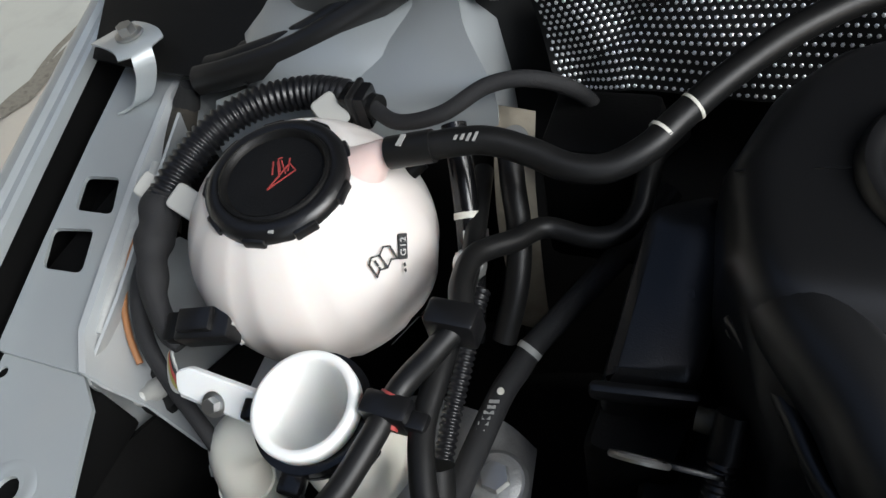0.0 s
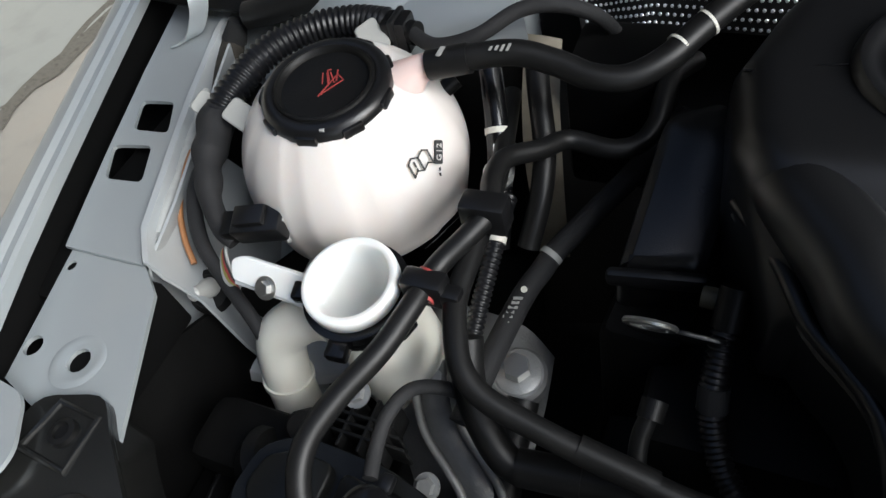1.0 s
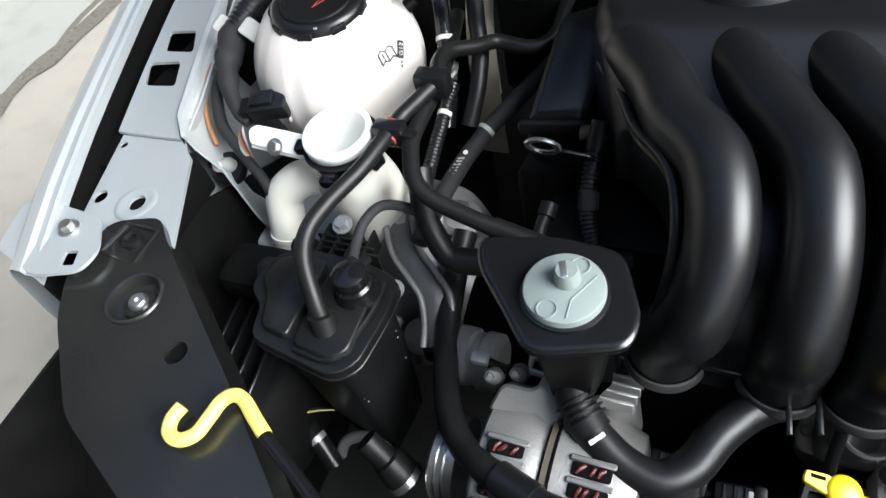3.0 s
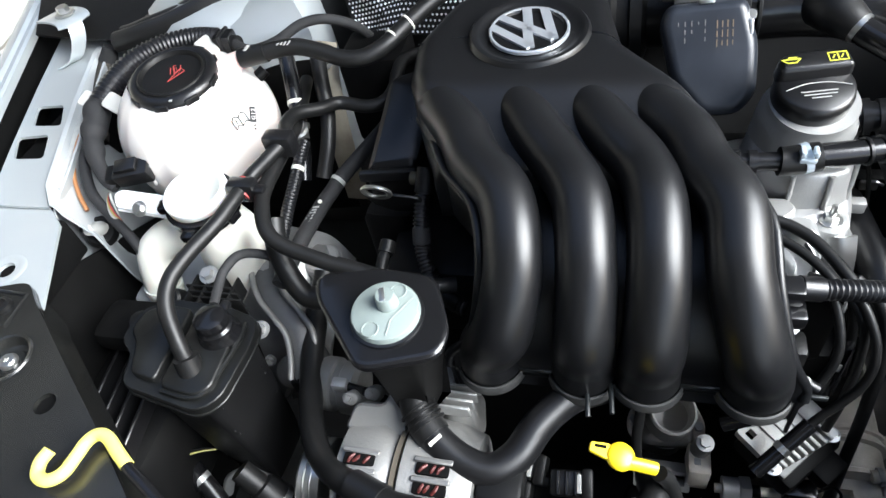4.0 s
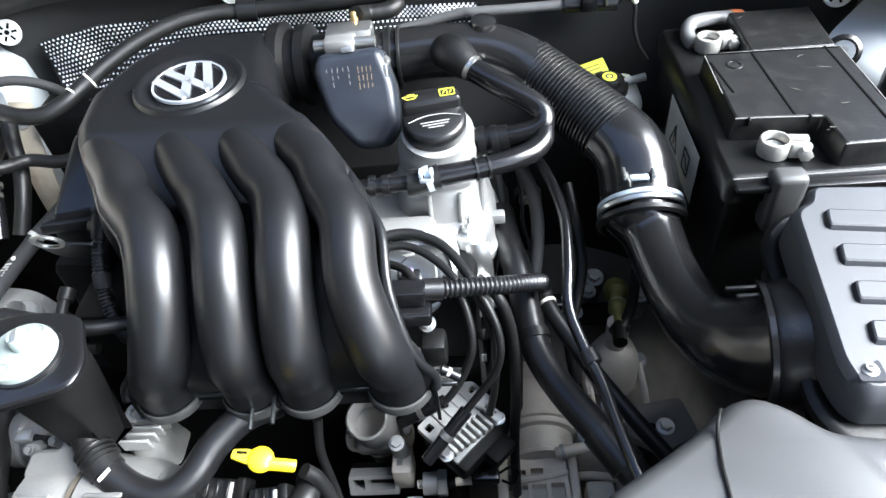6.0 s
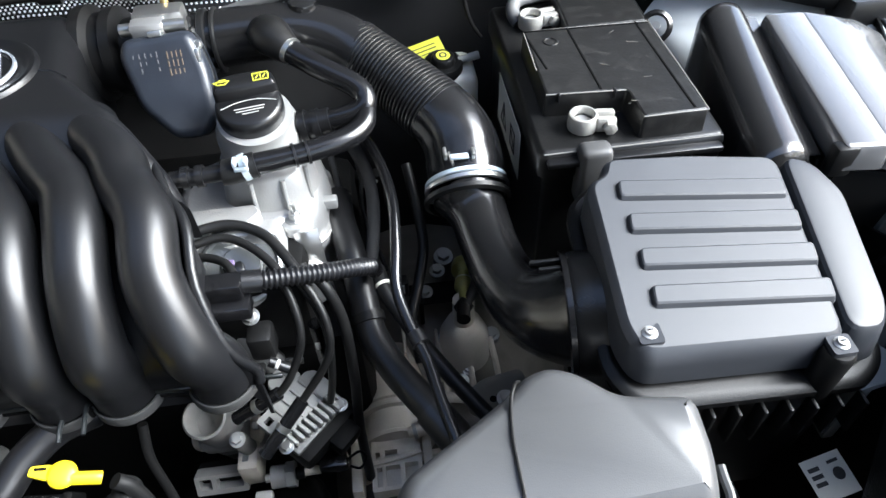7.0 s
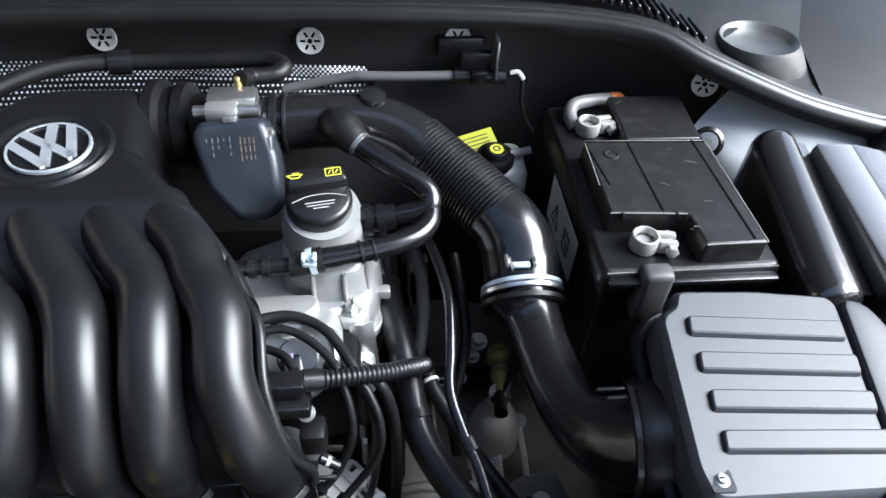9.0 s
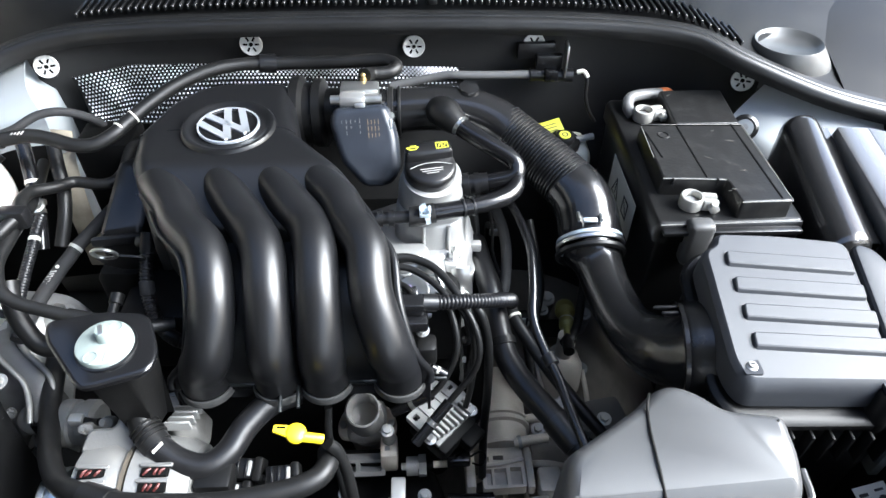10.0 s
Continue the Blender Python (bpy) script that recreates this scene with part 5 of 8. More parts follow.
hB = hose("coolant_hose", "black rubber coolant hose bending across the engine front", [(-0.405, 0.365, 0.895), (-0.392, 0.30, 0.893), (-0.384, 0.25, 0.900), (-0.381, 0.22, 0.903), (-0.379, 0.189, 0.903), (-0.373, 0.170, 0.902), (-0.364, 0.152, 0.898), (-0.350, 0.142, 0.892), (-0.324, 0.137, 0.884), (-0.283, 0.132, 0.874), (-0.235, 0.128, 0.865), (-0.205, 0.140, 0.855)], 0.0066)
part("sleeve", tube([(-0.300, 0.1345, 0.8780), (-0.262, 0.1305, 0.8695)], 0.0074, 16, 2), RUBBER, hB)
part("print", box((-0.383, 0.240, 0.9082), (0.005, 0.012, 0.0006), 0, None), PRINT, hB)
hH = hose("heater_hose", "black woven heater hose with white print", [(-0.290, 0.385, 0.872), (-0.312, 0.340, 0.862), (-0.334, 0.306, 0.850), (-0.353, 0.276, 0.840), (-0.359, 0.261, 0.836), (-0.366, 0.241, 0.832), (-0.372, 0.196, 0.830), (-0.378, 0.15, 0.822)], 0.0078, TAPE, extras=[("end_ring", (-0.3545, 0.274, 0.8395), (-0.3562, 0.2705, 0.8385), 0.0083, PRINT)])
part("print_dot", lathe([(0.0022, 0), (0.0022, 0.0006), (0, 0.0006)], 14, frame_to((0.05, -0.3, 0.95), (-0.3645, 0.2415, 0.8398)), cap=False), LABEL, hH)
for k in range(6):
    part("print", box((0, 0, 0), (0.0062 - 0.0012 * (k % 2), 0.0022, 0.0004), 0, pose(-0.3665 - 0.0006 * k, 0.2345 - 0.0036 * k, 0.8393 - 0.0002 * k, -6, 0, 12)), PRINT, hH)
hose("coolant_pipe", "black moulded coolant pipe below the hose bend", [(-0.372, 0.176, 0.884), (-0.367, 0.158, 0.868), (-0.357, 0.144, 0.848), (-0.338, 0.132, 0.832), (-0.305, 0.135, 0.832), (-0.270, 0.140, 0.832)], 0.0095, extras=[("sleeve", (-0.335, 0.132, 0.832), (-0.300, 0.1352, 0.832), 0.0108, RUBBER)])
cd2 = thing("thin_conduit", "thin black corrugated conduit between hoses", "conduit", (-0.38, 0.22, 0.85), group="engine bay wiring")
part("tube", tube([(-0.384, 0.285, 0.878), (-0.384, 0.272, 0.875), (-0.384, 0.247, 0.865), (-0.383, 0.214, 0.855), (-0.381, 0.184, 0.845), (-0.380, 0.165, 0.838)], 0.0056, 14, 8, wave=0.0012, pitch=0.0036), CONDUIT, cd2, "", 80)
part("band", tube([(-0.3838, 0.258, 0.8695), (-0.3838, 0.254, 0.868)], 0.0064, 14, 2), LABEL, cd2, "white paper band")
# short hose with a silver coupling rising behind the tank
cu = hose("return_hose", "black return hose with silver screw coupling", [(-0.420, 0.368, 0.930), (-0.412, 0.350, 0.915), (-0.403, 0.326, 0.895), (-0.398, 0.308, 0.878), (-0.394, 0.290, 0.860), (-0.392, 0.27, 0.84)], 0.0082, GLOSS)
for a in (0.310, 0.320, 0.302):
    part("coupling_ring", tube([(-0.3985, a, 0.880 + (a - 0.310) * 0.9), (-0.3975, a - 0.0035, 0.8768 + (a - 0.310) * 0.9)], 0.0102 if a < 0.318 else 0.0094, 18, 2), STEEL, cu, "silver coupling ring")
part("white_band", tube([(-0.4035, 0.3275, 0.896), (-0.4025, 0.3245, 0.8935)], 0.0088, 16, 2), LABEL, cu)
rh = hose("rear_coolant_hose", "black ribbed-print hose running down behind the coupling", [(-0.386, 0.368, 0.920), (-0.378, 0.345, 0.905), (-0.371, 0.325, 0.885), (-0.368, 0.300, 0.865), (-0.372, 0.275, 0.84)], 0.0078, RUBBER)
for k in range(8):
    part("print", box((0, 0, 0), (0.004, 0.0012, 0.0004), 0, pose(-0.3805 + 0.0011 * k, 0.3475 - 0.0025 * k, 0.9143 - 0.0022 * k, -40, 0, 0)), PRINT, rh)
hC = hose("vent_hose", "black rubber vent hose from the coolant tank outlet", [(-0.432, 0.317, 0.954), (-0.412, 0.321, 0.957), (-0.384, 0.329, 0.957), (-0.360, 0.330, 0.951), (-0.338, 0.327, 0.945), (-0.318, 0.331, 0.943), (-0.300, 0.344, 0.947), (-0.286, 0.363, 0.953), (-0.265, 0.388, 0.962), (-0.238, 0.415, 0.970), (-0.205, 0.440, 0.974), (-0.170, 0.458, 0.972), (-0.135, 0.468, 0.967)], 0.0080,
           extras=[("white_ring", (-0.2945, 0.352, 0.9495), (-0.2935, 0.3535, 0.950), 0.0084, LABEL), ("white_ring", (-0.2820, 0.3680, 0.9548), (-0.2808, 0.3693, 0.9553), 0.0084, LABEL), ("sleeve", (-0.436, 0.316, 0.9535), (-0.410, 0.3215, 0.957), 0.0094, RUBBER)])
for k in range(4):
    part("print", box((-0.3955 + 0.0035 * k, 0.3235, 0.9648), (0.0016, 0.008 - 0.001 * (k % 2), 0.0004), 0, None), PRINT, hC)
part("print", box((-0.425, 0.315, 0.9655), (0.003, 0.009, 0.0006), 0, None), PRINT, hC)
hose("vacuum_hose", "black vacuum hose along the firewall", [(-0.140, 0.467, 0.968), (-0.100, 0.472, 0.966), (-0.052, 0.471, 0.967), (-0.012, 0.470, 0.969), (0.010, 0.466, 0.970), (0.0205, 0.456, 0.969), (0.015, 0.446, 0.967), (0.002, 0.441, 0.967), (-0.010, 0.436, 0.969), (-0.017, 0.420, 0.976)], 0.0084,
     extras=[("band", (-0.150, 0.465, 0.969), (-0.130, 0.4685, 0.967), 0.0118, SATIN)])
hose("brake_servo_hose", "black hose crossing behind the vent hose", [(-0.480, 0.374, 0.936), (-0.455, 0.362, 0.934), (-0.425, 0.366, 0.940), (-0.400, 0.385, 0.948), (-0.375, 0.397, 0.945), (-0.350, 0.41, 0.925), (-0.335, 0.43, 0.88)], 0.0052, TAPE)

# ---- primed bracket on the bulkhead, seen between the hoses ----
pb_ = thing("bulkhead_bracket", "stained cream primed metal bracket behind the hoses", "bracket", (-0.392, 0.36, 0.76))
CREAM_METAL = mat("stained_cream_primer", (0.36, 0.32, 0.25), 0.6, 0.1, 0.4, 40, 0.4, 300, dirt=0.6, dirt_col=(0.08, 0.06, 0.045))
part("plate", smooth_sheet([[(-0.404, 0.402, 0.918), (-0.392, 0.401, 0.918), (-0.378, 0.402, 0.915)], [(-0.404, 0.380, 0.885), (-0.391, 0.378, 0.886), (-0.376, 0.380, 0.883)], [(-0.402, 0.362, 0.84), (-0.389, 0.359, 0.842), (-0.372, 0.361, 0.84)], [(-0.398, 0.352, 0.79), (-0.386, 0.350, 0.79), (-0.370, 0.351, 0.79)], [(-0.396, 0.346, 0.74), (-0.384, 0.345, 0.74), (-0.368, 0.345, 0.74)]], 0.002, 3), CREAM_METAL, pb_)
bolt((-0.389, 0.388, 0.903), (0.0, -0.8, 0.6), 0.006, CAST_MID, parent=pb_)

# ---- charcoal canister ----
can = thing("charcoal_canister", "black plastic charcoal canister with hose and cap on top", "canister", (-0.42, 0.06, 0.66))
CO = rounded([(-0.458, 0.024), (-0.464, 0.052), (-0.482, 0.064), (-0.478, 0.094), (-0.456, 0.106), (-0.400, 0.103), (-0.369, 0.094), (-0.366, 0.072), (-0.371, 0.022), (-0.385, 0.010)], 0.009, 3)
CANM = mat("speckled_black_plastic", (0.007, 0.007, 0.0072), 0.38, 0, 0.2, 140, 0.15, 700, spec=0.26, dirt=0.18, dirt_col=(0.02, 0.02, 0.0195))
CANLID = mat("canister_lid_plastic", (0.007, 0.0072, 0.007), 0.30, 0, 0.25, 30, 0.15, 900, spec=0.36, dirt=0.2, dirt_col=(0.025, 0.026, 0.024))
clid = part("lid", stack(CO, [(-0.0025, 0.836), (-0.0025, 0.8465), (-0.0018, 0.8475), (0.010, 0.8475)]), CANLID, can, "black lid with raised panels", 25)
part("lid_flange", stack(inset(ccw(CO), -0.0035), [(0.0, 0.8365), (0.0, 0.8385), (0.0006, 0.8390), (0.004, 0.8390)]), CANLID, can, "", 25)
part("body", stack(inset(ccw(CO), 0.006), [(0.014, 0.66), (0.008, 0.70), (0.0, 0.838)]), CANM, can, "speckled black tank")
part("rim_rib", tube([(-0.419, 0.020, 0.850), (-0.392, 0.017, 0.8505), (-0.381, 0.024, 0.8505), (-0.3765, 0.045, 0.8505), (-0.373, 0.072, 0.8505), (-0.375, 0.088, 0.8505)], 0.0022, 8, 5), CANLID, clid)
rs_ = random.Random(8)
bm = bmesh.new()
for k in range(30):
    y_, z_ = 0.018 + 0.062 * rs_.random(), 0.832 - 0.10 * rs_.random() ** 1.6
    bmesh.ops.create_icosphere(bm, subdivisions=1, radius=0.0005 + 0.0006 * rs_.random(), matrix=pose(-0.3785 + 0.00012 * (y_ - 0.04) / 0.001 * 1.0 - 0.06 * (0.838 - z_) + 0.0016, y_, z_))
part("water_drops", bm, GLOSS, can, "dried water drops")
part("port", lathe([(0.0185, 0.844), (0.018, 0.854), (0.0150, 0.858), (0.0150, 0.864), (0.0128, 0.866), (0.0128, 0.869), (0.0140, 0.8705), (0.0132, 0.876), (0.0100, 0.878), (0, 0.8785)], 32, pose(-0.391, 0.075, 0), cap=False), GLOSS, can, "round black purge valve cap")
part("lid_panel", stack(rounded([(-0.452, 0.030), (-0.462, 0.058), (-0.474, 0.070), (-0.470, 0.090), (-0.452, 0.098), (-0.427, 0.096), (-0.427, 0.026)], 0.006, 3), [(0, 0.846), (0, 0.8525), (0.0008, 0.8538), (0.002, 0.8543)]), CANLID, clid, "raised lid panel")
part("lid_panel", stack(rounded([(-0.4205, 0.022), (-0.4205, 0.095), (-0.378, 0.088), (-0.376, 0.026), (-0.388, 0.017)], 0.006, 3), [(0, 0.846), (0, 0.8525), (0.0008, 0.8538), (0.002, 0.8543)]), CANLID, clid, "raised lid panel")
part("port_wire_clip", box((-0.389, 0.093, 0.866), (0.008, 0.010, 0.006), 0.002), SATIN, can)
cl = thing("canister_bracket", "black ribbed plastic bracket behind the canister", "bracket", (-0.435, 0.13, 0.8))
for k in range(3):
    part("rib", box((-0.436 + 0.006 * k, 0.132 - 0.006 * k, 0.826), (0.050, 0.0022, 0.022), 0.0008, pose(0, 0, 0)), MATTE, cl)
for k in range(4):
    part("rib", box((-0.455 + 0.014 * k, 0.128, 0.826), (0.0022, 0.034, 0.022), 0.0008), MATTE, cl)
bolt((-0.442, 0.144, 0.838), (0.05, -0.3, 1), 0.006, CAST_MID, parent=cl)
part("lug", lathe([(0.010, 0), (0.010, 0.016), (0.008, 0.018), (0.003, 0.018)], 18, frame_to((0.1, -0.5, 0.85), (-0.468, 0.122, 0.826))), MATTE, cl)
hose("purge_valve_wire", "thin black taped wire to the canister valve", [(-0.398, 0.092, 0.868), (-0.402, 0.108, 0.868), (-0.402, 0.125, 0.872), (-0.395, 0.143, 0.872), (-0.380, 0.153, 0.862), (-0.365, 0.158, 0.845)], 0.0042, TAPE, seg=12)

# ---- plastic beams over the headlamps ----
def beam(s, out, bolts, hole, z, label):
    ob = thing("headlamp_beam", label, "beam", (out[0][0], out[0][1], z - 0.03), group="headlamp beams")
    holes = [ring_pts(hole, 0.0085, 14)] + [ring_pts(b, 0.021, 24) for b in bolts[:1]]
    plate = part("plate", holed(rounded(out, 0.012, 3), holes, z - 0.004, z), BEAM, ob, "black plastic beam plate")
    oo = ccw(rounded(out, 0.012, 3))
    bm2 = stack(oo, [(0.0, z - 0.05), (0.0, z - 0.0045)], bottom=False)
    for f in [f for f in bm2.faces if abs(f.normal.z) > 0.9]:
        bm2.faces.remove(f)
    part("side_wall", bm2, BEAM, ob)
    b = bolts[0]
    part("bolt_cup", lathe([(0.0225, z + 0.0005), (0.0215, z + 0.0018), (0.0195, z + 0.0012), (0.0175, z - 0.008), (0.0135, z - 0.009), (0.0120, z - 0.006), (0.0, z - 0.006)], 32, pose(b[0], b[1], 0), cap=False), BEAM, plate)
    part("screw", lathe([(0.0075, 0), (0.0075, 0.0022), (0.006, 0.004), (0.002, 0.0042), (0.002, 0.002), (0, 0.002)], 20, pose(b[0], b[1], z - 0.006), cap=False), STEEL, plate)
    part("hole_shade", lathe([(0.0095, -0.03), (0.0085, -0.004)], 14, pose(hole[0], hole[1], z), cap=True), RECESS_SHADE, ob)
    if len(bolts) > 1:
        b = bolts[1]
        part("tip_frame", tube([(b[0] - 0.022, b[1] - 0.015, z), (b[0] + 0.017, b[1] - 0.018, z), (b[0] + 0.015, b[1] + 0.013, z), (b[0] - 0.016, b[1] + 0.015, z), (b[0] - 0.022, b[1] - 0.015, z)], 0.0022, 8, 3, smooth_path=False), BEAM, ob)
        part("clip_head", lathe([(0.0085, 0), (0.008, 0.003), (0.005, 0.0036), (0.0045, 0.0015), (0, 0.0015)], 20, pose(b[0], b[1], z), cap=False), MATTE, ob)
    return ob


beam(-1, [(-0.603, 0.070), (-0.559, 0.083), (-0.543, 0.066), (-0.488, 0.022), (-0.414, -0.036), (-0.34, -0.098), (-0.42, -0.125), (-0.520, -0.080), (-0.583, -0.018), (-0.604, 0.017)], [(-0.530, 0.010), (-0.568, 0.056)], (-0.470, -0.021), 0.893, "dusty black plastic beam over the headlamp")
beam(1, [(0.615, 0.108), (0.652, 0.094), (0.650, 0.030), (0.600, -0.045), (0.52, -0.12), (0.41, -0.11), (0.467, -0.048), (0.555, 0.051), (0.588, 0.098)], [(0.587, 0.040), (0.616, 0.084)], (0.532, 0.008), 0.889, "grey dusty plastic beam over the headlamp")
lamp = thing("headlamp_housing", "black plastic headlamp housing in shadow", "headlamp", (-0.53, 0.07, 0.70))
part("shell", box((-0.525, 0.05, 0.70), (0.11, 0.15, 0.12), 0.02, pose(0, 0, 0)), GRIMY_SHADED, lamp)
part("cap", lathe([(0.03, 0), (0.032, 0.01), (0.026, 0.016), (0.0, 0.018)], 24, frame_to((0.6, 0.5, 0.5), (-0.49, 0.09, 0.80)), cap=False), MATTE, lamp)
part("ledge", box((-0.505, 0.105, 0.80), (0.10, 0.05, 0.03), 0.012, pose(0, 0, 0)), GRIMY_SHADED, lamp)

# bonnet prop handle
rod = thing("bonnet_prop", "black prop rod with pale yellow hook handle", "prop rod", (-0.40, -0.06, 0.895))
part("hook", tube([(-0.4335, -0.0555, 0.903), (-0.4360, -0.0640, 0.902), (-0.4330, -0.0720, 0.901), (-0.4240, -0.0740, 0.901), (-0.4160, -0.0680, 0.901), (-0.4135, -0.0560, 0.901), (-0.4110, -0.0460, 0.902), (-0.4045, -0.0405, 0.903), (-0.3960, -0.0420, 0.903), (-0.3840, -0.0500, 0.903), (-0.3725, -0.0575, 0.902)], 0.0044, 14, 8), YELLOW_PALE, rod, "pale yellow hook handle")
part("shaft", tube([(-0.374, -0.057, 0.902), (-0.34, -0.075, 0.901), (-0.28, -0.108, 0.900)], 0.0042, 12, 4), GLOSS, rod)


# ---- grey cap reservoir on its plate ----
rs = thing("oil_reservoir", "black plastic reservoir with square plate and pale grey cap", "reservoir", (-0.23, 0.06, 0.80))
PL = rounded([(-0.294, 0.098), (-0.288, 0.078), (-0.241, 0.024), (-0.188, 0.041), (-0.185, 0.062), (-0.203, 0.104), (-0.245, 0.108)], 0.012, 4)
part("plate", stack(PL, [(0.0015, 0.9035), (0.0, 0.905), (0.0, 0.909), (0.0015, 0.9105), (0.004, 0.9110)], lambda x, y: 0.0 + 0.05 * (y - 0.06)), GLOSS, rs, "black plate with rounded corners")
part("body", stack(rounded([(-0.262, 0.085), (-0.248, 0.041), (-0.207, 0.044), (-0.196, 0.088)], 0.008, 4), [(0.012, 0.795), (0.008, 0.83), (0.003, 0.87), (0.0, 0.906)]), GRIMY_SHADED, rs, "", 30)
MG2 = frame_to((0.0, -0.05, 1), (-0.230, 0.067, 0.9108))
gcap = part("cap", lathe([(0.0242, 0.0), (0.0242, 0.006), (0.0236, 0.0078), (0.0225, 0.0084), (0.0, 0.0088)], 48, MG2, cap=False), GREYCAP, rs, "pale grey bayonet cap")
part("cap_base", lathe([(0.0262, -0.001), (0.0262, 0.0025), (0.0242, 0.003)], 48, MG2, cap=False), SATIN, rs)
part("cap_boss", lathe([(0.0078, 0.008), (0.0072, 0.017), (0.0062, 0.019), (0.0, 0.0192)], 24, MG2 @ pose(0.001, 0.005, 0), cap=False), GREYCAP, gcap)
part("cap_slot", box((0.001, 0.005, 0.0185), (0.004, 0.011, 0.002), 0.0005, MG2 @ pose(0, 0, 0, 0, 0, 20)), STEEL, gcap)
for (x, y) in ((0.006, 0.0155), (-0.006, -0.0165)):
    part("cap_emboss", lathe([(0.0062, 0.0084), (0.006, 0.0094), (0.0054, 0.0094), (0.0052, 0.0086)], 20, MG2 @ pose(x, y, 0), cap=False), GREYCAP, gcap)
part("cap_rib", tube([MG2 @ Vector(q) for q in ((0.006, -0.020, 0.0086), (0.006, -0.008, 0.0087), (0.017, 0.011, 0.0086))], 0.0006, 6, 2, smooth_path=False), GREYCAP, gcap)
part("spigot", tube([(-0.228, 0.060, 0.815), (-0.224, 0.050, 0.806), (-0.214, 0.040, 0.800)], 0.013, 18, 4), MATTE, rs)
for k in range(4):
    part("spigot_rib", tube([(-0.2245 + 0.003 * k, 0.0515 - 0.003 * k, 0.807 - 0.0015 * k), (-0.2235 + 0.003 * k, 0.0505 - 0.003 * k, 0.8065 - 0.0015 * k)], 0.0155, 18, 2), MATTE, rs)
hL = hose("radiator_hose", "thick black rubber hose in front of the alternator", [(-0.219, 0.044, 0.802), (-0.205, 0.032, 0.796), (-0.185, 0.022, 0.789), (-0.163, 0.020, 0.785), (-0.145, 0.034, 0.786), (-0.130, 0.060, 0.792), (-0.110, 0.082, 0.795), (-0.085, 0.098, 0.79)], 0.0130, RUBBER_GLOSS, seg=24,
          extras=[("sleeve", (-0.219, 0.044, 0.802), (-0.209, 0.0352, 0.7978), 0.0142, RUBBER)])
part("white_mark", box((0, 0, 0), (0.003, 0.012, 0.0006), 0, pose(-0.2045, 0.0272, 0.8095, 22, 14, -42)), LABEL, hL)

# ---- alternator ----
alt = thing("alternator", "cast aluminium alternator with red copper windings", "alternator", (-0.23, 0.0, 0.70))
CASTA = mat("bright_cast_housing", (0.215, 0.213, 0.205), 0.45, 0.55, 0.2, 40, 0.5, 480, dirt=0.35, dirt_col=(0.2, 0.19, 0.17))
AY, AZ, AR = 0.012, 0.738, 0.064


def drum(x0, x1, r0, r1, mt, nm, lb=""):
    part(nm, lathe([(r0 - 0.008, 0), (r0, 0.004), (r1, (x1 - x0) * 0.7), (r1 - 0.006, x1 - x0 - 0.003), (r1 - 0.016, x1 - x0)], 48, frame_to((1, 0, 0), (x0, AY, AZ))), mt, alt, lb)


drum(-0.285, -0.235, AR - 0.004, AR, CASTA, "front_housing", "cast aluminium housing")
drum(-0.233, -0.172, AR, AR - 0.006, CASTA, "rear_housing", "cast aluminium housing")
part("seam", lathe([(AR - 0.002, 0), (AR - 0.002, 0.004)], 48, frame_to((1, 0, 0), (-0.236, AY, AZ))), mat("dull_seam", (0.1, 0.085, 0.065), 0.7, 0.3, 0.3), alt)
ra = random.Random(8)
for x in (-0.262, -0.204):
    for k, a in enumerate((94, 107, 120, 134)):
        d = Vector((0, math.cos(radians(a)), math.sin(radians(a))))
        m = frame_to(d, Vector((x, AY, AZ)) + d * (AR - 0.0005))
        q = m.to_3x3() @ Vector((1, 0, 0))
        w = (0.026, 0.0095) if abs(q.x) > 0.5 else (0.0095, 0.026)
        # near-black pad paints the shade inside the vent
        part("vent_slot", box((0, 0, -0.001), (w[0], w[1], 0.004), 0.003, m), RECESS_SHADE, alt)
        for j in range(3):
            u = -0.006 + 0.0058 * j + ra.uniform(-0.0016, 0.0016)
            e = ra.uniform(0.0018, 0.0034)
            ends = [(u - ra.uniform(0.0008, 0.003), -e, 0.0), (u, 0.0, 0.0013), (u + ra.uniform(0.0008, 0.003), e, 0.0)]
            part("winding", tube([m @ Vector(p if w[0] > w[1] else (p[1], p[0], p[2])) for p in ends], 0.0015, 8, 3), COIL, alt, "red copper winding")
part("pulley", lathe([(0.03, 0), (0.034, 0.003), (0.030, 0.006), (0.034, 0.009), (0.030, 0.012), (0.034, 0.015), (0.034, 0.022)], 36, frame_to((1, 0, 0), (-0.325, AY, AZ))), STEEL, alt, "steel belt pulley")
part("rear_connector", box((-0.155, 0.012, 0.775), (0.035, 0.03, 0.025), 0.004), MATTE, alt)
part("bracket_arm", stack(rounded([(-0.028, -0.01), (0.024, -0.012), (0.03, 0.03), (0.012, 0.034), (0.004, 0.012), (-0.02, 0.012)], 0.006, 3), [(0, 0), (0, 0.014), (0.002, 0.016)], m=pose(-0.258, 0.052, 0.784, 35, 0, 0)), CASTA, alt)
for (x, y, z) in ((-0.292, 0.070, 0.802), (-0.275, 0.078, 0.80)):
    part("lug", lathe([(0.0075, 0), (0.0075, 0.012), (0.005, 0.015), (0.003, 0.015)], 16, frame_to((0.2, -0.5, 0.8), (x, y, z - 0.026))), ALU_DARK, alt)
    bolt((x, y - 0.008, z - 0.012), (0.2, -0.5, 0.8), 0.003, ALU_DARK, parent=alt)
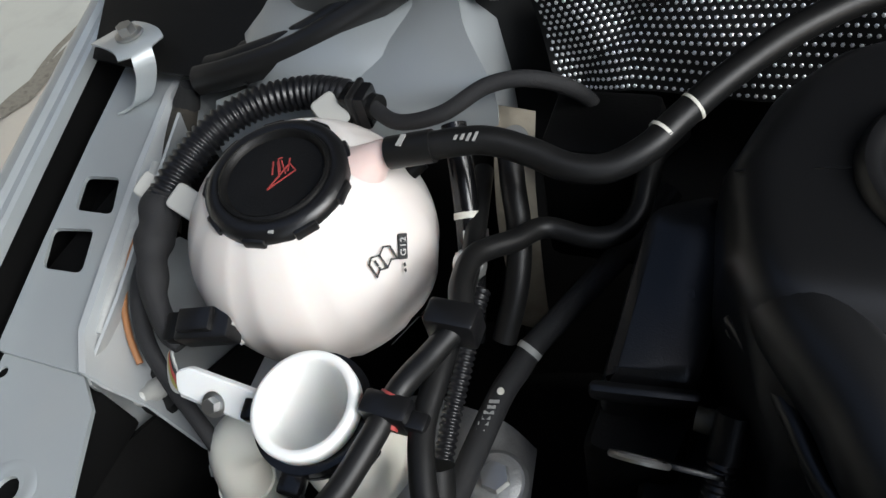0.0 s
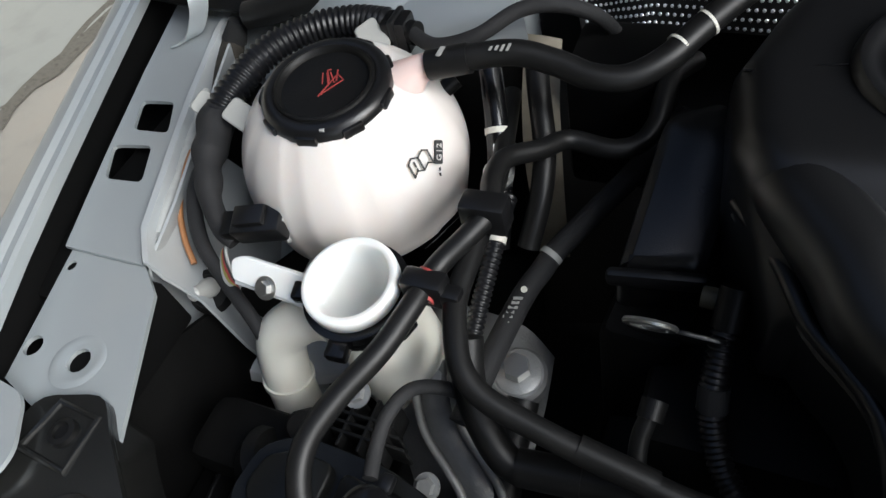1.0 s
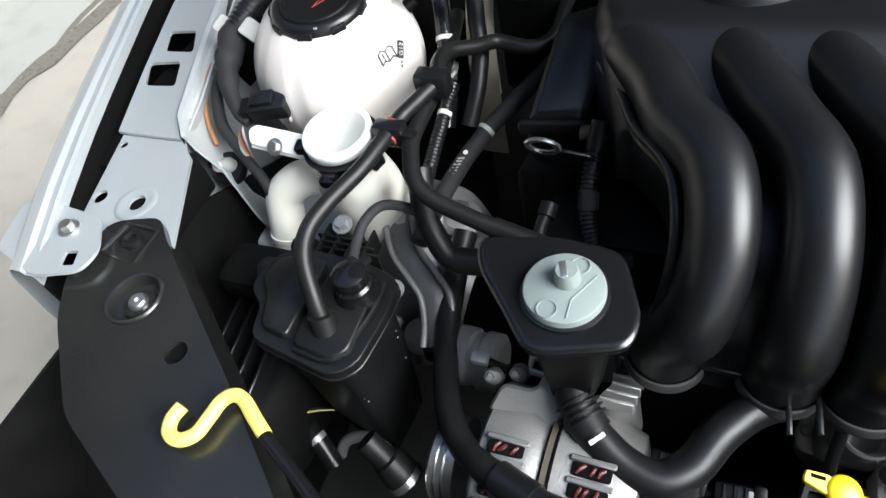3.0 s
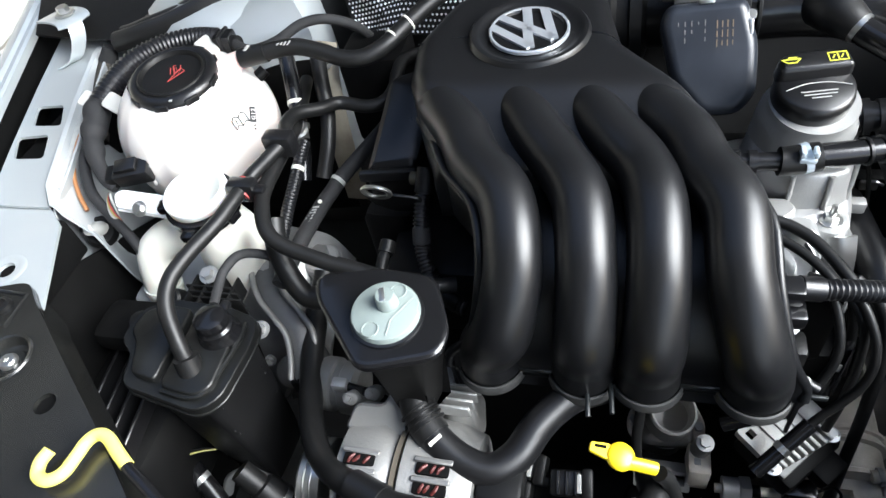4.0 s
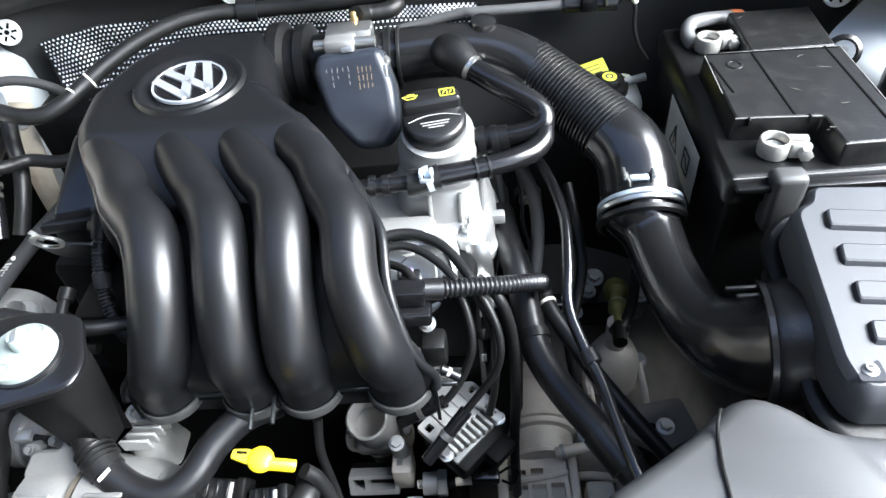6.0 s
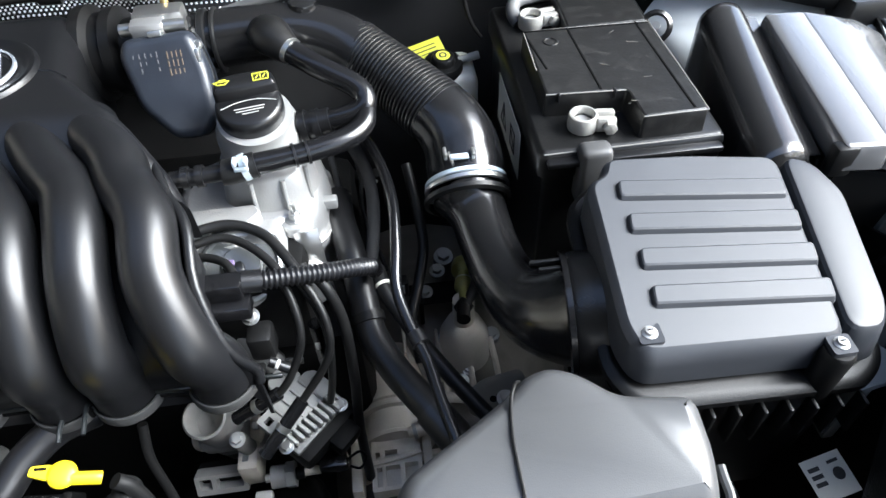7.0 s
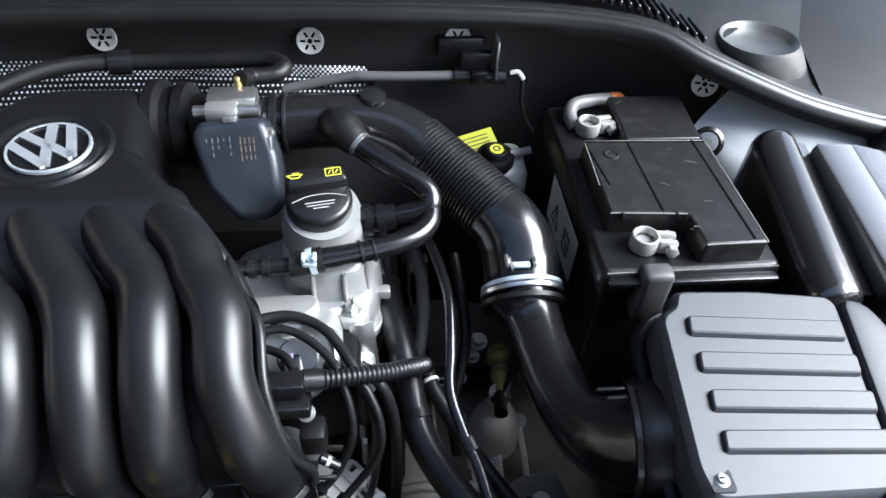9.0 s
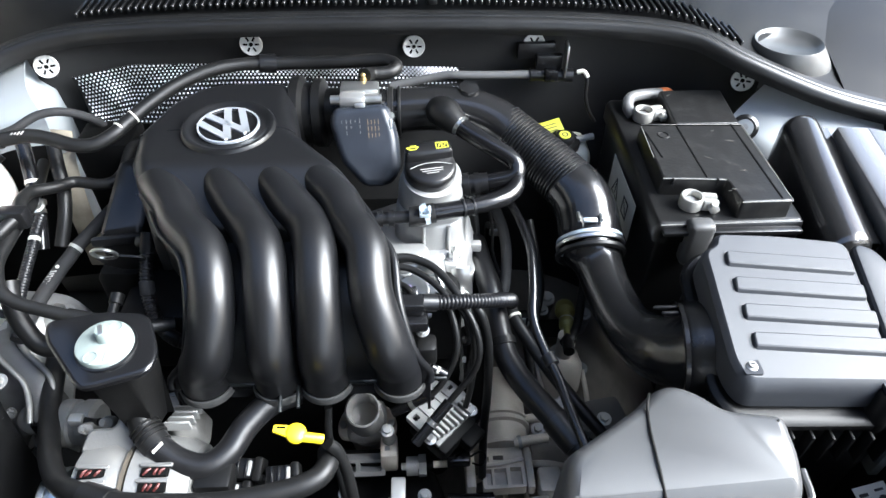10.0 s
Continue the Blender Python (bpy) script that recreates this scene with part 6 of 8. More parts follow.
part("clamp_frame", tube([(-0.282, 0.122, 0.722), (-0.256, 0.118, 0.722), (-0.252, 0.104, 0.724), (-0.280, 0.106, 0.724), (-0.282, 0.122, 0.722)], 0.003, 8, 1, smooth_path=False), STEEL, alt, "small steel clamp frame")
hose("lower_radiator_hose", "thick black hose bent beside the alternator", [(-0.352, 0.185, 0.80), (-0.352, 0.150, 0.785), (-0.345, 0.105, 0.775), (-0.332, 0.062, 0.771), (-0.317, 0.032, 0.776), (-0.297, 0.008, 0.785), (-0.270, -0.009, 0.797), (-0.232, -0.023, 0.804), (-0.18, -0.027, 0.804), (-0.135, -0.025, 0.801), (-0.085, -0.016, 0.800), (-0.056, -0.004, 0.799), (-0.046, 0.012, 0.797), (-0.048, 0.03, 0.787)], 0.0105, seg=20,
     extras=[("sleeve", (-0.262, -0.012, 0.799), (-0.234, -0.0225, 0.8038), 0.0124, SATIN)])

for x0 in (-0.262, -0.204):
    for k in range(5):
        a = 88 + 13.4 * k
        d = Vector((0, math.cos(radians(a)), math.sin(radians(a))))
        c = Vector((x0, AY, AZ)) + d * (AR - 0.0004)
        part("slot_bar", box((0, 0, 0), (0.030, 0.0042, 0.0026), 0.0008, Matrix.Translation(c) @ Matrix.Rotation(radians(a - 90), 4, "X"), 1), CASTA, alt)
fb = thing("bracket_casting", "bright finned cast bracket above the alternator", "bracket", (-0.205, 0.075, 0.74))
part("body", stack(rounded([(-0.222, 0.108), (-0.196, 0.110), (-0.186, 0.070), (-0.206, 0.062), (-0.224, 0.080)], 0.006, 3), [(-0.006, 0.735), (0, 0.765), (0.003, 0.774)], lambda x, y: 0.45 * (0.085 - y)), ALU_DARK, fb, "", 40)
for k in range(4):
    part("fin", box((-0.200 + 0.001 * k, 0.0635 + 0.0085 * k, 0.788 - 0.0035 * k), (0.026, 0.0028, 0.014), 0.0008, pose(0, 0, 0), 1), CAST_MID, fb)
part("boss", lathe([(0.009, -0.02), (0.009, 0.0), (0.0075, 0.002), (0.0045, 0.002), (0.0045, -0.004), (0, -0.004)], 20, frame_to((0.1, -0.4, 0.9), (-0.214, 0.096, 0.784)), cap=False), ALU, fb)
part("window", box((-0.232, 0.094, 0.778), (0.014, 0.012, 0.010), 0.002), ALU_DARK, fb)
part("window_core", box((-0.232, 0.0875, 0.781), (0.008, 0.002, 0.005), 0.0005), RECESS_SHADE, fb)
ip = thing("idler_pulley", "dull grey belt tensioner with square pale lug", "pulley", (-0.312, 0.09, 0.72))
part("wheel", lathe([(0.0, 0), (0.018, 0), (0.024, 0.002), (0.025, 0.004), (0.025, 0.016), (0.0225, 0.018), (0.0225, 0.024), (0.025, 0.026), (0.025, 0.038), (0.020, 0.042), (0.0, 0.042)], 36, frame_to((1, -0.05, 0), (-0.338, 0.094, 0.752)), cap=False), ALU_DARK, ip, "", 35)
part("lug", box((-0.306, 0.0775, 0.782), (0.014, 0.010, 0.012), 0.002, None), CAST_MID, ip, "pale square lug")
part("arm", tube([(-0.300, 0.078, 0.780), (-0.290, 0.076, 0.780), (-0.280, 0.072, 0.786)], 0.004, 10, 3), MATTE, ip)

# ---- dipstick ----
dip = thing("dipstick", "bright yellow oil dipstick handle", "dipstick", (-0.07, 0.012, 0.82))
MD = pose(-0.0720, 0.0190, 0.8400, 10, 12, 2) @ Matrix.Scale(0.55, 4)
part("tab", stack(rounded([(-0.036, 0.001), (-0.034, 0.013), (-0.012, 0.014), (0.002, 0.006), (0.002, -0.008), (-0.014, -0.006)], 0.003, 3), [(0.001, -0.003), (0, -0.0015), (0, 0.0015), (0.001, 0.003)], m=MD), YELLOW, dip)
# thin near-black bar paints the slot's inner shade
part("slot", box((-0.022, 0.0085, 0.0031), (0.014, 0.004, 0.0006), 0.0002, MD), RECESS_SHADE, dip)
part("boss", lathe([(0.0, -0.006), (0.012, -0.006), (0.0165, -0.004), (0.0175, 0.0), (0.0165, 0.004), (0.012, 0.0062), (0.006, 0.0074), (0.0, 0.0076)], 28, MD @ pose(0.003, 0.001, 0), cap=False), YELLOW, dip, "", 60)
part("spout", tube([MD @ Vector((0.003, -0.004, 0)), MD @ Vector((0.020, -0.004, -0.002)), MD @ Vector((0.040, -0.004, -0.005)), MD @ Vector((0.047, -0.004, -0.007))], 0.0046, 16, 4, flat=0.85), YELLOW, dip)
hose("dipstick_tube", "thin black dipstick tube", [(-0.044, 0.021, 0.818), (-0.036, 0.020, 0.804), (-0.028, 0.010, 0.77), (-0.02, -0.02, 0.70)], 0.0058, seg=12)
brk = thing("runner_stay", "black plastic stay under the intake runners", "stay", (-0.075, 0.075, 0.76))
for a, b in (((-0.0805, 0.097), (-0.077, 0.0625)), ((-0.096, 0.078), (-0.094, 0.058))):
    part("leg", tube([(*a, 0.8155), ((a[0] + b[0]) / 2, (a[1] + b[1]) / 2, 0.8165), (*b, 0.8150)], 0.0019, 8, 4), LIP, brk)
part("root", box((-0.088, 0.090, 0.808), (0.024, 0.016, 0.008), 0.002), GRIMY_SHADED, brk)

# ---- throttle outlet casting, ignition coil, gearbox ----
PIPE = mat("dull_pipe_casting", (0.30, 0.295, 0.285), 0.42, 0.35, 0.15, 40, 0.4, 480, dirt=0.3, dirt_col=(0.17, 0.16, 0.14))
tb = thing("coolant_flange", "grey cast coolant flange with open pipe", "flange", (-0.028, 0.10, 0.62))
MPF = frame_to((0, -0.35, 0.94), (-0.0245, 0.124, 0.714))
part("pipe", lathe([(0.0225, -0.075), (0.0215, -0.03), (0.0195, -0.004), (0.0205, 0.0), (0.0185, 0.002), (0.0165, -0.002), (0.0155, -0.03), (0.0, -0.032)], 36, MPF, cap=False), PIPE, tb, "grey open pipe")
part("square_neck", stack(rounded([(-0.0200, -0.0205), (0.0200, -0.0205), (0.0200, 0.0205), (-0.0200, 0.0205)], 0.006, 4), [(-0.004, -0.072), (-0.003, -0.056), (0.001, -0.047), (0.006, -0.044)], m=MPF), PIPE, tb, "square flared neck", 50)
WIN = [rounded(q, 0.0015, 2) for q in ([(-0.0490, 0.0), (-0.0370, 0.0), (-0.0370, 0.0125), (-0.0490, 0.0125)], [(-0.0325, 0.0), (-0.0065, 0.0), (-0.0065, 0.0125), (-0.0325, 0.0125)])]
part("window_frame", moved(holed(rounded([(-0.0530, -0.006), (-0.0020, -0.006), (-0.0020, 0.0165), (-0.0530, 0.0165)], 0.002, 2), WIN, -0.014, 0.0), Matrix.Translation((0, 0.0925, 0.628)) @ Matrix.Rotation(radians(62), 4, "X")), PIPE, tb, "cast frame with two rectangular windows", 30)
part("frame_back", box((-0.0275, 0.112, 0.618), (0.050, 0.018, 0.03), 0.002), GRIMY_SHADED, tb)
part("side_pad", box((0.0035, 0.109, 0.642), (0.020, 0.030, 0.036), 0.003, None), GEAR, tb, "stained cast pad")
part("pad_mark", box((0.0015, 0.105, 0.6603), (0.006, 0.006, 0.001), 0.0003, None, 1), CAST_MID, tb)
part("flange_plate", stack(rounded([(-0.034, -0.020), (0.034, -0.020), (0.038, 0.0), (0.026, 0.022), (-0.026, 0.022), (-0.038, 0.0)], 0.01, 4), [(0.002, -0.086), (0, -0.084), (0, -0.076), (0.002, -0.074)], m=MPF), GEAR, tb, "cast flange plate")
for x in (-0.030, 0.030):
    part("flange_bolt", lathe([(0.005, 0), (0.005, 0.005), (0.0042, 0.006)], 6, MPF @ pose(x, -0.002, -0.074)), CAST_MID, tb)
part("lower_neck", lathe([(0.028, -0.16), (0.026, -0.12), (0.026, -0.086)], 28, MPF), ALU_DARK, tb)
bolt((0.0035, 0.106, 0.697), (0, -0.3, 1), 0.005, CAST_MID, parent=tb)
part("bolt_post", lathe([(0.0085, -0.045), (0.0080, -0.004), (0.0070, 0.0)], 18, frame_to((0, -0.3, 1), (0.0035, 0.106, 0.697))), ALU_DARK, tb)
coil = thing("ignition_coil", "pale finned ignition coil pack with leads", "ignition coil", (0.06, 0.115, 0.69))
MK = pose(0.063, 0.122, 0.712, 10, 0, 47)
COILM = mat("oxidised_fins", (0.15, 0.15, 0.146), 0.5, 0.5, 0.3, 60, 0.5, 600, dirt=0.5, dirt_col=(0.08, 0.08, 0.075))
FINM = mat("pale_oxidised_fins", (0.34, 0.34, 0.33), 0.45, 0.35, 0.2, 60, 0.5, 600, dirt=0.35, dirt_col=(0.25, 0.24, 0.23))
slots = [rounded(q, 0.001, 2) for q in ([(-0.0310, 0.0075), (-0.0235, 0.0075), (-0.0235, 0.0145), (-0.0310, 0.0145)], [(0.0260, 0.0060), (0.0330, 0.0060), (0.0330, 0.0110), (0.0260, 0.0110)])]
cplate = part("plate", moved(holed(rounded([(-0.0350, -0.0120), (0.0370, -0.0120), (0.0370, 0.0140), (0.0300, 0.0200), (-0.0350, 0.0200)], 0.003, 3), slots, -0.004, 0.004), MK), FINM, coil, "pale oxidised plate with slots", 30)
for k in range(4):
    part("ridge", box((-0.016 + 0.0115 * k, 0.004, 0.0048), (0.0022, 0.028, 0.0022), 0.0006, MK, 1), FINM, cplate)
for k in range(9):
    n = 0.0125 + 0.0011 * k
    part("fin", box((-0.0265 + 0.0069 * k, -0.0115 - n / 2, 0.002), (0.0036, n, 0.010), 0.0008, MK, 1), FINM, coil)
part("fin_base", box((0.001, -0.0185, -0.006), (0.066, 0.022, 0.006), 0.002, MK), COILM, coil)
part("lug", stack(rounded([(-0.006, 0.020), (0.026, 0.020), (0.026, 0.036), (0.014, 0.044), (-0.002, 0.040)], 0.005, 3), [(0, -0.004), (0, 0.003), (0.001, 0.004)], m=MK), FINM, coil)
part("black_base", box((0.004, -0.012, -0.024), (0.070, 0.056, 0.026), 0.006, MK), GRIMY_SHADED, coil)
part("connector", box((0.012, -0.045, -0.022), (0.030, 0.020, 0.018), 0.004, MK), GRIMY_SHADED, coil)
for x, y in ((0.018, 0.032), (0.026, -0.0285), (-0.034, -0.0175)):
    bolt(MK @ Vector((x, y, 0.002)), (0, -0.15, 1), 0.0045, parent=coil)
for i, pts in enumerate(([(0.066, 0.170, 0.850), (0.077, 0.158, 0.840), (0.083, 0.138, 0.815), (0.077, 0.126, 0.790), (0.055, 0.111, 0.760), (0.012, 0.106, 0.735)],
                         [(0.080, 0.170, 0.850), (0.095, 0.156, 0.842), (0.106, 0.136, 0.818), (0.102, 0.122, 0.788), (0.074, 0.106, 0.752), (0.036, 0.074, 0.722)],
                         [(0.090, 0.175, 0.850), (0.108, 0.160, 0.838), (0.118, 0.148, 0.80), (0.119, 0.130, 0.74), (0.116, 0.111, 0.68), (0.117, 0.096, 0.60)],
                         [(0.085, 0.165, 0.846), (0.098, 0.150, 0.826), (0.103, 0.142, 0.79), (0.100, 0.130, 0.75), (0.094, 0.12, 0.72)],
                         [(0.060, 0.180, 0.845), (0.088, 0.170, 0.84), (0.098, 0.158, 0.80), (0.10, 0.15, 0.76)])):
    ld = thing("ignition_lead", "black rubber ignition lead to the coil pack", "lead", pts[2], group="ignition leads")
    part("lead", tube(pts, 0.0036 if i != 2 else 0.005, 12, 8), RUBBER, ld)
    if i < 2:
        part("boot", tube([pts[-2], pts[-1]], 0.0062, 12, 3), GLOSS, ld)
        mid = [tuple(np.array(pts[-2]) * 0.55 + np.array(pts[-1]) * 0.45), tuple(np.array(pts[-2]) * 0.45 + np.array(pts[-1]) * 0.55)]
        part("ring", tube(mid, 0.0068, 12, 2), STEEL, ld)
rc = thing("ribbed_conduit", "black ribbed conduit with plug across the ignition leads", "conduit", (0.09, 0.165, 0.85), group="engine bay wiring")
part("tube", tube([(0.058, 0.152, 0.864), (0.085, 0.158, 0.858), (0.112, 0.167, 0.848), (0.132, 0.178, 0.837), (0.146, 0.190, 0.823), (0.149, 0.199, 0.808)], 0.0072, 16, 10, wave=0.002, pitch=0.0042), CONDUIT, rc, "", 80)
part("sleeve", tube([(0.046, 0.150, 0.867), (0.061, 0.1525, 0.8635)], 0.0092, 16, 2), SATIN, rc)
part("plug", box((0.026, 0.146, 0.868), (0.045, 0.018, 0.016), 0.003, pose(0, 0, 0)), GLOSS, rc)
part("plug", box((0.022, 0.138, 0.852), (0.06, 0.02, 0.014), 0.003), GLOSS, rc)
hs = thing("sensor_housing", "smoky round plastic sensor housing with embossed rim", "housing", (0.04, 0.19, 0.82))
MH = frame_to((0.1, -0.45, 0.88), (0.036, 0.196, 0.832))
part("disc", lathe([(0.036, -0.02), (0.036, 0.010), (0.034, 0.013), (0.031, 0.0135), (0.029, 0.011), (0.018, 0.011), (0.016, 0.014), (0.0, 0.0145)], 40, MH, cap=False), CLEAR, hs, "", 50)
bars(hs, "embossed_mark", [(0.002 + 0.0042 * k, 0.023 - 0.0006 * k * k, 0.0022, 0.0055) for k in range(4)], PRINT, MH @ pose(0, 0, 0.0112))
part("socket", box((-0.006, -0.010, 0.016), (0.018, 0.022, 0.020), 0.003, MH), GLOSS, hs)
part("core", box((-0.008, 0.000, 0.0265), (0.009, 0.005, 0.003), 0.001, MH), mat("violet_plug", (0.10, 0.07, 0.15), 0.3), hs, "small violet plug")
for k, pts in enumerate(([(-0.005, 0.212, 0.866), (0.030, 0.218, 0.866), (0.060, 0.205, 0.862), (0.082, 0.175, 0.856), (0.090, 0.160, 0.850)], [(-0.005, 0.200, 0.862), (0.025, 0.205, 0.864), (0.050, 0.192, 0.862), (0.070, 0.170, 0.858), (0.076, 0.155, 0.852)], [(-0.005, 0.190, 0.856), (0.010, 0.190, 0.858), (0.028, 0.180, 0.860), (0.038, 0.165, 0.860)])):
    wr = thing("spark_lead", "grey black spark plug lead over the head", "lead", pts[2], group="ignition leads")
    part("lead", tube(pts, 0.0046 if k == 0 else 0.0038, 12, 8), RUBBER, wr)
sb = thing("engine_sensor", "small black sensor with pale mark under the runners", "sensor", (0.055, 0.13, 0.81))
part("boss", box((0.050, 0.136, 0.806), (0.022, 0.024, 0.03), 0.005), MATTE, sb)
part("stub", tube([(0.055, 0.118, 0.80), (0.070, 0.114, 0.792)], 0.0045, 12, 2), SATIN, sb)
part("mark", tube([(0.0600, 0.1166, 0.7973), (0.0625, 0.1159, 0.7960)], 0.0048, 12, 2), PRINT, sb, "pale mark")
bolt((0.046, 0.142, 0.832), (0, -0.4, 0.9), 0.005, parent=sb)
gb = thing("gearbox", "grimy cast aluminium gearbox with ribs low in the bay", "gearbox", (0.19, 0.15, 0.5))
GEARD = mat("dark_stained_casting", (0.20, 0.185, 0.16), 0.5, 0.2, 0.4, 25, 0.7, 420, dirt=0.6, dirt_col=(0.06, 0.052, 0.042))
STAINED = mat("stained_casting", (0.56, 0.52, 0.46), 0.45, 0.15, 0.25, 22, 0.5, 420, dirt=0.6, dirt_col=(0.20, 0.15, 0.10))
GX = (0.06, 0.11, 0.15, 0.20, 0.27, 0.34, 0.42)
part("casing", smooth_sheet([[(x, y, z - s * abs(x - 0.19) - 1.2 * max(0, x - 0.26) ** 1.5 - 1.5 * max(0, 0.12 - x)) for x in GX] for y, z, s in ((0.44, 0.62, 0.3), (0.30, 0.64, 0.4), (0.22, 0.605, 0.35), (0.195, 0.572, 0.25), (0.165, 0.572, 0.25), (0.145, 0.568, 0.3), (0.06, 0.50, 0.3), (0.0, 0.43, 0.2))], 0.01, 4), GEARD, gb, "dark stained casing", 60)
part("neck", lathe([(0.036, 0.0), (0.0385, 0.006), (0.0385, 0.066), (0.0425, 0.068), (0.0425, 0.0715), (0.0395, 0.073), (0.0395, 0.0765), (0.0420, 0.078), (0.0420, 0.081), (0.0370, 0.083), (0.0365, 0.108), (0.0400, 0.110), (0.0400, 0.114), (0.030, 0.116)], 40, frame_to((0.02, -1, -0.04), (0.145, 0.250, 0.583))), STAINED, gb, "stained round casting between flanges", 35)
part("web_block", holed(rounded([(0.119, 0.137), (0.170, 0.138), (0.172, 0.080), (0.118, 0.078)], 0.003, 2), [rounded(q, 0.001, 2) for q in ([(0.1225, 0.121), (0.1275, 0.121), (0.1275, 0.1135), (0.1225, 0.1135)], [(0.1325, 0.1225), (0.1460, 0.1225), (0.1460, 0.115), (0.1325, 0.115)], [(0.1225, 0.104), (0.1290, 0.104), (0.1290, 0.083), (0.1225, 0.083)], [(0.1325, 0.105), (0.1480, 0.105), (0.1480, 0.083), (0.1325, 0.083)], [(0.1525, 0.106), (0.1670, 0.106), (0.1670, 0.083), (0.1525, 0.083)])], 0.585, 0.603), GEAR, gb, "cast block with open webs")
part("web_floor", box((0.145, 0.108, 0.590), (0.050, 0.054, 0.004), 0.001), STAINED, gb)
part("web_rib", tube([(0.117, 0.1075, 0.604), (0.145, 0.1105, 0.606), (0.171, 0.116, 0.605)], 0.0032, 8, 4), GEAR, gb)
part("column", box((0.178, 0.110, 0.590), (0.010, 0.060, 0.020), 0.003), GEAR, gb)
part("drive_rod", tube([(0.160, 0.133, 0.614), (0.180, 0.1355, 0.616), (0.204, 0.138, 0.616)], 0.0062, 14, 3), GEAR, gb)
part("rod_ring", tube([(0.1655, 0.1335, 0.6145), (0.1695, 0.134, 0.615)], 0.0085, 16, 2), CAST_MID, gb)
part("bell_web", box((0.166, 0.25, 0.625), (0.004, 0.06, 0.02), 0.0015), GEAR, gb)
part("bell_web", box((0.204, 0.232, 0.612), (0.004, 0.07, 0.022), 0.0015, None), GEAR, gb)
for p, r in (((0.272, 0.256, 0.60), 0.0062), ((0.214, 0.245, 0.62), 0.0055), ((0.236, 0.208, 0.605), 0.005), ((0.294, 0.176, 0.59), 0.005), ((0.223, 0.319, 0.68), 0.0075), ((0.271, 0.289, 0.68), 0.006)):
    part("boss", lathe([(r * 1.7, -0.05), (r * 1.6, -0.003), (r * 1.3, 0.0)], 18, frame_to((0, -0.3, 1), p)), ALU_DARK, gb)
    bolt(p, (0, -0.3, 1), r, CAST_MID, parent=gb)
part("bracket_web", box((0.205, 0.098, 0.572), (0.03, 0.035, 0.03), 0.005), GEAR, gb)
part("bracket_web", box((0.232, 0.110, 0.585), (0.016, 0.014, 0.026), 0.003), CAST_MID, gb)
MSEL = frame_to((-0.12, -0.97, 0.22), (0.243, 0.294, 0.688))
part("flange", tube([(0.105, 0.165, 0.566), (0.15, 0.175, 0.588), (0.20, 0.180, 0.596), (0.25, 0.178, 0.582), (0.30, 0.170, 0.562)], 0.0062, 10, 5), GEAR, gb)
part("flange", tube([(0.105, 0.120, 0.538), (0.15, 0.128, 0.556), (0.20, 0.132, 0.562), (0.25, 0.128, 0.55)], 0.0048, 10, 5), GEAR, gb)
for x in (0.125, 0.150, 0.178, 0.206, 0.236):
    part("rib", tube([(x, 0.118, 0.548), (x + 0.002, 0.085, 0.53), (x + 0.003, 0.05, 0.50)], 0.0034, 8, 3), GEAR, gb)
part("oil_pipe", tube([(0.145, 0.066, 0.566), (0.170, 0.070, 0.574), (0.20, 0.072, 0.577)], 0.008, 14, 4), GEAR, gb, "", 60)
part("oil_pipe_nut", tube([(0.150, 0.067, 0.5675), (0.160, 0.0685, 0.571)], 0.0115, 6, 2), STEEL, gb)
part("tower", lathe([(0.03, 0.60), (0.028, 0.64), (0.02, 0.66), (0.012, 0.665), (0.012, 0.70)], 24, pose(0.235, 0.235, 0)), STAINED, gb)
part("selector", lathe([(0.008, -0.01), (0.0125, -0.004), (0.0135, 0.0), (0.0135, 0.010), (0.0095, 0.013), (0.0065, 0.016), (0.0065, 0.030), (0.010, 0.031), (0.0105, 0.040), (0.007, 0.043), (0.0055, 0.046), (0.0052, 0.070), (0.0, 0.071)], 20, MSEL), OLIVE, gb, "olive gold selector rod")
part("selector_ring", lathe([(0.0095, 0.030), (0.0098, 0.0285), (0.0085, 0.027), (0.007, 0.029)], 20, MSEL, cap=False), STEEL, gb)
for p in ((0.213, 0.298, 0.68), (0.226, 0.192, 0.606), (0.198, 0.166, 0.590), (0.262, 0.178, 0.585), (0.235, 0.112, 0.545), (0.158, 0.188, 0.60)):
    bolt(p, (0, -0.2, 1), 0.006, CAST_MID, parent=gb)
for k in range(3):
    part("rib", tube([(0.205 + 0.03 * k, 0.235, 0.625), (0.208 + 0.03 * k, 0.21, 0.612), (0.21 + 0.03 * k, 0.185, 0.594)], 0.0036, 8, 3), GEAR, gb)
part("end_strip", box((0.103, 0.120, 0.590), (0.012, 0.080, 0.03), 0.003, None), GEAR, gb, "bare cast edge")
gm = thing("gearbox_bracket", "dark olive grey steel bracket with bolts over the gearbox", "bracket", (0.255, 0.12, 0.60))
part("plate", stack(rounded([(0.223, 0.131), (0.241, 0.143), (0.281, 0.150), (0.290, 0.108), (0.252, 0.090), (0.221, 0.110)], 0.008, 4), [(0.001, 0.680), (0, 0.682), (0, 0.688), (0.001, 0.690)]), mat("dark_olive_steel", (0.14, 0.135, 0.12), 0.5, 0.3, 0.3, 30, 0.3, 500, dirt=0.4, dirt_col=(0.03, 0.028, 0.024)), gm, "", 30)
part("leg", box((0.258, 0.125, 0.636), (0.040, 0.016, 0.09), 0.004), GRIMY_SHADED, gm)
bolt((0.259, 0.117, 0.690), (0, -0.1, 1), 0.0058, parent=gm)
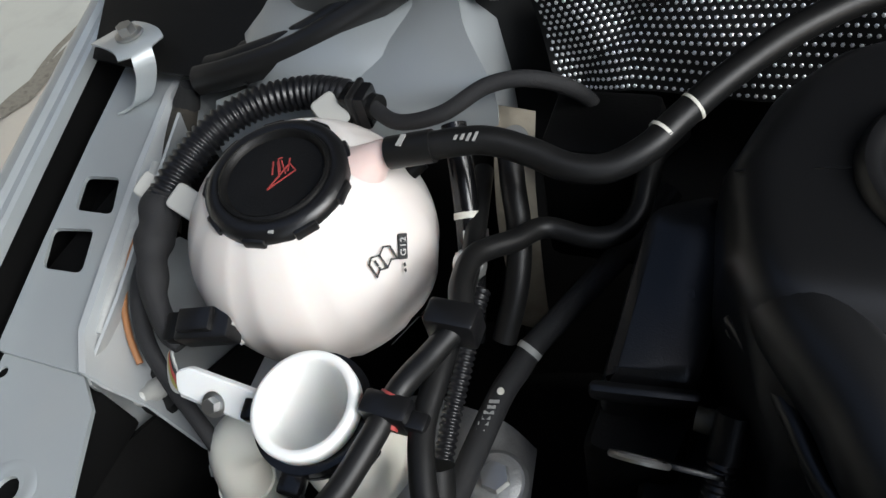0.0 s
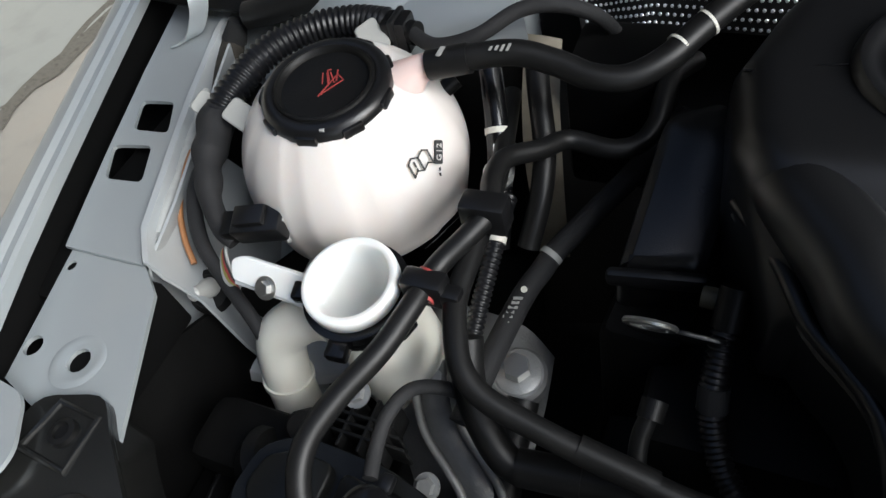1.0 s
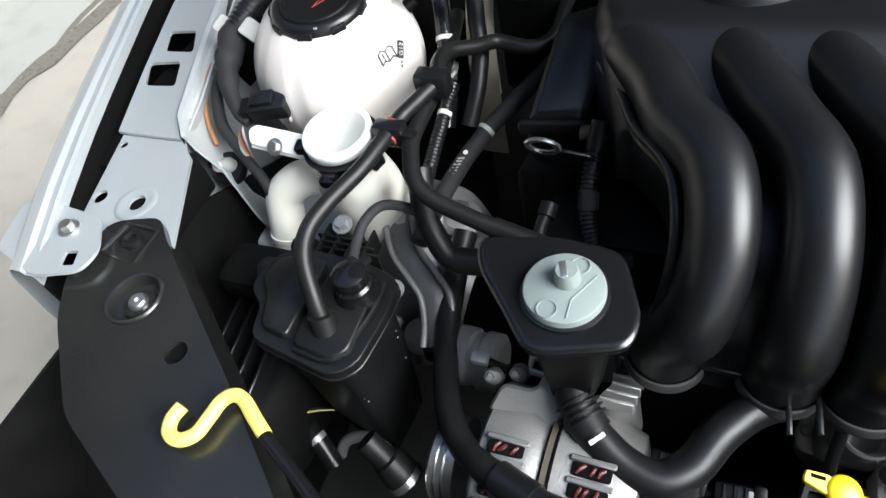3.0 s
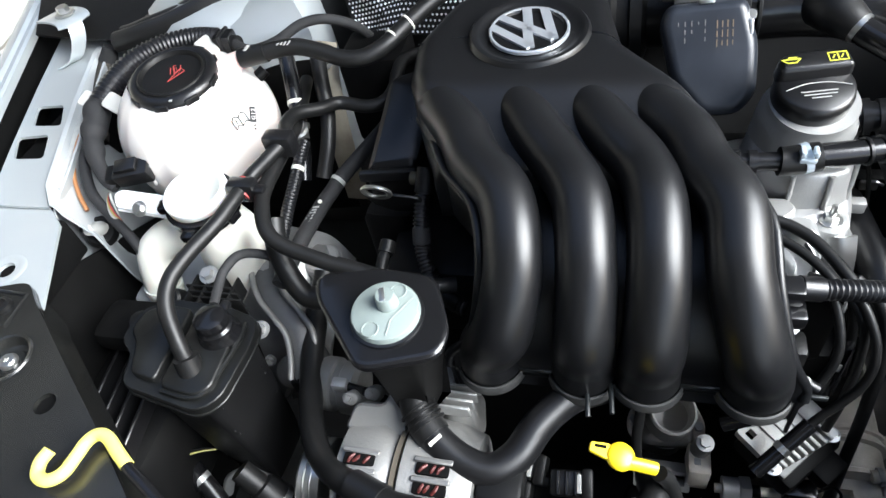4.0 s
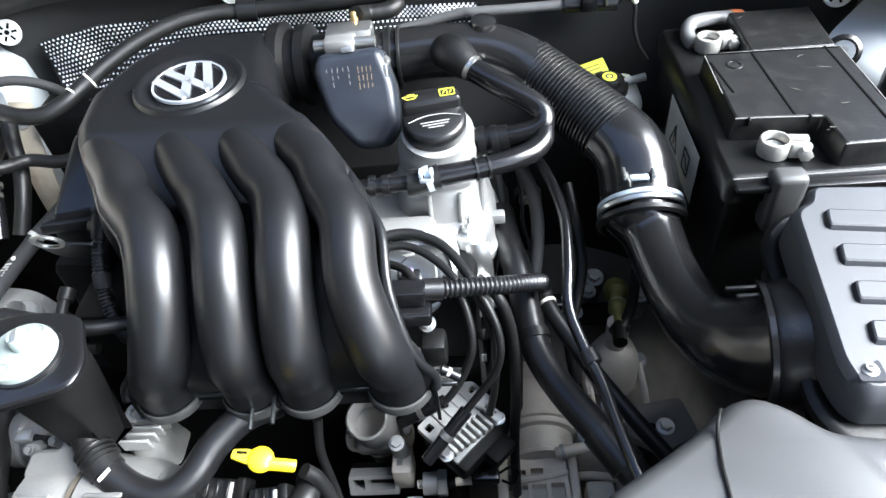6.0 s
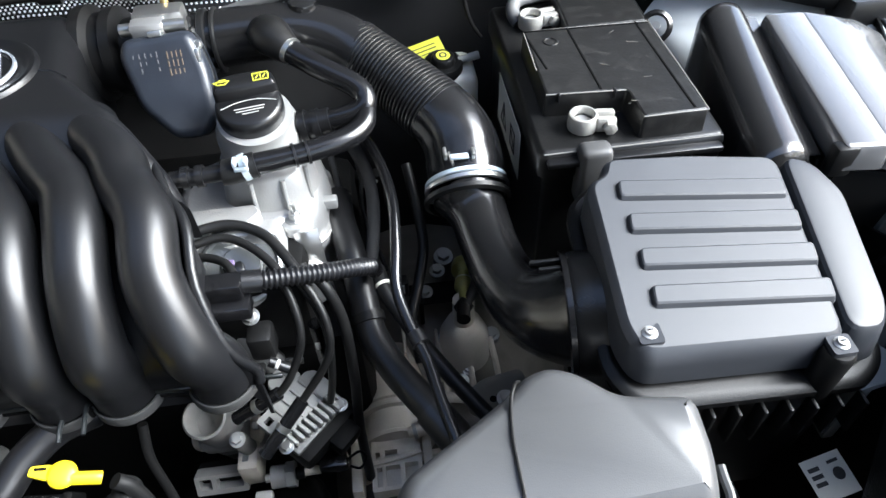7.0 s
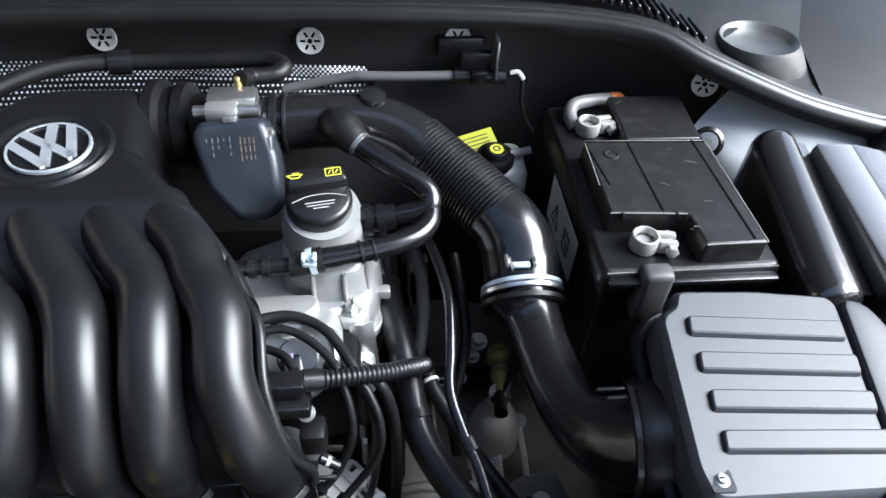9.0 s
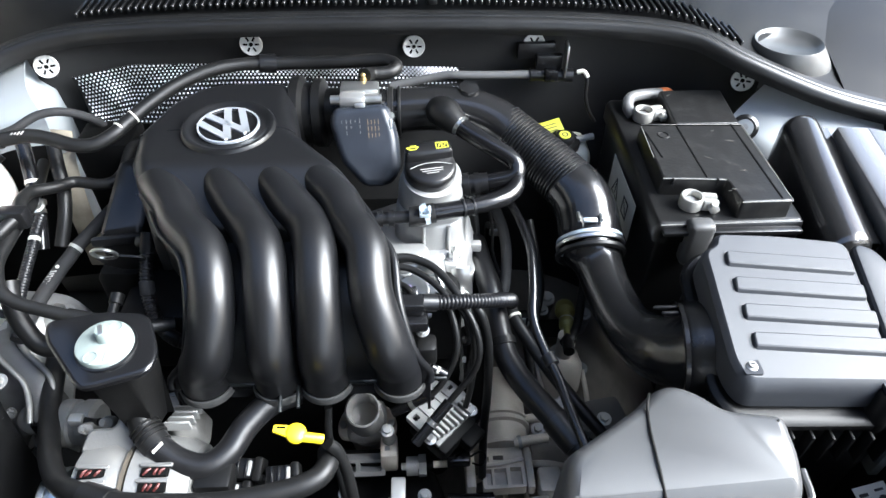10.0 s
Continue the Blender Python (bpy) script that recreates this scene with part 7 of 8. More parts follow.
# flat near-black disc stands for the shade in a hole
part("hole", lathe([(0.0035, 0), (0.0035, 0.0006), (0, 0.0006)], 16, pose(0.247, 0.118, 0.690), cap=False), RECESS_SHADE, gm)
hose("lower_coolant_hose", "thick black hose running down over the gearbox", [(0.116, 0.310, 0.80), (0.120, 0.265, 0.805), (0.128, 0.225, 0.80), (0.134, 0.190, 0.782), (0.140, 0.155, 0.770), (0.158, 0.118, 0.762), (0.185, 0.078, 0.757), (0.210, 0.040, 0.750), (0.23, 0.0, 0.74)], 0.0138, RUBBER_GLOSS, seg=22, extras=[("sleeve", (0.185, 0.078, 0.757), (0.205, 0.048, 0.7515), 0.0158, SATIN), ("clamp", (0.137, 0.172, 0.776), (0.1385, 0.164, 0.773), 0.0156, MATTE)])
hose("clutch_pipe", "slim glossy black pipe over the gearbox", [(0.140, 0.375, 0.85), (0.150, 0.335, 0.858), (0.160, 0.302, 0.860), (0.168, 0.270, 0.856), (0.172, 0.236, 0.850), (0.170, 0.195, 0.838), (0.167, 0.160, 0.824), (0.176, 0.125, 0.812), (0.186, 0.096, 0.805), (0.192, 0.065, 0.800), (0.200, 0.030, 0.795), (0.210, -0.01, 0.788), (0.222, -0.05, 0.78)], 0.0052, GLOSS, seg=14, extras=[("clip", (0.178, 0.121, 0.811), (0.182, 0.110, 0.809), 0.0078, SATIN)])
hose("bleed_hose", "thin black hose with white band near the gearbox", [(0.150, 0.215, 0.79), (0.155, 0.192, 0.785), (0.170, 0.165, 0.775), (0.190, 0.130, 0.765), (0.225, 0.085, 0.745), (0.26, 0.05, 0.72)], 0.0075, extras=[("band", (0.1535, 0.198, 0.7865), (0.1545, 0.195, 0.786), 0.0081, LABEL)], seg=14)

# ---- left of the engine ----
tc = thing("timing_cover", "black plastic timing cover with steel lifting eye", "timing cover", (-0.28, 0.24, 0.80))
part("cover", stack(rounded([(-0.307, 0.237), (-0.257, 0.243), (-0.247, 0.31), (-0.262, 0.338), (-0.297, 0.326)], 0.010, 4), [(0.0, 0.74), (0.0, 0.872), (0.003, 0.886), (0.009, 0.890)], lambda x, y: 0.05 * (y - 0.25) / 0.1), SATIN, tc)
part("ledge", box((0, 0, 0), (0.054, 0.008, 0.012), 0.004, pose(-0.283, 0.238, 0.882, 0, 0, 7)), SATIN, tc)
part("lower_housing", stack(rounded([(-0.312, 0.215), (-0.262, 0.212), (-0.252, 0.262), (-0.306, 0.27)], 0.010, 4), [(0.0, 0.70), (0.0, 0.842), (0.004, 0.850)]), GRIMY_SHADED, tc, "dull lower housing")
part("ledge_clip", lathe([(0.006, 0), (0.0065, 0.012), (0.0065, 0.014), (0.003, 0.014)], 16, frame_to((1, -0.1, 0.05), (-0.258, 0.230, 0.886))), mat("dull_brown_plastic", (0.05, 0.045, 0.03), 0.6), tc, "dull brown clip")
ME = Matrix.Translation((-0.279, 0.200, 0.899)) @ Matrix.Rotation(radians(114), 4, "X")
part("lifting_eye", lathe([(0.0132, 0), (0.0140, 0.0014), (0.0132, 0.0028), (0.0098, 0.0028), (0.0090, 0.0014), (0.0098, 0.0)], 28, ME, cap=False), STEEL, tc, "steel lifting eye")
part("eye_plate", stack(rounded([(-0.013, -0.006), (-0.006, -0.0125), (0.006, -0.0125), (0.013, -0.004), (0.036, -0.010), (0.037, -0.026), (0.024, -0.040), (0.004, -0.042), (-0.010, -0.028)], 0.004, 3), [(0.0003, 0.0), (0, 0.0006), (0, 0.0022), (0.0003, 0.0026)], m=ME), SATIN, tc, "black painted plate of the lifting eye")
cv = thing("loom_conduit", "black corrugated loom down the engine side", "conduit", (-0.245, 0.2, 0.85), group="engine bay wiring")
part("tube", tube([(-0.243, 0.225, 0.895), (-0.245, 0.200, 0.872), (-0.243, 0.180, 0.850), (-0.232, 0.160, 0.832), (-0.215, 0.145, 0.825), (-0.20, 0.140, 0.822)], 0.0062, 14, 8, wave=0.0016, pitch=0.0034), CONDUIT, cv, "", 80)
part("sleeve", tube([(-0.2425, 0.230, 0.899), (-0.2440, 0.214, 0.884)], 0.0078, 14, 2), MATTE, cv, "smooth end sleeve")
part("sleeve", tube([(-0.222, 0.150, 0.8275), (-0.208, 0.1425, 0.8235)], 0.0076, 14, 2), MATTE, cv, "smooth end sleeve")
part("tape_wrap", tube([(-0.2445, 0.192, 0.8635), (-0.2435, 0.183, 0.8535)], 0.0080, 14, 2), TAPE, cv, "cloth tape wrap")
cv2 = thing("sensor_lead", "grey black sensor lead with rubber boot", "lead", (-0.27, 0.15, 0.84), group="engine bay wiring")
part("lead", tube([(-0.272, 0.172, 0.858), (-0.275, 0.158, 0.848), (-0.272, 0.145, 0.838), (-0.258, 0.136, 0.832), (-0.24, 0.133, 0.83)], 0.005, 14, 8), RUBBER, cv2)
part("boot", tube([(-0.271, 0.178, 0.860), (-0.272, 0.168, 0.856)], 0.007, 14, 2), MATTE, cv2)
part("clip", box((-0.253, 0.130, 0.842), (0.012, 0.006, 0.01), 0.001), PRINT, cv2, "pale grey clip")
mt = thing("engine_mount", "cast aluminium engine mount beside the washer filler", "engine mount", (-0.40, 0.17, 0.70))
part("casting", smooth_sheet([[(-0.455, 0.245, 0.770), (-0.43, 0.245, 0.795), (-0.40, 0.245, 0.795), (-0.37, 0.245, 0.785), (-0.352, 0.245, 0.750)], [(-0.452, 0.205, 0.785), (-0.43, 0.205, 0.812), (-0.40, 0.200, 0.812), (-0.366, 0.200, 0.790), (-0.346, 0.200, 0.755)],
                        [(-0.445, 0.170, 0.780), (-0.422, 0.172, 0.812), (-0.398, 0.168, 0.808), (-0.375, 0.162, 0.775), (-0.345, 0.158, 0.755)], [(-0.432, 0.140, 0.735), (-0.412, 0.143, 0.768), (-0.392, 0.140, 0.760), (-0.375, 0.137, 0.735), (-0.355, 0.133, 0.715)],
                        [(-0.420, 0.115, 0.660), (-0.404, 0.118, 0.69), (-0.390, 0.117, 0.69), (-0.378, 0.115, 0.675), (-0.36, 0.112, 0.66)]], 0.010), CAST_MID, mt, "smooth cast aluminium arm", 60)
ARM = [(-0.412, 0.186, 0.818), (-0.404, 0.166, 0.811), (-0.392, 0.148, 0.804), (-0.374, 0.134, 0.796), (-0.360, 0.122, 0.788), (-0.352, 0.104, 0.778), (-0.349, 0.088, 0.768)]
part("arm", sheet([[(x - 0.012, y - 0.006, z - 0.006) for x, y, z in ARM], [(x - 0.006, y - 0.003, z + 0.001) for x, y, z in ARM], [(x + 0.006, y + 0.003, z + 0.001) for x, y, z in ARM], [(x + 0.013, y + 0.006, z - 0.006) for x, y, z in ARM], [(x + 0.014, y + 0.008, z - 0.05) for x, y, z in ARM]], 0.008), COILM, mt, "bent cast arm", 60)
for s_ in (-1, 1):
    part("arm_flange", tube([(x + s_ * 0.011, y + s_ * 0.005, z + 0.002) for x, y, z in ARM], 0.0030, 10, 5), ALU_DARK, mt, "worn bare flange", 60)
part("arm_end", box((-0.349, 0.086, 0.758), (0.026, 0.010, 0.020), 0.003), GRIMY_SHADED, mt)
part("dome", lathe([(0.017, -0.02), (0.017, 0.0), (0.014, 0.004), (0.006, 0.007), (0.0, 0.0075)], 28, frame_to((0.1, -0.5, 0.85), (-0.378, 0.108, 0.740)), cap=False), ALU_DARK, mt, "dull round mount dome")
bolt((-0.391, 0.114, 0.800), (0, -0.4, 0.9), 0.0058, CAST_MID, parent=mt)
part("pad", lathe([(0.019, -0.012), (0.0195, 0.0), (0.017, 0.003), (0.0, 0.003)], 28, frame_to((0.05, -0.12, 1), (-0.361, 0.202, 0.797)), cap=False), ALU, mt)
part("bolt_flange", lathe([(0.0155, 0), (0.0155, 0.0015), (0.011, 0.003)], 28, frame_to((0.05, -0.12, 1), (-0.361, 0.202, 0.800))), CAST_MID, mt)
bolt((-0.361, 0.202, 0.8025), (0.05, -0.12, 1), 0.0095, parent=mt, washer=False)
bolt((-0.409, 0.120, 0.735), (0.1, -0.8, 0.5), 0.004, CAST_MID, parent=mt)
part("stub", tube([(-0.388, 0.122, 0.700), (-0.384, 0.106, 0.690)], 0.0105, 18, 2), ALU_DARK, mt)
sw = thing("wing_bolt_block", "silver aluminium fitting between hose and firewall", "fitting", (-0.385, 0.33, 0.86))
part("fitting", lathe([(0.008, 0), (0.008, 0.012), (0.0105, 0.014), (0.0105, 0.020), (0.008, 0.022), (0.008, 0.030)], 18, frame_to((0.3, -0.4, 0.85), (-0.400, 0.305, 0.868))), STEEL, sw)
part("block", box((-0.335, 0.40, 0.86), (0.07, 0.06, 0.11), 0.008), GRIMY_SHADED, sw)
pl = thing("lower_plug", "black round plug with steel collar below the canister", "plug", (-0.36, -0.01, 0.72), group="wiring plugs")
part("body", lathe([(0.014, 0), (0.015, 0.012), (0.013, 0.026), (0.010, 0.028), (0.010, 0.05)], 20, frame_to((-0.6, 0.2, 0.6), (-0.345, -0.012, 0.725))), MATTE, pl)
part("collar", lathe([(0.0155, 0.002), (0.0155, 0.008)], 20, frame_to((-0.6, 0.2, 0.6), (-0.345, -0.012, 0.725))), STEEL, pl)

# ---- battery ----
bat = thing("battery", "black car battery with lead clamps and worn lid", "battery", (0.378, 0.335, 0.72))
part("case", stack(rounded([(0.300, 0.212), (0.456, 0.214), (0.456, 0.464), (0.300, 0.462)], 0.006, 3), [(0.004, 0.72), (0.002, 0.885), (-0.003, 0.888), (-0.003, 0.906), (0.0, 0.912), (0.002, 0.913)]), mat("worn_black_plastic", (0.008, 0.008, 0.008), 0.36, 0, 0.3, 18, 0.25, 300, spec=0.45, dirt=0.16, dirt_col=(0.05, 0.047, 0.042)), bat, "black battery case")
LIDM = mat("scratched_black_plastic", (0.009, 0.009, 0.009), 0.36, 0, 0.3, 90, 0.3, 260, spec=0.45, dirt=0.14, dirt_col=(0.07, 0.066, 0.06))
SCUFF = mat("pale_scuff", (0.05, 0.047, 0.042), 0.7, 0, 0.3, 200, 0.3, 400)
lid_ = part("lid", stack(rounded([(0.314, 0.368), (0.312, 0.262), (0.382, 0.258), (0.384, 0.219), (0.440, 0.220), (0.438, 0.366)], 0.004, 3), [(-0.001, 0.913), (0, 0.931), (0.001, 0.9342), (0.0025, 0.935)]), LIDM, bat, "scratched black lid", 25)
part("rear_lid", stack(rounded([(0.360, 0.374), (0.440, 0.374), (0.444, 0.455), (0.362, 0.455)], 0.004, 3), [(-0.001, 0.913), (0, 0.927), (0.001, 0.9302), (0.0025, 0.931)]), LIDM, bat, "", 25)
for a, b in (((0.357, 0.366), (0.3605, 0.262)), ((0.424, 0.366), (0.429, 0.224)), ((0.316, 0.352), (0.322, 0.300)), ((0.314, 0.366), (0.436, 0.363))):
    part("lid_groove", box((0, 0, 0), ((Vector(b) - Vector(a)).length, 0.0018, 0.0012), 0.0003, Matrix.Translation(((a[0] + b[0]) / 2, (a[1] + b[1]) / 2, 0.9351)) @ Matrix.Rotation(math.atan2(b[1] - a[1], b[0] - a[0]), 4, "Z")), RECESS_SHADE, lid_)
WORN = mat("worn_pale_edge", (0.16, 0.155, 0.145), 0.6, 0, 0.5, 220, 0.3, 400, dirt=0.7, dirt_col=(0.02, 0.02, 0.02))
for a, b in (((0.3145, 0.3675), (0.3125, 0.3005)), ((0.3125, 0.2625), (0.3815, 0.2585)), ((0.3845, 0.2195), (0.4395, 0.2205)), ((0.4395, 0.2205), (0.4375, 0.3655)), ((0.3155, 0.3678), (0.4365, 0.3662))):
    part("worn_edge", tube([(a[0], a[1], 0.9343), ((a[0] + b[0]) / 2, (a[1] + b[1]) / 2, 0.9345), (b[0], b[1], 0.9343)], 0.0007, 6, 3), WORN, lid_)
part("worn_edge", tube([(0.301, 0.2115, 0.9115), (0.38, 0.2125, 0.9118), (0.455, 0.2135, 0.9115)], 0.0007, 6, 3), WORN, bat)
rsc = random.Random(11)
for k in range(8):
    x, y, a = rsc.uniform(0.368, 0.432), rsc.uniform(0.235, 0.445), rsc.uniform(-40, 40)
    z = 0.9353 if y < 0.364 else 0.9313
    if abs(y - 0.370) > 0.012:
        part("scuff", box((0, 0, 0), (rsc.uniform(0.002, 0.011), rsc.uniform(0.0004, 0.0014), 0.0002), 0, pose(x, y, z, 0, 0, a)), SCUFF, lid_)
part("lid_ring", lathe([(0.0075, 0), (0.007, 0.001), (0.0055, 0.001), (0.005, 0.0)], 20, pose(0.336, 0.345, 0.935), cap=False), LIDM, lid_)
for x in (0.323, 0.372):
    part("latch", box((x, 0.2595, 0.932), (0.002, 0.004, 0.008), 0.0005), SATIN, lid_)
for k in range(7):
    part("front_tooth", box((0.375 + 0.010 * k, 0.208, 0.898), (0.006, 0.006, 0.008), 0.001), SATIN, bat)
part("front_rail", box((0.378, 0.207, 0.905), (0.15, 0.010, 0.006), 0.002), SATIN, bat)


def clamp(nm, x, y, lab, a):
    """A pear-shaped lead clamp round its post, turned so that the jaw points along a degrees."""
    m = pose(x, y, 0, 0, 0, a)
    part("post", lathe([(0.0083, 0.912), (0.0078, 0.9205), (0.0074, 0.9215), (0, 0.9215)], 24, m, cap=False), CAST_MID, bat)
    ring = part(nm, lathe([(0.0084, 0.914), (0.0124, 0.914), (0.0130, 0.917), (0.0126, 0.926), (0.0118, 0.9280), (0.0102, 0.9284), (0.0090, 0.9275), (0.0084, 0.922)], 32, m, cap=False), LEAD, bat, lab, 50)
    for dy in (-0.0052, 0.0052):
        part("clamp_jaw", stack(rounded([(0.010, dy - 0.0036), (0.027, dy - 0.0034), (0.027, dy + 0.0034), (0.010, dy + 0.0036)], 0.002, 3), [(0, 0.9155), (0, 0.926), (0.0012, 0.9275)], m=m), LEAD, ring, "", 50)
    part("clamp_screw", tube([m @ Vector((0.0215, -0.014, 0.9215)), m @ Vector((0.0215, 0.012, 0.9215))], 0.0030, 10, 2), LEAD, ring)
    part("clamp_nut", lathe([(0.0058, 0), (0.0058, 0.0055), (0.0045, 0.0062)], 6, m @ frame_to((0, -1, 0), (0.0215, -0.0088, 0.9215))), LEAD, ring)


clamp("clamp_ring", 0.333, 0.413, "pale lead battery clamp", 8)
clamp("clamp_ring", 0.340, 0.240, "pale lead battery clamp", -8)
part("clamp_boot", box((0.343, 0.208, 0.890), (0.028, 0.020, 0.058), 0.006, None, 3), mat("grey_rubber_boot", (0.05, 0.05, 0.05), 0.5), bat, "dark grey rubber terminal boot")
cb = thing("battery_cable", "grey battery cable with orange end", "cable", (0.34, 0.44, 0.94))
part("cable", tube([(0.322, 0.418, 0.914), (0.318, 0.434, 0.920), (0.324, 0.447, 0.9245), (0.338, 0.4555, 0.9235), (0.352, 0.462, 0.921), (0.372, 0.470, 0.917)], 0.0072, 16, 6), mat("grey_cable", (0.12, 0.12, 0.12), 0.4), cb)
part("end_cap", tube([(0.371, 0.4697, 0.917, 0.0076), (0.383, 0.4745, 0.9145, 0.0076), (0.390, 0.476, 0.909, 0.006)], 0.0078, 16, 2), mat("orange_rubber", (0.5, 0.13, 0.04), 0.5), cb, "orange rubber end")
lb = thing("battery_label", "cream warning label on the battery side", "label", (0.298, 0.325, 0.85))
MLb = Matrix.Translation((0.2955, 0.326, 0.858)) @ Matrix((Vector((0, -1, 0)), Vector((0, 0, 1)), Vector((-1, 0, 0)))).transposed().to_4x4()
part("sheet", box((0, 0, 0), (0.104, 0.055, 0.0006), 0, MLb), LABEL, lb)
part("triangle", strokes([[(-0.035, -0.015), (-0.010, -0.015), (-0.0225, 0.010), (-0.035, -0.015)], [(-0.0225, -0.010), (-0.0225, 0.002)]], 0.0022, 0.0004, MLb @ pose(0, 0, 0.0006)), INK, lb)
part("emblem", strokes([[(0.012, -0.012), (0.030, -0.012), (0.030, 0.010), (0.012, 0.010), (0.012, -0.012)], [(0.016, 0.004), (0.026, -0.006)]], 0.0022, 0.0004, MLb @ pose(0, 0, 0.0006)), INK, lb)

# ---- brake fluid reservoir ----
bf = thing("brake_fluid_reservoir", "milky brake fluid reservoir with black cap and yellow label", "reservoir", (0.243, 0.445, 0.80))
part("bottle", box((0.252, 0.452, 0.825), (0.060, 0.065, 0.06), 0.014, None, 3), CREAM, bf)
MBF = frame_to((0.0, -0.12, 1), (0.244, 0.443, 0.853))
part("cap", lathe([(0.022, -0.004), (0.022, 0.010), (0.0205, 0.012), (0.014, 0.0125), (0.013, 0.018), (0.011, 0.020), (0, 0.020)], 32, MBF, cap=False), MATTE, bf, "black cap")
part("cap_sign", lathe([(0.0080, 0.0202), (0.0075, 0.0208), (0, 0.0208)], 24, MBF, cap=False), YELLOW_INK, bf, "yellow round sign")
part("cap_sign_ring", lathe([(0.0045, 0.021), (0.0035, 0.0214), (0.0025, 0.021)], 20, MBF, cap=False), INK, bf)
part("collar", lathe([(0.0245, -0.008), (0.0245, -0.003), (0.022, -0.002)], 32, MBF, cap=False), YELLOW_INK, bf, "yellow collar")
part("label", box((0, 0, 0), (0.042, 0.030, 0.0012), 0.0004, pose(0.229, 0.472, 0.859, 24, -8, 15)), YELLOW_INK, bf, "yellow warning label")
bars(bf, "print", [(-0.002, 0.008 - 0.005 * k, 0.030, 0.0012) for k in range(4)], INK, pose(0.229, 0.472, 0.859, 24, -8, 15) @ pose(0, 0, 0.0008))
part("side_pipe", tube([(0.262, 0.445, 0.862), (0.285, 0.447, 0.866)], 0.0045, 12, 2), PRINT, bf)

# ---- air filter box ----
pa, pb, pc = 0.939 + 0.138 * 0.334 - 0.211 * 0.137, -0.138, 0.211
abz = lambda x, y: pb * x + pc * y
ab = thing("air_filter_box", "grey black plastic air filter box with ribbed lid", "air filter", (0.41, 0.085, 0.70))
ABM = mat("satin_grey_plastic", (0.031, 0.0335, 0.0385), 0.42, 0, 0.25, 14, 0.15, 1400, spec=0.3)
SNORK = mat("dusty_grey_plastic", (0.062, 0.063, 0.064), 0.38, 0, 0.2, 14, 0.15, 1200, spec=0.5)
FUSE_LID = mat("shiny_grey_plastic", (0.075, 0.076, 0.078), 0.26, 0, 0.15, 14, 0.1, 1200, coat=0.7, spec=0.8)
MAIN = rounded([(0.318, 0.139), (0.332, 0.147), (0.336, 0.160), (0.4, 0.164), (0.470, 0.163), (0.459, 0.020), (0.32, 0.014), (0.314, 0.03)], 0.010, 4)
SIDE = rounded([(0.482, 0.163), (0.500, 0.158), (0.513, 0.132), (0.502, 0.043), (0.492, 0.024), (0.469, 0.023)], 0.009, 4)
part("lid", stack(MAIN, [(-0.007, pa - 0.031), (-0.0065, pa - 0.014), (-0.005, pa - 0.006), (-0.002, pa - 0.0015), (0.0, pa)], abz), ABM, ab, "grey black lid", 24)
part("lid_side", stack(SIDE, [(-0.008, pa - 0.031), (-0.005, pa - 0.012), (-0.003, pa - 0.003), (-0.001, pa - 0.0005), (0.0005, pa)], abz), ABM, ab, "", 24)
for y0 in (0.1325, 0.1045, 0.0765, 0.0485):
    RB = rounded([(0.334, y0 - 0.007), (0.4645, y0 - 0.006), (0.4665, y0 + 0.0085), (0.336, y0 + 0.0065)], 0.003, 3)
    part("rib", stack(RB, [(-0.002, pa - 0.002), (-0.001, pa + 0.001), (0.0, pa + 0.0034), (0.0012, pa + 0.0042)], abz), ABM, ab, "", 24)
RIM = rounded([(0.305, 0.150), (0.33, 0.172), (0.4, 0.176), (0.49, 0.176), (0.518, 0.162), (0.524, 0.120), (0.510, 0.022), (0.49, 0.004), (0.32, -0.004), (0.302, 0.020)], 0.014, 4)
part("rim", stack(RIM, [(0, pa - 0.050), (-0.002, pa - 0.046), (-0.002, pa - 0.040), (0.002, pa - 0.037), (0.006, pa - 0.037)], abz), MATTE, ab, "lid rim")
part("lower_box", stack(inset(ccw(RIM), 0.006), [(0.012, 0.66), (0.006, 0.74), (0, 0.845)], lambda x, y: (abz(x, y) + 0.05) * 0.6), MATTE, ab, "black lower box")
for k in range(9):
    part("fin", box((0.335 + 0.019 * k, -0.002, 0.835 - 0.0016 * k), (0.003, 0.012, 0.04), 0.001), MATTE, ab)
part("inlet_collar", lathe([(0.0448, 0), (0.0465, 0.002), (0.0470, 0.010), (0.0485, 0.030)], 44, frame_to((1, -0.12, 0.12), (0.296, 0.084, 0.8635)), cap=False), SATIN, ab)
part("inlet_ring", lathe([(0.0450, 0), (0.0478, 0.001), (0.0478, 0.005), (0.0450, 0.006)], 44, frame_to((1, -0.12, 0.12), (0.290, 0.0845, 0.863)), cap=False), GLOSS, ab)
for p in ((0.325, 0.024), (0.454, 0.011)):
    z = pa + abz(*p)
    part("screw_pad", stack(rounded([(p[0] - 0.008, p[1] - 0.008), (p[0] + 0.008, p[1] - 0.008), (p[0] + 0.008, p[1] + 0.007), (p[0] - 0.008, p[1] + 0.007)], 0.002, 2), [(0, z - 0.02), (0, z + 0.0005)]), ABM, ab)
    part("screw", lathe([(0.0052, 0), (0.0052, 0.0010), (0.0036, 0.0018), (0.0032, 0.0036), (0, 0.0040)], 20, pose(p[0], p[1], z), cap=False), CAST_MID, ab, "steel cross head screw")
    part("screw_cross", box((p[0], p[1], z + 0.0041), (0.0036, 0.0008, 0.0004), 0), RECESS_SHADE, ab)
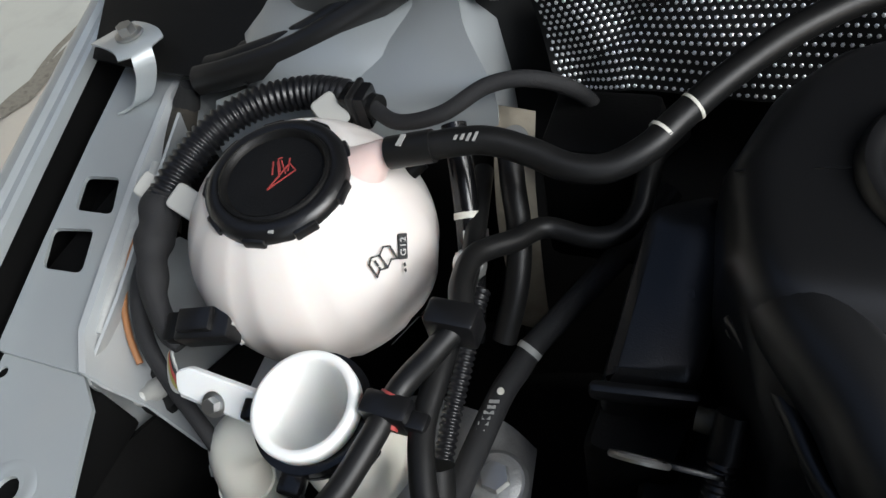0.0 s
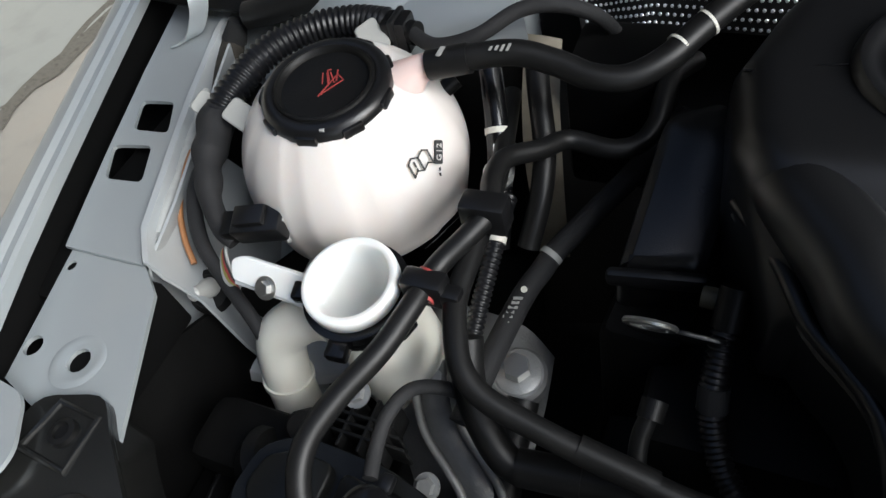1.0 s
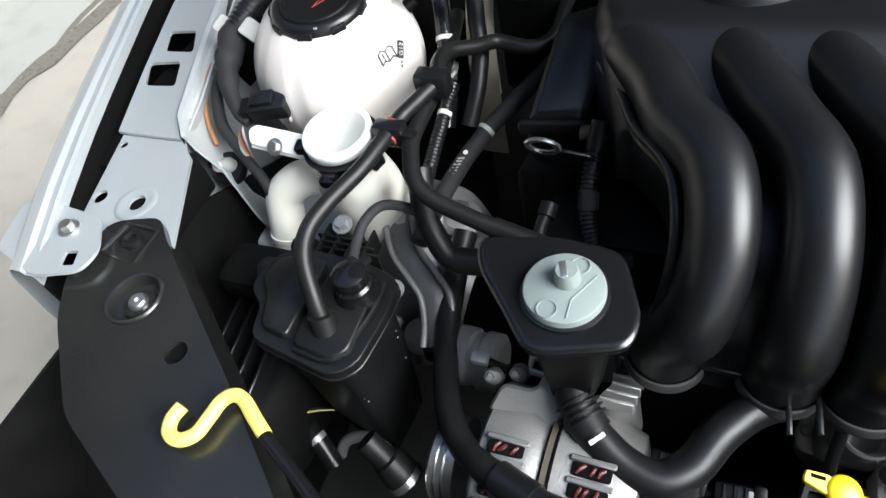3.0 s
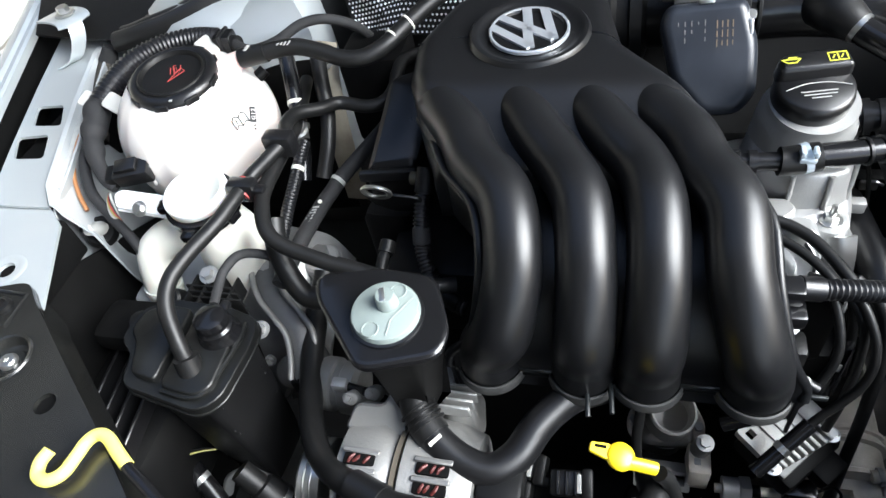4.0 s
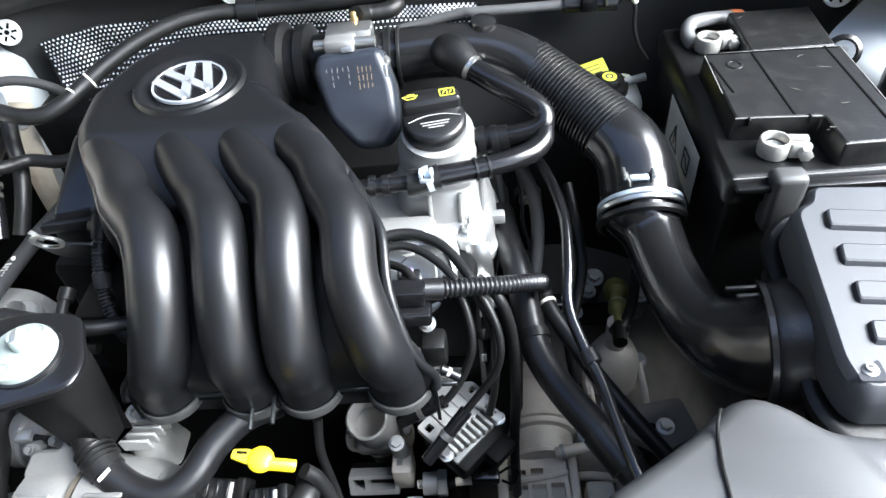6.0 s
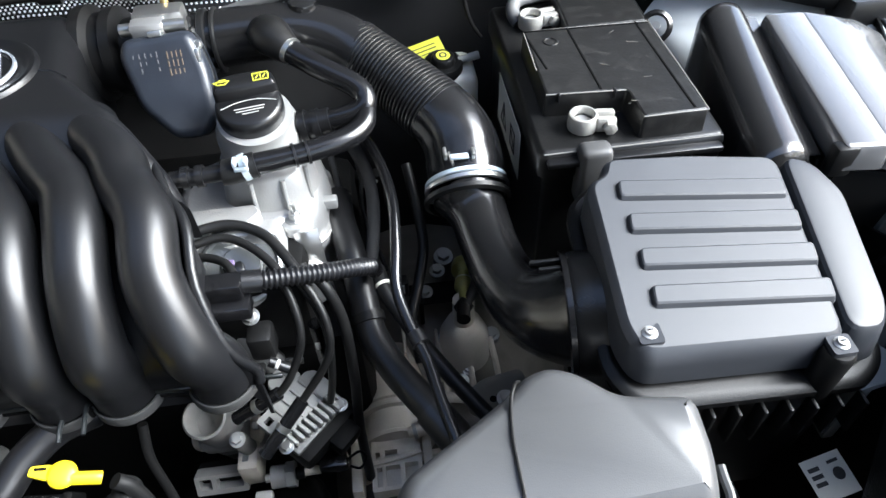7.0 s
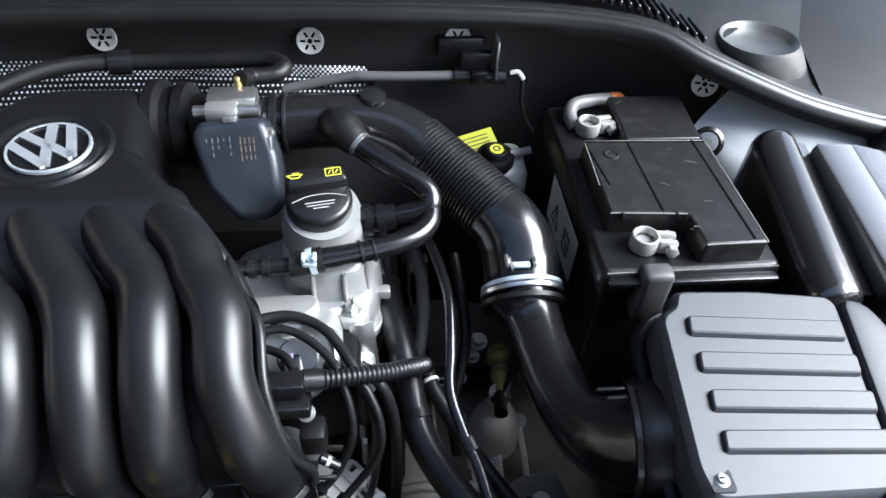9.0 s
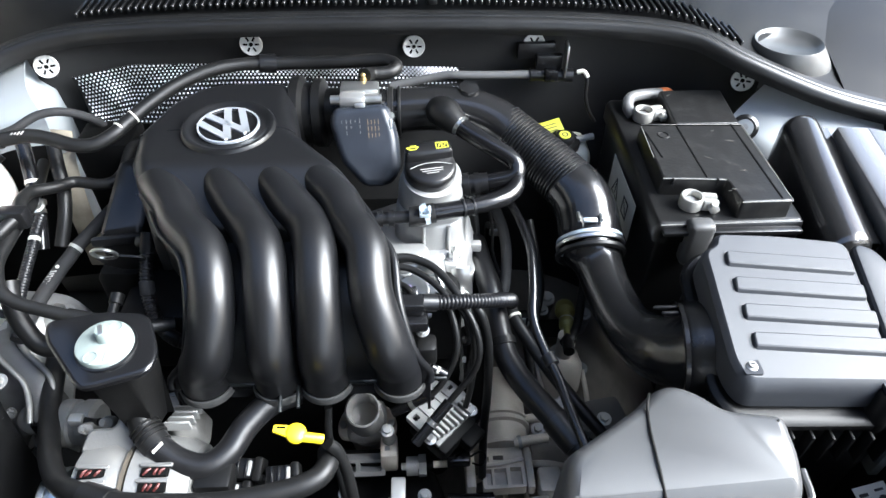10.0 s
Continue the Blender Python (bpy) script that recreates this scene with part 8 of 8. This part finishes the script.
part("screw_post", lathe([(0.011, -0.05), (0.012, -0.004), (0.010, -0.001)], 20, pose(0.454, 0.010, 0.893)), MATTE, ab)

# ---- intake snorkel ----
so = thing("intake_snorkel", "grey black plastic intake snorkel with rounded hump", "air intake", (0.25, -0.03, 0.75))
SN = rounded([(0.158, -0.040), (0.200, -0.014), (0.230, 0.006), (0.244, 0.019), (0.262, 0.024), (0.280, 0.016), (0.300, -0.003), (0.347, -0.010), (0.346, -0.052), (0.342, -0.076), (0.150, -0.085)], 0.010, 4)
snz = lambda x, y: -0.30 * max(0, -0.035 - y)
part("shell", stack(SN, [(-0.004, 0.80), (-0.003, 0.865), (-0.002, 0.882), (0.001, 0.892), (0.006, 0.898), (0.012, 0.901)], snz), SNORK, so, "grey black moulded shell", 60)
part("seam", tube([(0.241, 0.016, 0.891), (0.236, 0.009, 0.9005), (0.231, -0.004, 0.9016), (0.228, -0.025, 0.9014), (0.228, -0.045, 0.8985), (0.229, -0.066, 0.892), (0.230, -0.082, 0.882), (0.230, -0.088, 0.86)], 0.0012, 8, 6), MATTE, so)
part("ridge", tube([(0.146, -0.086, 0.870), (0.20, -0.087, 0.872), (0.30, -0.081, 0.873), (0.346, -0.078, 0.874), (0.352, -0.05, 0.876)], 0.003, 8, 4), SNORK, so)
part("front_skirt", sheet([[(0.15, -0.088, 0.87), (0.25, -0.088, 0.87), (0.345, -0.080, 0.87)], [(0.15, -0.11, 0.78), (0.25, -0.11, 0.78), (0.345, -0.10, 0.78)]], 0.004), SNORK, so)

# ---- fuse box and relay cover ----
fb = thing("fuse_box", "black plastic fuse box with smooth grey lid", "fuse box", (0.585, 0.255, 0.82))
FO = rounded([(0.546, 0.352), (0.648, 0.356), (0.668, 0.335), (0.612, 0.158), (0.526, 0.160)], 0.008, 4)
fz = lambda x, y: -0.16 * (x - 0.545) + 0.05 * (y - 0.25)
crease = lambda y: 0.566 + 0.022 * (y - 0.159) / 0.195
fl = lambda x, y: -0.07 * (x - 0.545) + 0.05 * (y - 0.25)
fr = lambda x, y: fl(crease(y), y) - 0.26 * (x - crease(y))
FL = rounded([(0.546, 0.352), (crease(0.354), 0.354), (crease(0.159), 0.159), (0.526, 0.160)], 0.005, 3)
FR = rounded([(crease(0.354) - 0.002, 0.354), (0.648, 0.356), (0.668, 0.335), (0.612, 0.158), (crease(0.159) - 0.002, 0.159)], 0.005, 3)
part("lid", stack(FL, [(-0.002, 0.912), (-0.0015, 0.922), (0.0, 0.931), (0.001, 0.9340), (0.003, 0.935)], fl), FUSE_LID, fb, "flat dull lid half")
part("lid", stack(FR, [(-0.002, 0.912), (-0.0015, 0.922), (0.0, 0.931), (0.001, 0.9340), (0.003, 0.935)], fr), FUSE_LID, fb, "sloped smooth lid half")
part("base", stack(inset(ccw(FO), 0.004), [(0.01, 0.80), (0, 0.906)], fz), MATTE, fb)
part("edge_strip", tube([(0.668, 0.343, 0.925), (0.664, 0.325, 0.924), (0.645, 0.262, 0.921), (0.614, 0.162, 0.914)], 0.0022, 8, 5), SATIN, fb)
bars(fb, "embossed_mark", [(0.565, 0.340, 0.004, 0.006), (0.573, 0.340, 0.004, 0.006), (0.582, 0.340, 0.006, 0.003), (0.59, 0.340, 0.004, 0.006)], SATIN, pose(0, 0, 0.936, 0, 8, 0) @ pose(0.13, 0, 0.003))
part("latch", box((0.530, 0.165, 0.915), (0.020, 0.014, 0.03), 0.004), MATTE, fb)
rel = thing("relay_cover", "glossy black half round relay cover", "relay cover", (0.50, 0.27, 0.85))
ro = []
for k in range(13):
    a = math.pi * k / 12
    ro.append((0.024 * math.cos(a), 0.020 * math.sin(a)))
bm = bmesh.new()
secs = [(0.168, 0.486, 0.85), (0.171, 0.487, 0.95), (0.178, 0.4875, 1.0), (0.27, 0.499, 1.0), (0.355, 0.510, 1.0), (0.366, 0.5115, 0.95), (0.370, 0.512, 0.8)]
rr = []
for y, xc, s in secs:
    zc = 0.908 + 0.10 * (y - 0.17)
    rr.append([bm.verts.new((xc + u * s, y, zc + v * s)) for u, v in ro] + [bm.verts.new((xc - 0.024 * s, y, zc - 0.06)), bm.verts.new((xc + 0.024 * s, y, zc - 0.06))])
n_ = len(rr[0])
for a, b in zip(rr, rr[1:]):
    for k in range(n_):
        bm.faces.new((a[k], a[(k + 1) % n_], b[(k + 1) % n_], b[k]))
bm.faces.new(rr[0])
bm.faces.new(rr[-1][::-1])
RELAYM = mat("gunmetal_plastic", (0.016, 0.0155, 0.0155), 0.2, 0, 0.1, 20, 0.1, 900, coat=0.6, spec=0.8)
part("cover", bm, RELAYM, rel, "", 50)
part("side_flange", sheet([[(xc + u, y, 0.908 + 0.10 * (y - 0.17) + v) for y, xc in ((0.176, 0.487), (0.27, 0.499), (0.362, 0.511))] for u, v in ((0.0225, 0.006), (0.0285, 0.004), (0.0345, 0.0025), (0.0355, -0.012))], 0.002), RELAYM, rel, "flat side flange")
part("stalk", tube([(0.492, 0.165, 0.915), (0.494, 0.155, 0.905), (0.496, 0.15, 0.88)], 0.008, 14, 3), MATTE, rel)
sp2 = thing("strut_sensor", "black ring clip with grey stud on the strut tower", "clip", (0.455, 0.39, 0.92))
part("ring", lathe([(0.016, 0), (0.017, 0.004), (0.013, 0.007), (0.011, 0.004)], 24, frame_to((-0.3, -0.8, 0.5), (0.4615, 0.398, 0.9085)), cap=False), SATIN, sp2)
part("stud", tube([(0.4615, 0.396, 0.9105), (0.458, 0.390, 0.915)], 0.004, 12, 2), CAST_MID, sp2)

# ---- firewall bracket with sensor wire ----
fw = thing("firewall_bracket", "black steel bracket with connector on the firewall", "bracket", (0.22, 0.505, 0.92))
part("plate", box((0.205, 0.508, 0.962), (0.050, 0.008, 0.022), 0.002, pose(0, 0, 0)), SATIN, fw)
part("plate", box((0.222, 0.500, 0.945), (0.034, 0.010, 0.03), 0.002), SATIN, fw)
part("arm", box((0.243, 0.495, 0.955), (0.003, 0.02, 0.045), 0.001), STEEL, fw, "bare steel arm")
part("connector", tube([(0.198, 0.498, 0.932), (0.225, 0.498, 0.931), (0.256, 0.498, 0.930)], 0.0085, 16, 3), SATIN, fw)
part("connector", box((0.225, 0.494, 0.935), (0.018, 0.018, 0.016), 0.002), GLOSS, fw)
wr = thing("sensor_wire", "grey sheathed sensor wire along the firewall", "wire", (0.1, 0.5, 0.92), group="engine bay wiring")
part("sheath", tube([(0.010, 0.500, 0.915), (0.045, 0.502, 0.922), (0.085, 0.502, 0.930), (0.10, 0.500, 0.931), (0.15, 0.499, 0.931), (0.20, 0.498, 0.932)], 0.0055, 14, 6), mat("grey_sheath", (0.1, 0.1, 0.1), 0.45), wr)
part("end_wire", tube([(0.256, 0.498, 0.930), (0.268, 0.496, 0.934), (0.275, 0.492, 0.928), (0.276, 0.488, 0.905), (0.282, 0.482, 0.885), (0.292, 0.476, 0.870)], 0.0025, 10, 6), RUBBER, wr)
part("end_ring", tube([(0.262, 0.497, 0.935), (0.270, 0.495, 0.937), (0.276, 0.492, 0.930)], 0.003, 10, 4), LABEL, wr)
# label tag low at the corner
tg = thing("paper_tag", "white printed tag low beside the filter box", "label", (0.44, -0.05, 0.70))
MT = pose(0.495, -0.018, 0.742, 12, 0, 12) @ Matrix.Scale(0.85, 4)
part("sheet", box((0, 0, 0), (0.044, 0.040, 0.0006), 0, MT), LABEL, tg)
bars(tg, "print", [(-0.012, 0.010 - 0.007 * k, 0.012, 0.004) for k in range(3)] + [(0.010, 0.012, 0.012, 0.003)], INK, MT @ pose(0, 0, 0.0005))
part("print_disc", lathe([(0.006, 0), (0.006, 0.0004), (0, 0.0004)], 20, MT @ pose(0.010, 0.0, 0.0004), cap=False), INK, tg)


# ---- small fittings low between engine, filter box and battery ----
hose("knock_sensor_lead", "thin black lead with silver ferrule beside the valve cover", [(0.112, 0.335, 0.86), (0.118, 0.315, 0.815), (0.117, 0.291, 0.780), (0.121, 0.270, 0.765), (0.128, 0.255, 0.76)], 0.0034, extras=[("ferrule", (0.1172, 0.295, 0.784), (0.1172, 0.286, 0.774), 0.0044, STEEL)], seg=10)
hose("thin_vacuum_line", "thin black vacuum line beside the loom", [(0.135, 0.36, 0.83), (0.140, 0.335, 0.80), (0.139, 0.312, 0.785), (0.143, 0.290, 0.775), (0.150, 0.268, 0.765), (0.158, 0.25, 0.745)], 0.0022, seg=8)
lk = thing("loom_clip", "silver spring clip holding a black loom", "clip", (0.146, 0.348, 0.77))
part("clip", box((0.146, 0.346, 0.784), (0.016, 0.006, 0.010), 0.002), STEEL, lk)
part("tongue", tube([(0.139, 0.344, 0.788), (0.150, 0.342, 0.791), (0.157, 0.344, 0.786)], 0.0016, 8, 3), STEEL, lk)
part("holder", box((0.148, 0.356, 0.765), (0.030, 0.016, 0.05), 0.004), GRIMY_SHADED, lk)
hose("gearbox_loom", "thick black taped loom beside the valve cover", [(0.135, 0.345, 0.845), (0.148, 0.318, 0.825), (0.152, 0.290, 0.812), (0.150, 0.260, 0.80), (0.145, 0.235, 0.785), (0.140, 0.215, 0.76)], 0.0068, TAPE, seg=12)
hose("starter_cable", "black starter cable below the intake duct", [(0.190, 0.35, 0.80), (0.196, 0.31, 0.775), (0.198, 0.27, 0.755), (0.188, 0.235, 0.735), (0.178, 0.205, 0.72), (0.182, 0.17, 0.69)], 0.0058, RUBBER, seg=12)
hose("shift_cable", "black shift cable running over the gearbox", [(0.285, 0.40, 0.76), (0.275, 0.34, 0.735), (0.262, 0.29, 0.715), (0.250, 0.25, 0.705), (0.236, 0.228, 0.70)], 0.006, RUBBER, seg=12, extras=[("eye", (0.238, 0.231, 0.7005), (0.230, 0.222, 0.699), 0.009, MATTE)])
sk_ = thing("square_plug", "black plug with pale square window on the loom", "plug", (0.168, 0.227, 0.74), group="wiring plugs")
part("body", box((0.168, 0.230, 0.742), (0.020, 0.014, 0.022), 0.003), MATTE, sk_)
part("window_rim", tube([(0.163, 0.2215, 0.752), (0.173, 0.2215, 0.752), (0.173, 0.2215, 0.741), (0.163, 0.2215, 0.741), (0.163, 0.2215, 0.752)], 0.0012, 6, 1, smooth_path=False), PRINT, sk_)
sel = thing("selector_bracket", "black steel selector bracket with olive bush", "bracket", (0.235, 0.23, 0.66))
part("plate", box((0.215, 0.275, 0.668), (0.075, 0.030, 0.004), 0.0015, pose(0, 0, 0)), GRIMY_SHADED, sel)
for x in (0.190, 0.245):
    part("arm", box((x, 0.265, 0.655), (0.005, 0.018, 0.04), 0.0015), GRIMY_SHADED, sel)
bolt((0.196, 0.276, 0.670), (0, -0.2, 1), 0.006, CAST_MID, parent=sel)
bolt((0.250, 0.276, 0.670), (0, -0.2, 1), 0.006, CAST_MID, parent=sel)
part("sleeve", tube([(0.233, 0.224, 0.703), (0.231, 0.205, 0.706)], 0.0075, 12, 2), MATTE, sel)

# connectors and pipes in front of the block
for (x, y, z, w, rz) in ((-0.152, 0.062, 0.700, 0.044, -6), (-0.166, 0.040, 0.690, 0.050, -4), (-0.108, 0.052, 0.700, 0.034, 4), (-0.062, 0.030, 0.66, 0.028, -6)):
    cn = thing("sensor_connector", "black ribbed connector low in front of the engine", "plug", (x, y, z - 0.02), group="wiring plugs")
    m = pose(x, y, z, 20, 0, rz)
    part("body", box((0, 0, 0), (w, 0.022, 0.022), 0.003, m), SATIN, cn)
    part("cap", box((w * 0.42, 0, 0.001), (0.010, 0.026, 0.026), 0.003, m), MATTE, cn)
    # pale bar added as a painted glint on the black connector
    part("clip", box((w * 0.22, 0, 0.0122), (0.004, 0.016, 0.003), 0.0008, m, 1), PRINT, cn, "pale bar standing in for a glint")
    for k in range(3):
        part("rib", box((-w * 0.3 + w * 0.22 * k, 0, 0.0118), (0.003, 0.020, 0.003), 0.0008, m, 1), SATIN, cn)
    part("lead", tube([m @ Vector((-w * 0.5, 0, 0)), m @ Vector((-w * 0.5 - 0.02, 0.004, -0.006)), m @ Vector((-w * 0.5 - 0.035, 0.02, -0.03))], 0.005, 10, 4), CONDUIT, cn)
hose("oil_level_lead", "thin black lead dropping in front of the engine", [(-0.055, 0.092, 0.77), (-0.056, 0.076, 0.74), (-0.050, 0.062, 0.70), (-0.044, 0.045, 0.655), (-0.04, 0.03, 0.60)], 0.0042, RUBBER, seg=12)
of = thing("oil_filter_housing", "pale grey round housing low in front of the engine", "housing", (-0.085, 0.015, 0.60))
part("can", lathe([(0.024, 0), (0.026, 0.03), (0.022, 0.042), (0.012, 0.047), (0, 0.048)], 28, frame_to((0.2, -0.3, 0.9), (-0.085, 0.02, 0.60)), cap=False), CAST_MID, of, "", 60)
part("collar", lathe([(0.0275, 0.010), (0.0275, 0.018)], 28, frame_to((0.2, -0.3, 0.9), (-0.085, 0.02, 0.60))), ALU_DARK, of)
wp = thing("water_pump_housing", "cast aluminium housing under the coolant flange", "housing", (0.0, 0.08, 0.55))
part("body", stack(rounded([(-0.060, 0.110), (-0.062, 0.060), (-0.02, 0.045), (0.05, 0.050), (0.075, 0.075), (0.06, 0.12)], 0.012, 4), [(-0.004, 0.54), (0, 0.60), (0.003, 0.612), (0.008, 0.616)], m=pose(0, 0, -0.03)), GRIMY_SHADED, wp)
part("pale_strap", box((0.014, 0.070, 0.626), (0.017, 0.028, 0.010), 0.002, None), LABEL_METAL, wp, "pale zinc strap")
part("hose", tube([(0.072, 0.051, 0.632), (0.10, 0.050, 0.632), (0.125, 0.052, 0.63)], 0.0085, 16, 3), GLOSS, wp)
for x, y in ((-0.050, 0.072), (0.045, 0.066), (0.004, 0.056)):
    bolt((x, y, 0.616), (0, -0.1, 1), 0.0055, CAST_MID, parent=wp)
for k in range(5):
    part("fin", box((-0.030 + 0.012 * k, 0.052, 0.606), (0.004, 0.016, 0.03), 0.001), ALU_DARK, wp)

# ---- low beside the air filter box ----
hs2 = thing("drain_hose", "short black rubber hose stub beside the air filter box", "hose", (0.60, 0.095, 0.72))
part("tube", tube([(0.590, 0.128, 0.826), (0.597, 0.117, 0.822), (0.601, 0.100, 0.812), (0.600, 0.082, 0.796), (0.595, 0.07, 0.76), (0.592, 0.068, 0.715)], 0.0085, 16, 6), SATIN, hs2)
part("end_ring", lathe([(0.0075, 0), (0.0100, 0.001), (0.0100, 0.005), (0.0085, 0.006)], 20, frame_to((0.55, -0.8, -0.3), (0.588, 0.131, 0.828)), cap=False), MATTE, hs2)
bk2 = thing("support_bracket", "dusty grey metal bracket under the air filter box", "bracket", (0.545, 0.04, 0.70))
part("plate", stack(rounded([(0.518, 0.022), (0.552, 0.028), (0.566, 0.046), (0.556, 0.066), (0.520, 0.060)], 0.004, 3), [(0, 0.796), (0.0015, 0.799)]), PAINT_DUSTY, bk2)
part("leg", box((0.535, 0.045, 0.748), (0.012, 0.03, 0.096), 0.003), PAINT_DUSTY, bk2)

# ---- end of the cylinder head, seen between the leads ----
he = thing("head_end_casting", "cast aluminium end of the cylinder head with bolt", "engine casting", (0.055, 0.195, 0.70))
part("plate", stack(rounded([(0.020, 0.062), (0.070, 0.062), (0.078, 0.022), (0.102, 0.018), (0.104, -0.020), (0.066, -0.034), (0.046, -0.075), (0.020, -0.075)], 0.008, 4), [(0.0, -0.02), (0.0, -0.002), (0.002, 0.0)], m=Matrix.Translation((0, 0.196, 0.80)) @ Matrix.Rotation(math.radians(76), 4, "X")), CAST_MID, he, "cast end plate")
part("cover_pad", box((0.064, 0.189, 0.780), (0.030, 0.010, 0.026), 0.004, None), GRIMY_SHADED, he, "dark smooth pad")
part("lug", box((0.037, 0.187, 0.785), (0.015, 0.010, 0.034), 0.004), CAST_MID, he)
bolt((0.037, 0.181, 0.787), (0, -1, 0.3), 0.0052, CAST_MID, parent=he)
part("runner_stub", tube([(0.018, 0.178, 0.775), (0.030, 0.170, 0.752), (0.042, 0.165, 0.728)], 0.012, 18, 4), ALU, he, "bare cast runner")
part("drain_stub", tube([(0.046, 0.172, 0.722), (0.068, 0.172, 0.720)], 0.0055, 14, 2), COILM, he, "dull stub pipe")
vp = thing("lead_connector", "slim black lead connector with pale mark", "plug", (0.093, 0.15, 0.76), group="wiring plugs")
part("body", tube([(0.093, 0.152, 0.800), (0.0935, 0.150, 0.765), (0.094, 0.148, 0.735)], 0.0068, 10, 3), GLOSS, vp)
part("mark", box((0.092, 0.1432, 0.778), (0.004, 0.0008, 0.010), 0), PRINT, vp)
nt2 = thing("pipe_union", "steel hex union on a pipe below the coil", "pipe union", (0.035, 0.093, 0.62))
part("pipe", tube([(0.018, 0.0908, 0.641), (0.044, 0.092, 0.641), (0.085, 0.096, 0.636)], 0.0042, 14, 3), GEAR, nt2)
part("hex_nut", tube([(0.0385, 0.0915, 0.641), (0.0475, 0.0918, 0.641)], 0.0135, 6, 2), CAST_MID, nt2, "worn steel hex nut")
part("collar", tube([(0.0240, 0.0912, 0.641), (0.0380, 0.0915, 0.641)], 0.0112, 20, 2), PIPE, nt2)
part("stem", tube([(0.0475, 0.0918, 0.641), (0.0560, 0.0922, 0.641)], 0.0060, 14, 2), GRIMY_SHADED, nt2)
bp2 = thing("loop_plug", "black plug with looped wire below the coil", "plug", (0.09, 0.094, 0.64), group="wiring plugs")
part("body", box((0.086, 0.094, 0.652), (0.028, 0.018, 0.016), 0.003), GLOSS, bp2)
part("wire_loop", tube([(0.10, 0.094, 0.654), (0.112, 0.098, 0.658), (0.118, 0.092, 0.656), (0.112, 0.084, 0.652), (0.102, 0.088, 0.650)], 0.0014, 6, 6), GRIMY_SHADED, bp2)

# ---- low beside the canister ----
lc = thing("level_sensor_plug", "black round plug with yellow wires low beside the canister", "plug", (-0.485, 0.025, 0.66), group="wiring plugs")
part("plug", lathe([(0.010, -0.03), (0.013, -0.004), (0.015, 0.0), (0.015, 0.012), (0.011, 0.015), (0.0, 0.015)], 18, frame_to((-0.6, 0.4, 0.7), (-0.484, 0.024, 0.684)), cap=False), GLOSS, lc)
part("stem", tube([(-0.476, 0.020, 0.676), (-0.462, 0.012, 0.665), (-0.448, 0.002, 0.65)], 0.009, 14, 4), SATIN, lc)
part("stem_ring", tube([(-0.470, 0.0165, 0.6715), (-0.466, 0.0142, 0.668)], 0.0096, 14, 2), CAST_MID, lc)
for k in range(2):
    part("wire", tube([(-0.482, 0.020 + 0.004 * k, 0.698), (-0.474, 0.024 + 0.004 * k, 0.703), (-0.462, 0.031 + 0.003 * k, 0.701), (-0.448, 0.038, 0.696)], 0.0011, 6, 6), (OLIVE, GRIMY_SHADED)[k], lc)
lp = thing("drain_pipe", "grey bent drain pipe under the canister", "pipe", (-0.425, 0.03, 0.62))
part("pipe", tube([(-0.452, 0.016, 0.640), (-0.444, 0.024, 0.658), (-0.428, 0.031, 0.664), (-0.409, 0.036, 0.660), (-0.400, 0.030, 0.640)], 0.0055, 14, 6), CAST_MID, lp)
part("elbow", tube([(-0.408, 0.092, 0.655), (-0.403, 0.086, 0.664), (-0.400, 0.074, 0.660)], 0.006, 14, 5), ALU_DARK, lp)

for k in range(4):
    p, q = Vector((-0.548 + 0.018 * k, 0.117 - 0.011 * k, 0.772)), Vector((-0.534 + 0.018 * k, 0.005 - 0.011 * k, 0.768))
    sl = solo("duct_slat", box((0, 0, 0), (0.0035, (p - q).length, 0.020), 0.001, Matrix.Translation((p + q) / 2) @ Matrix.Rotation(math.atan2(p.x - q.x, -(p.y - q.y)) + math.pi, 4, "Z"), 1), SATIN, "long black plastic slat of the air guide", "slat", group="air guide slats")

# ---- terminals behind the alternator ----
at_ = thing("alternator_terminal", "zinc terminal block with black lead behind the alternator", "terminal", (-0.325, 0.096, 0.72))
part("block", box((-0.328, 0.095, 0.738), (0.020, 0.014, 0.016), 0.003), CAST_MID, at_)
part("nut", tube([(-0.317, 0.094, 0.739), (-0.310, 0.094, 0.739)], 0.0058, 6, 2), COILM, at_)
part("lead", tube([(-0.310, 0.094, 0.739), (-0.298, 0.096, 0.738), (-0.286, 0.104, 0.730), (-0.282, 0.112, 0.71)], 0.004, 12, 5), RUBBER, at_)
at2 = thing("engine_lug", "cast aluminium lug with bolt behind the alternator", "lug", (-0.235, 0.105, 0.72))
part("lug", box((-0.240, 0.106, 0.735), (0.030, 0.016, 0.022), 0.005), CAST_MID, at2)
part("lug", box((-0.205, 0.100, 0.733), (0.028, 0.020, 0.026), 0.006), COILM, at2)
bolt((-0.236, 0.098, 0.738), (0, -1, 0.5), 0.005, CAST_MID, parent=at2)
bolt((-0.200, 0.092, 0.742), (0, -0.6, 0.9), 0.005, CAST_MID, parent=at2)
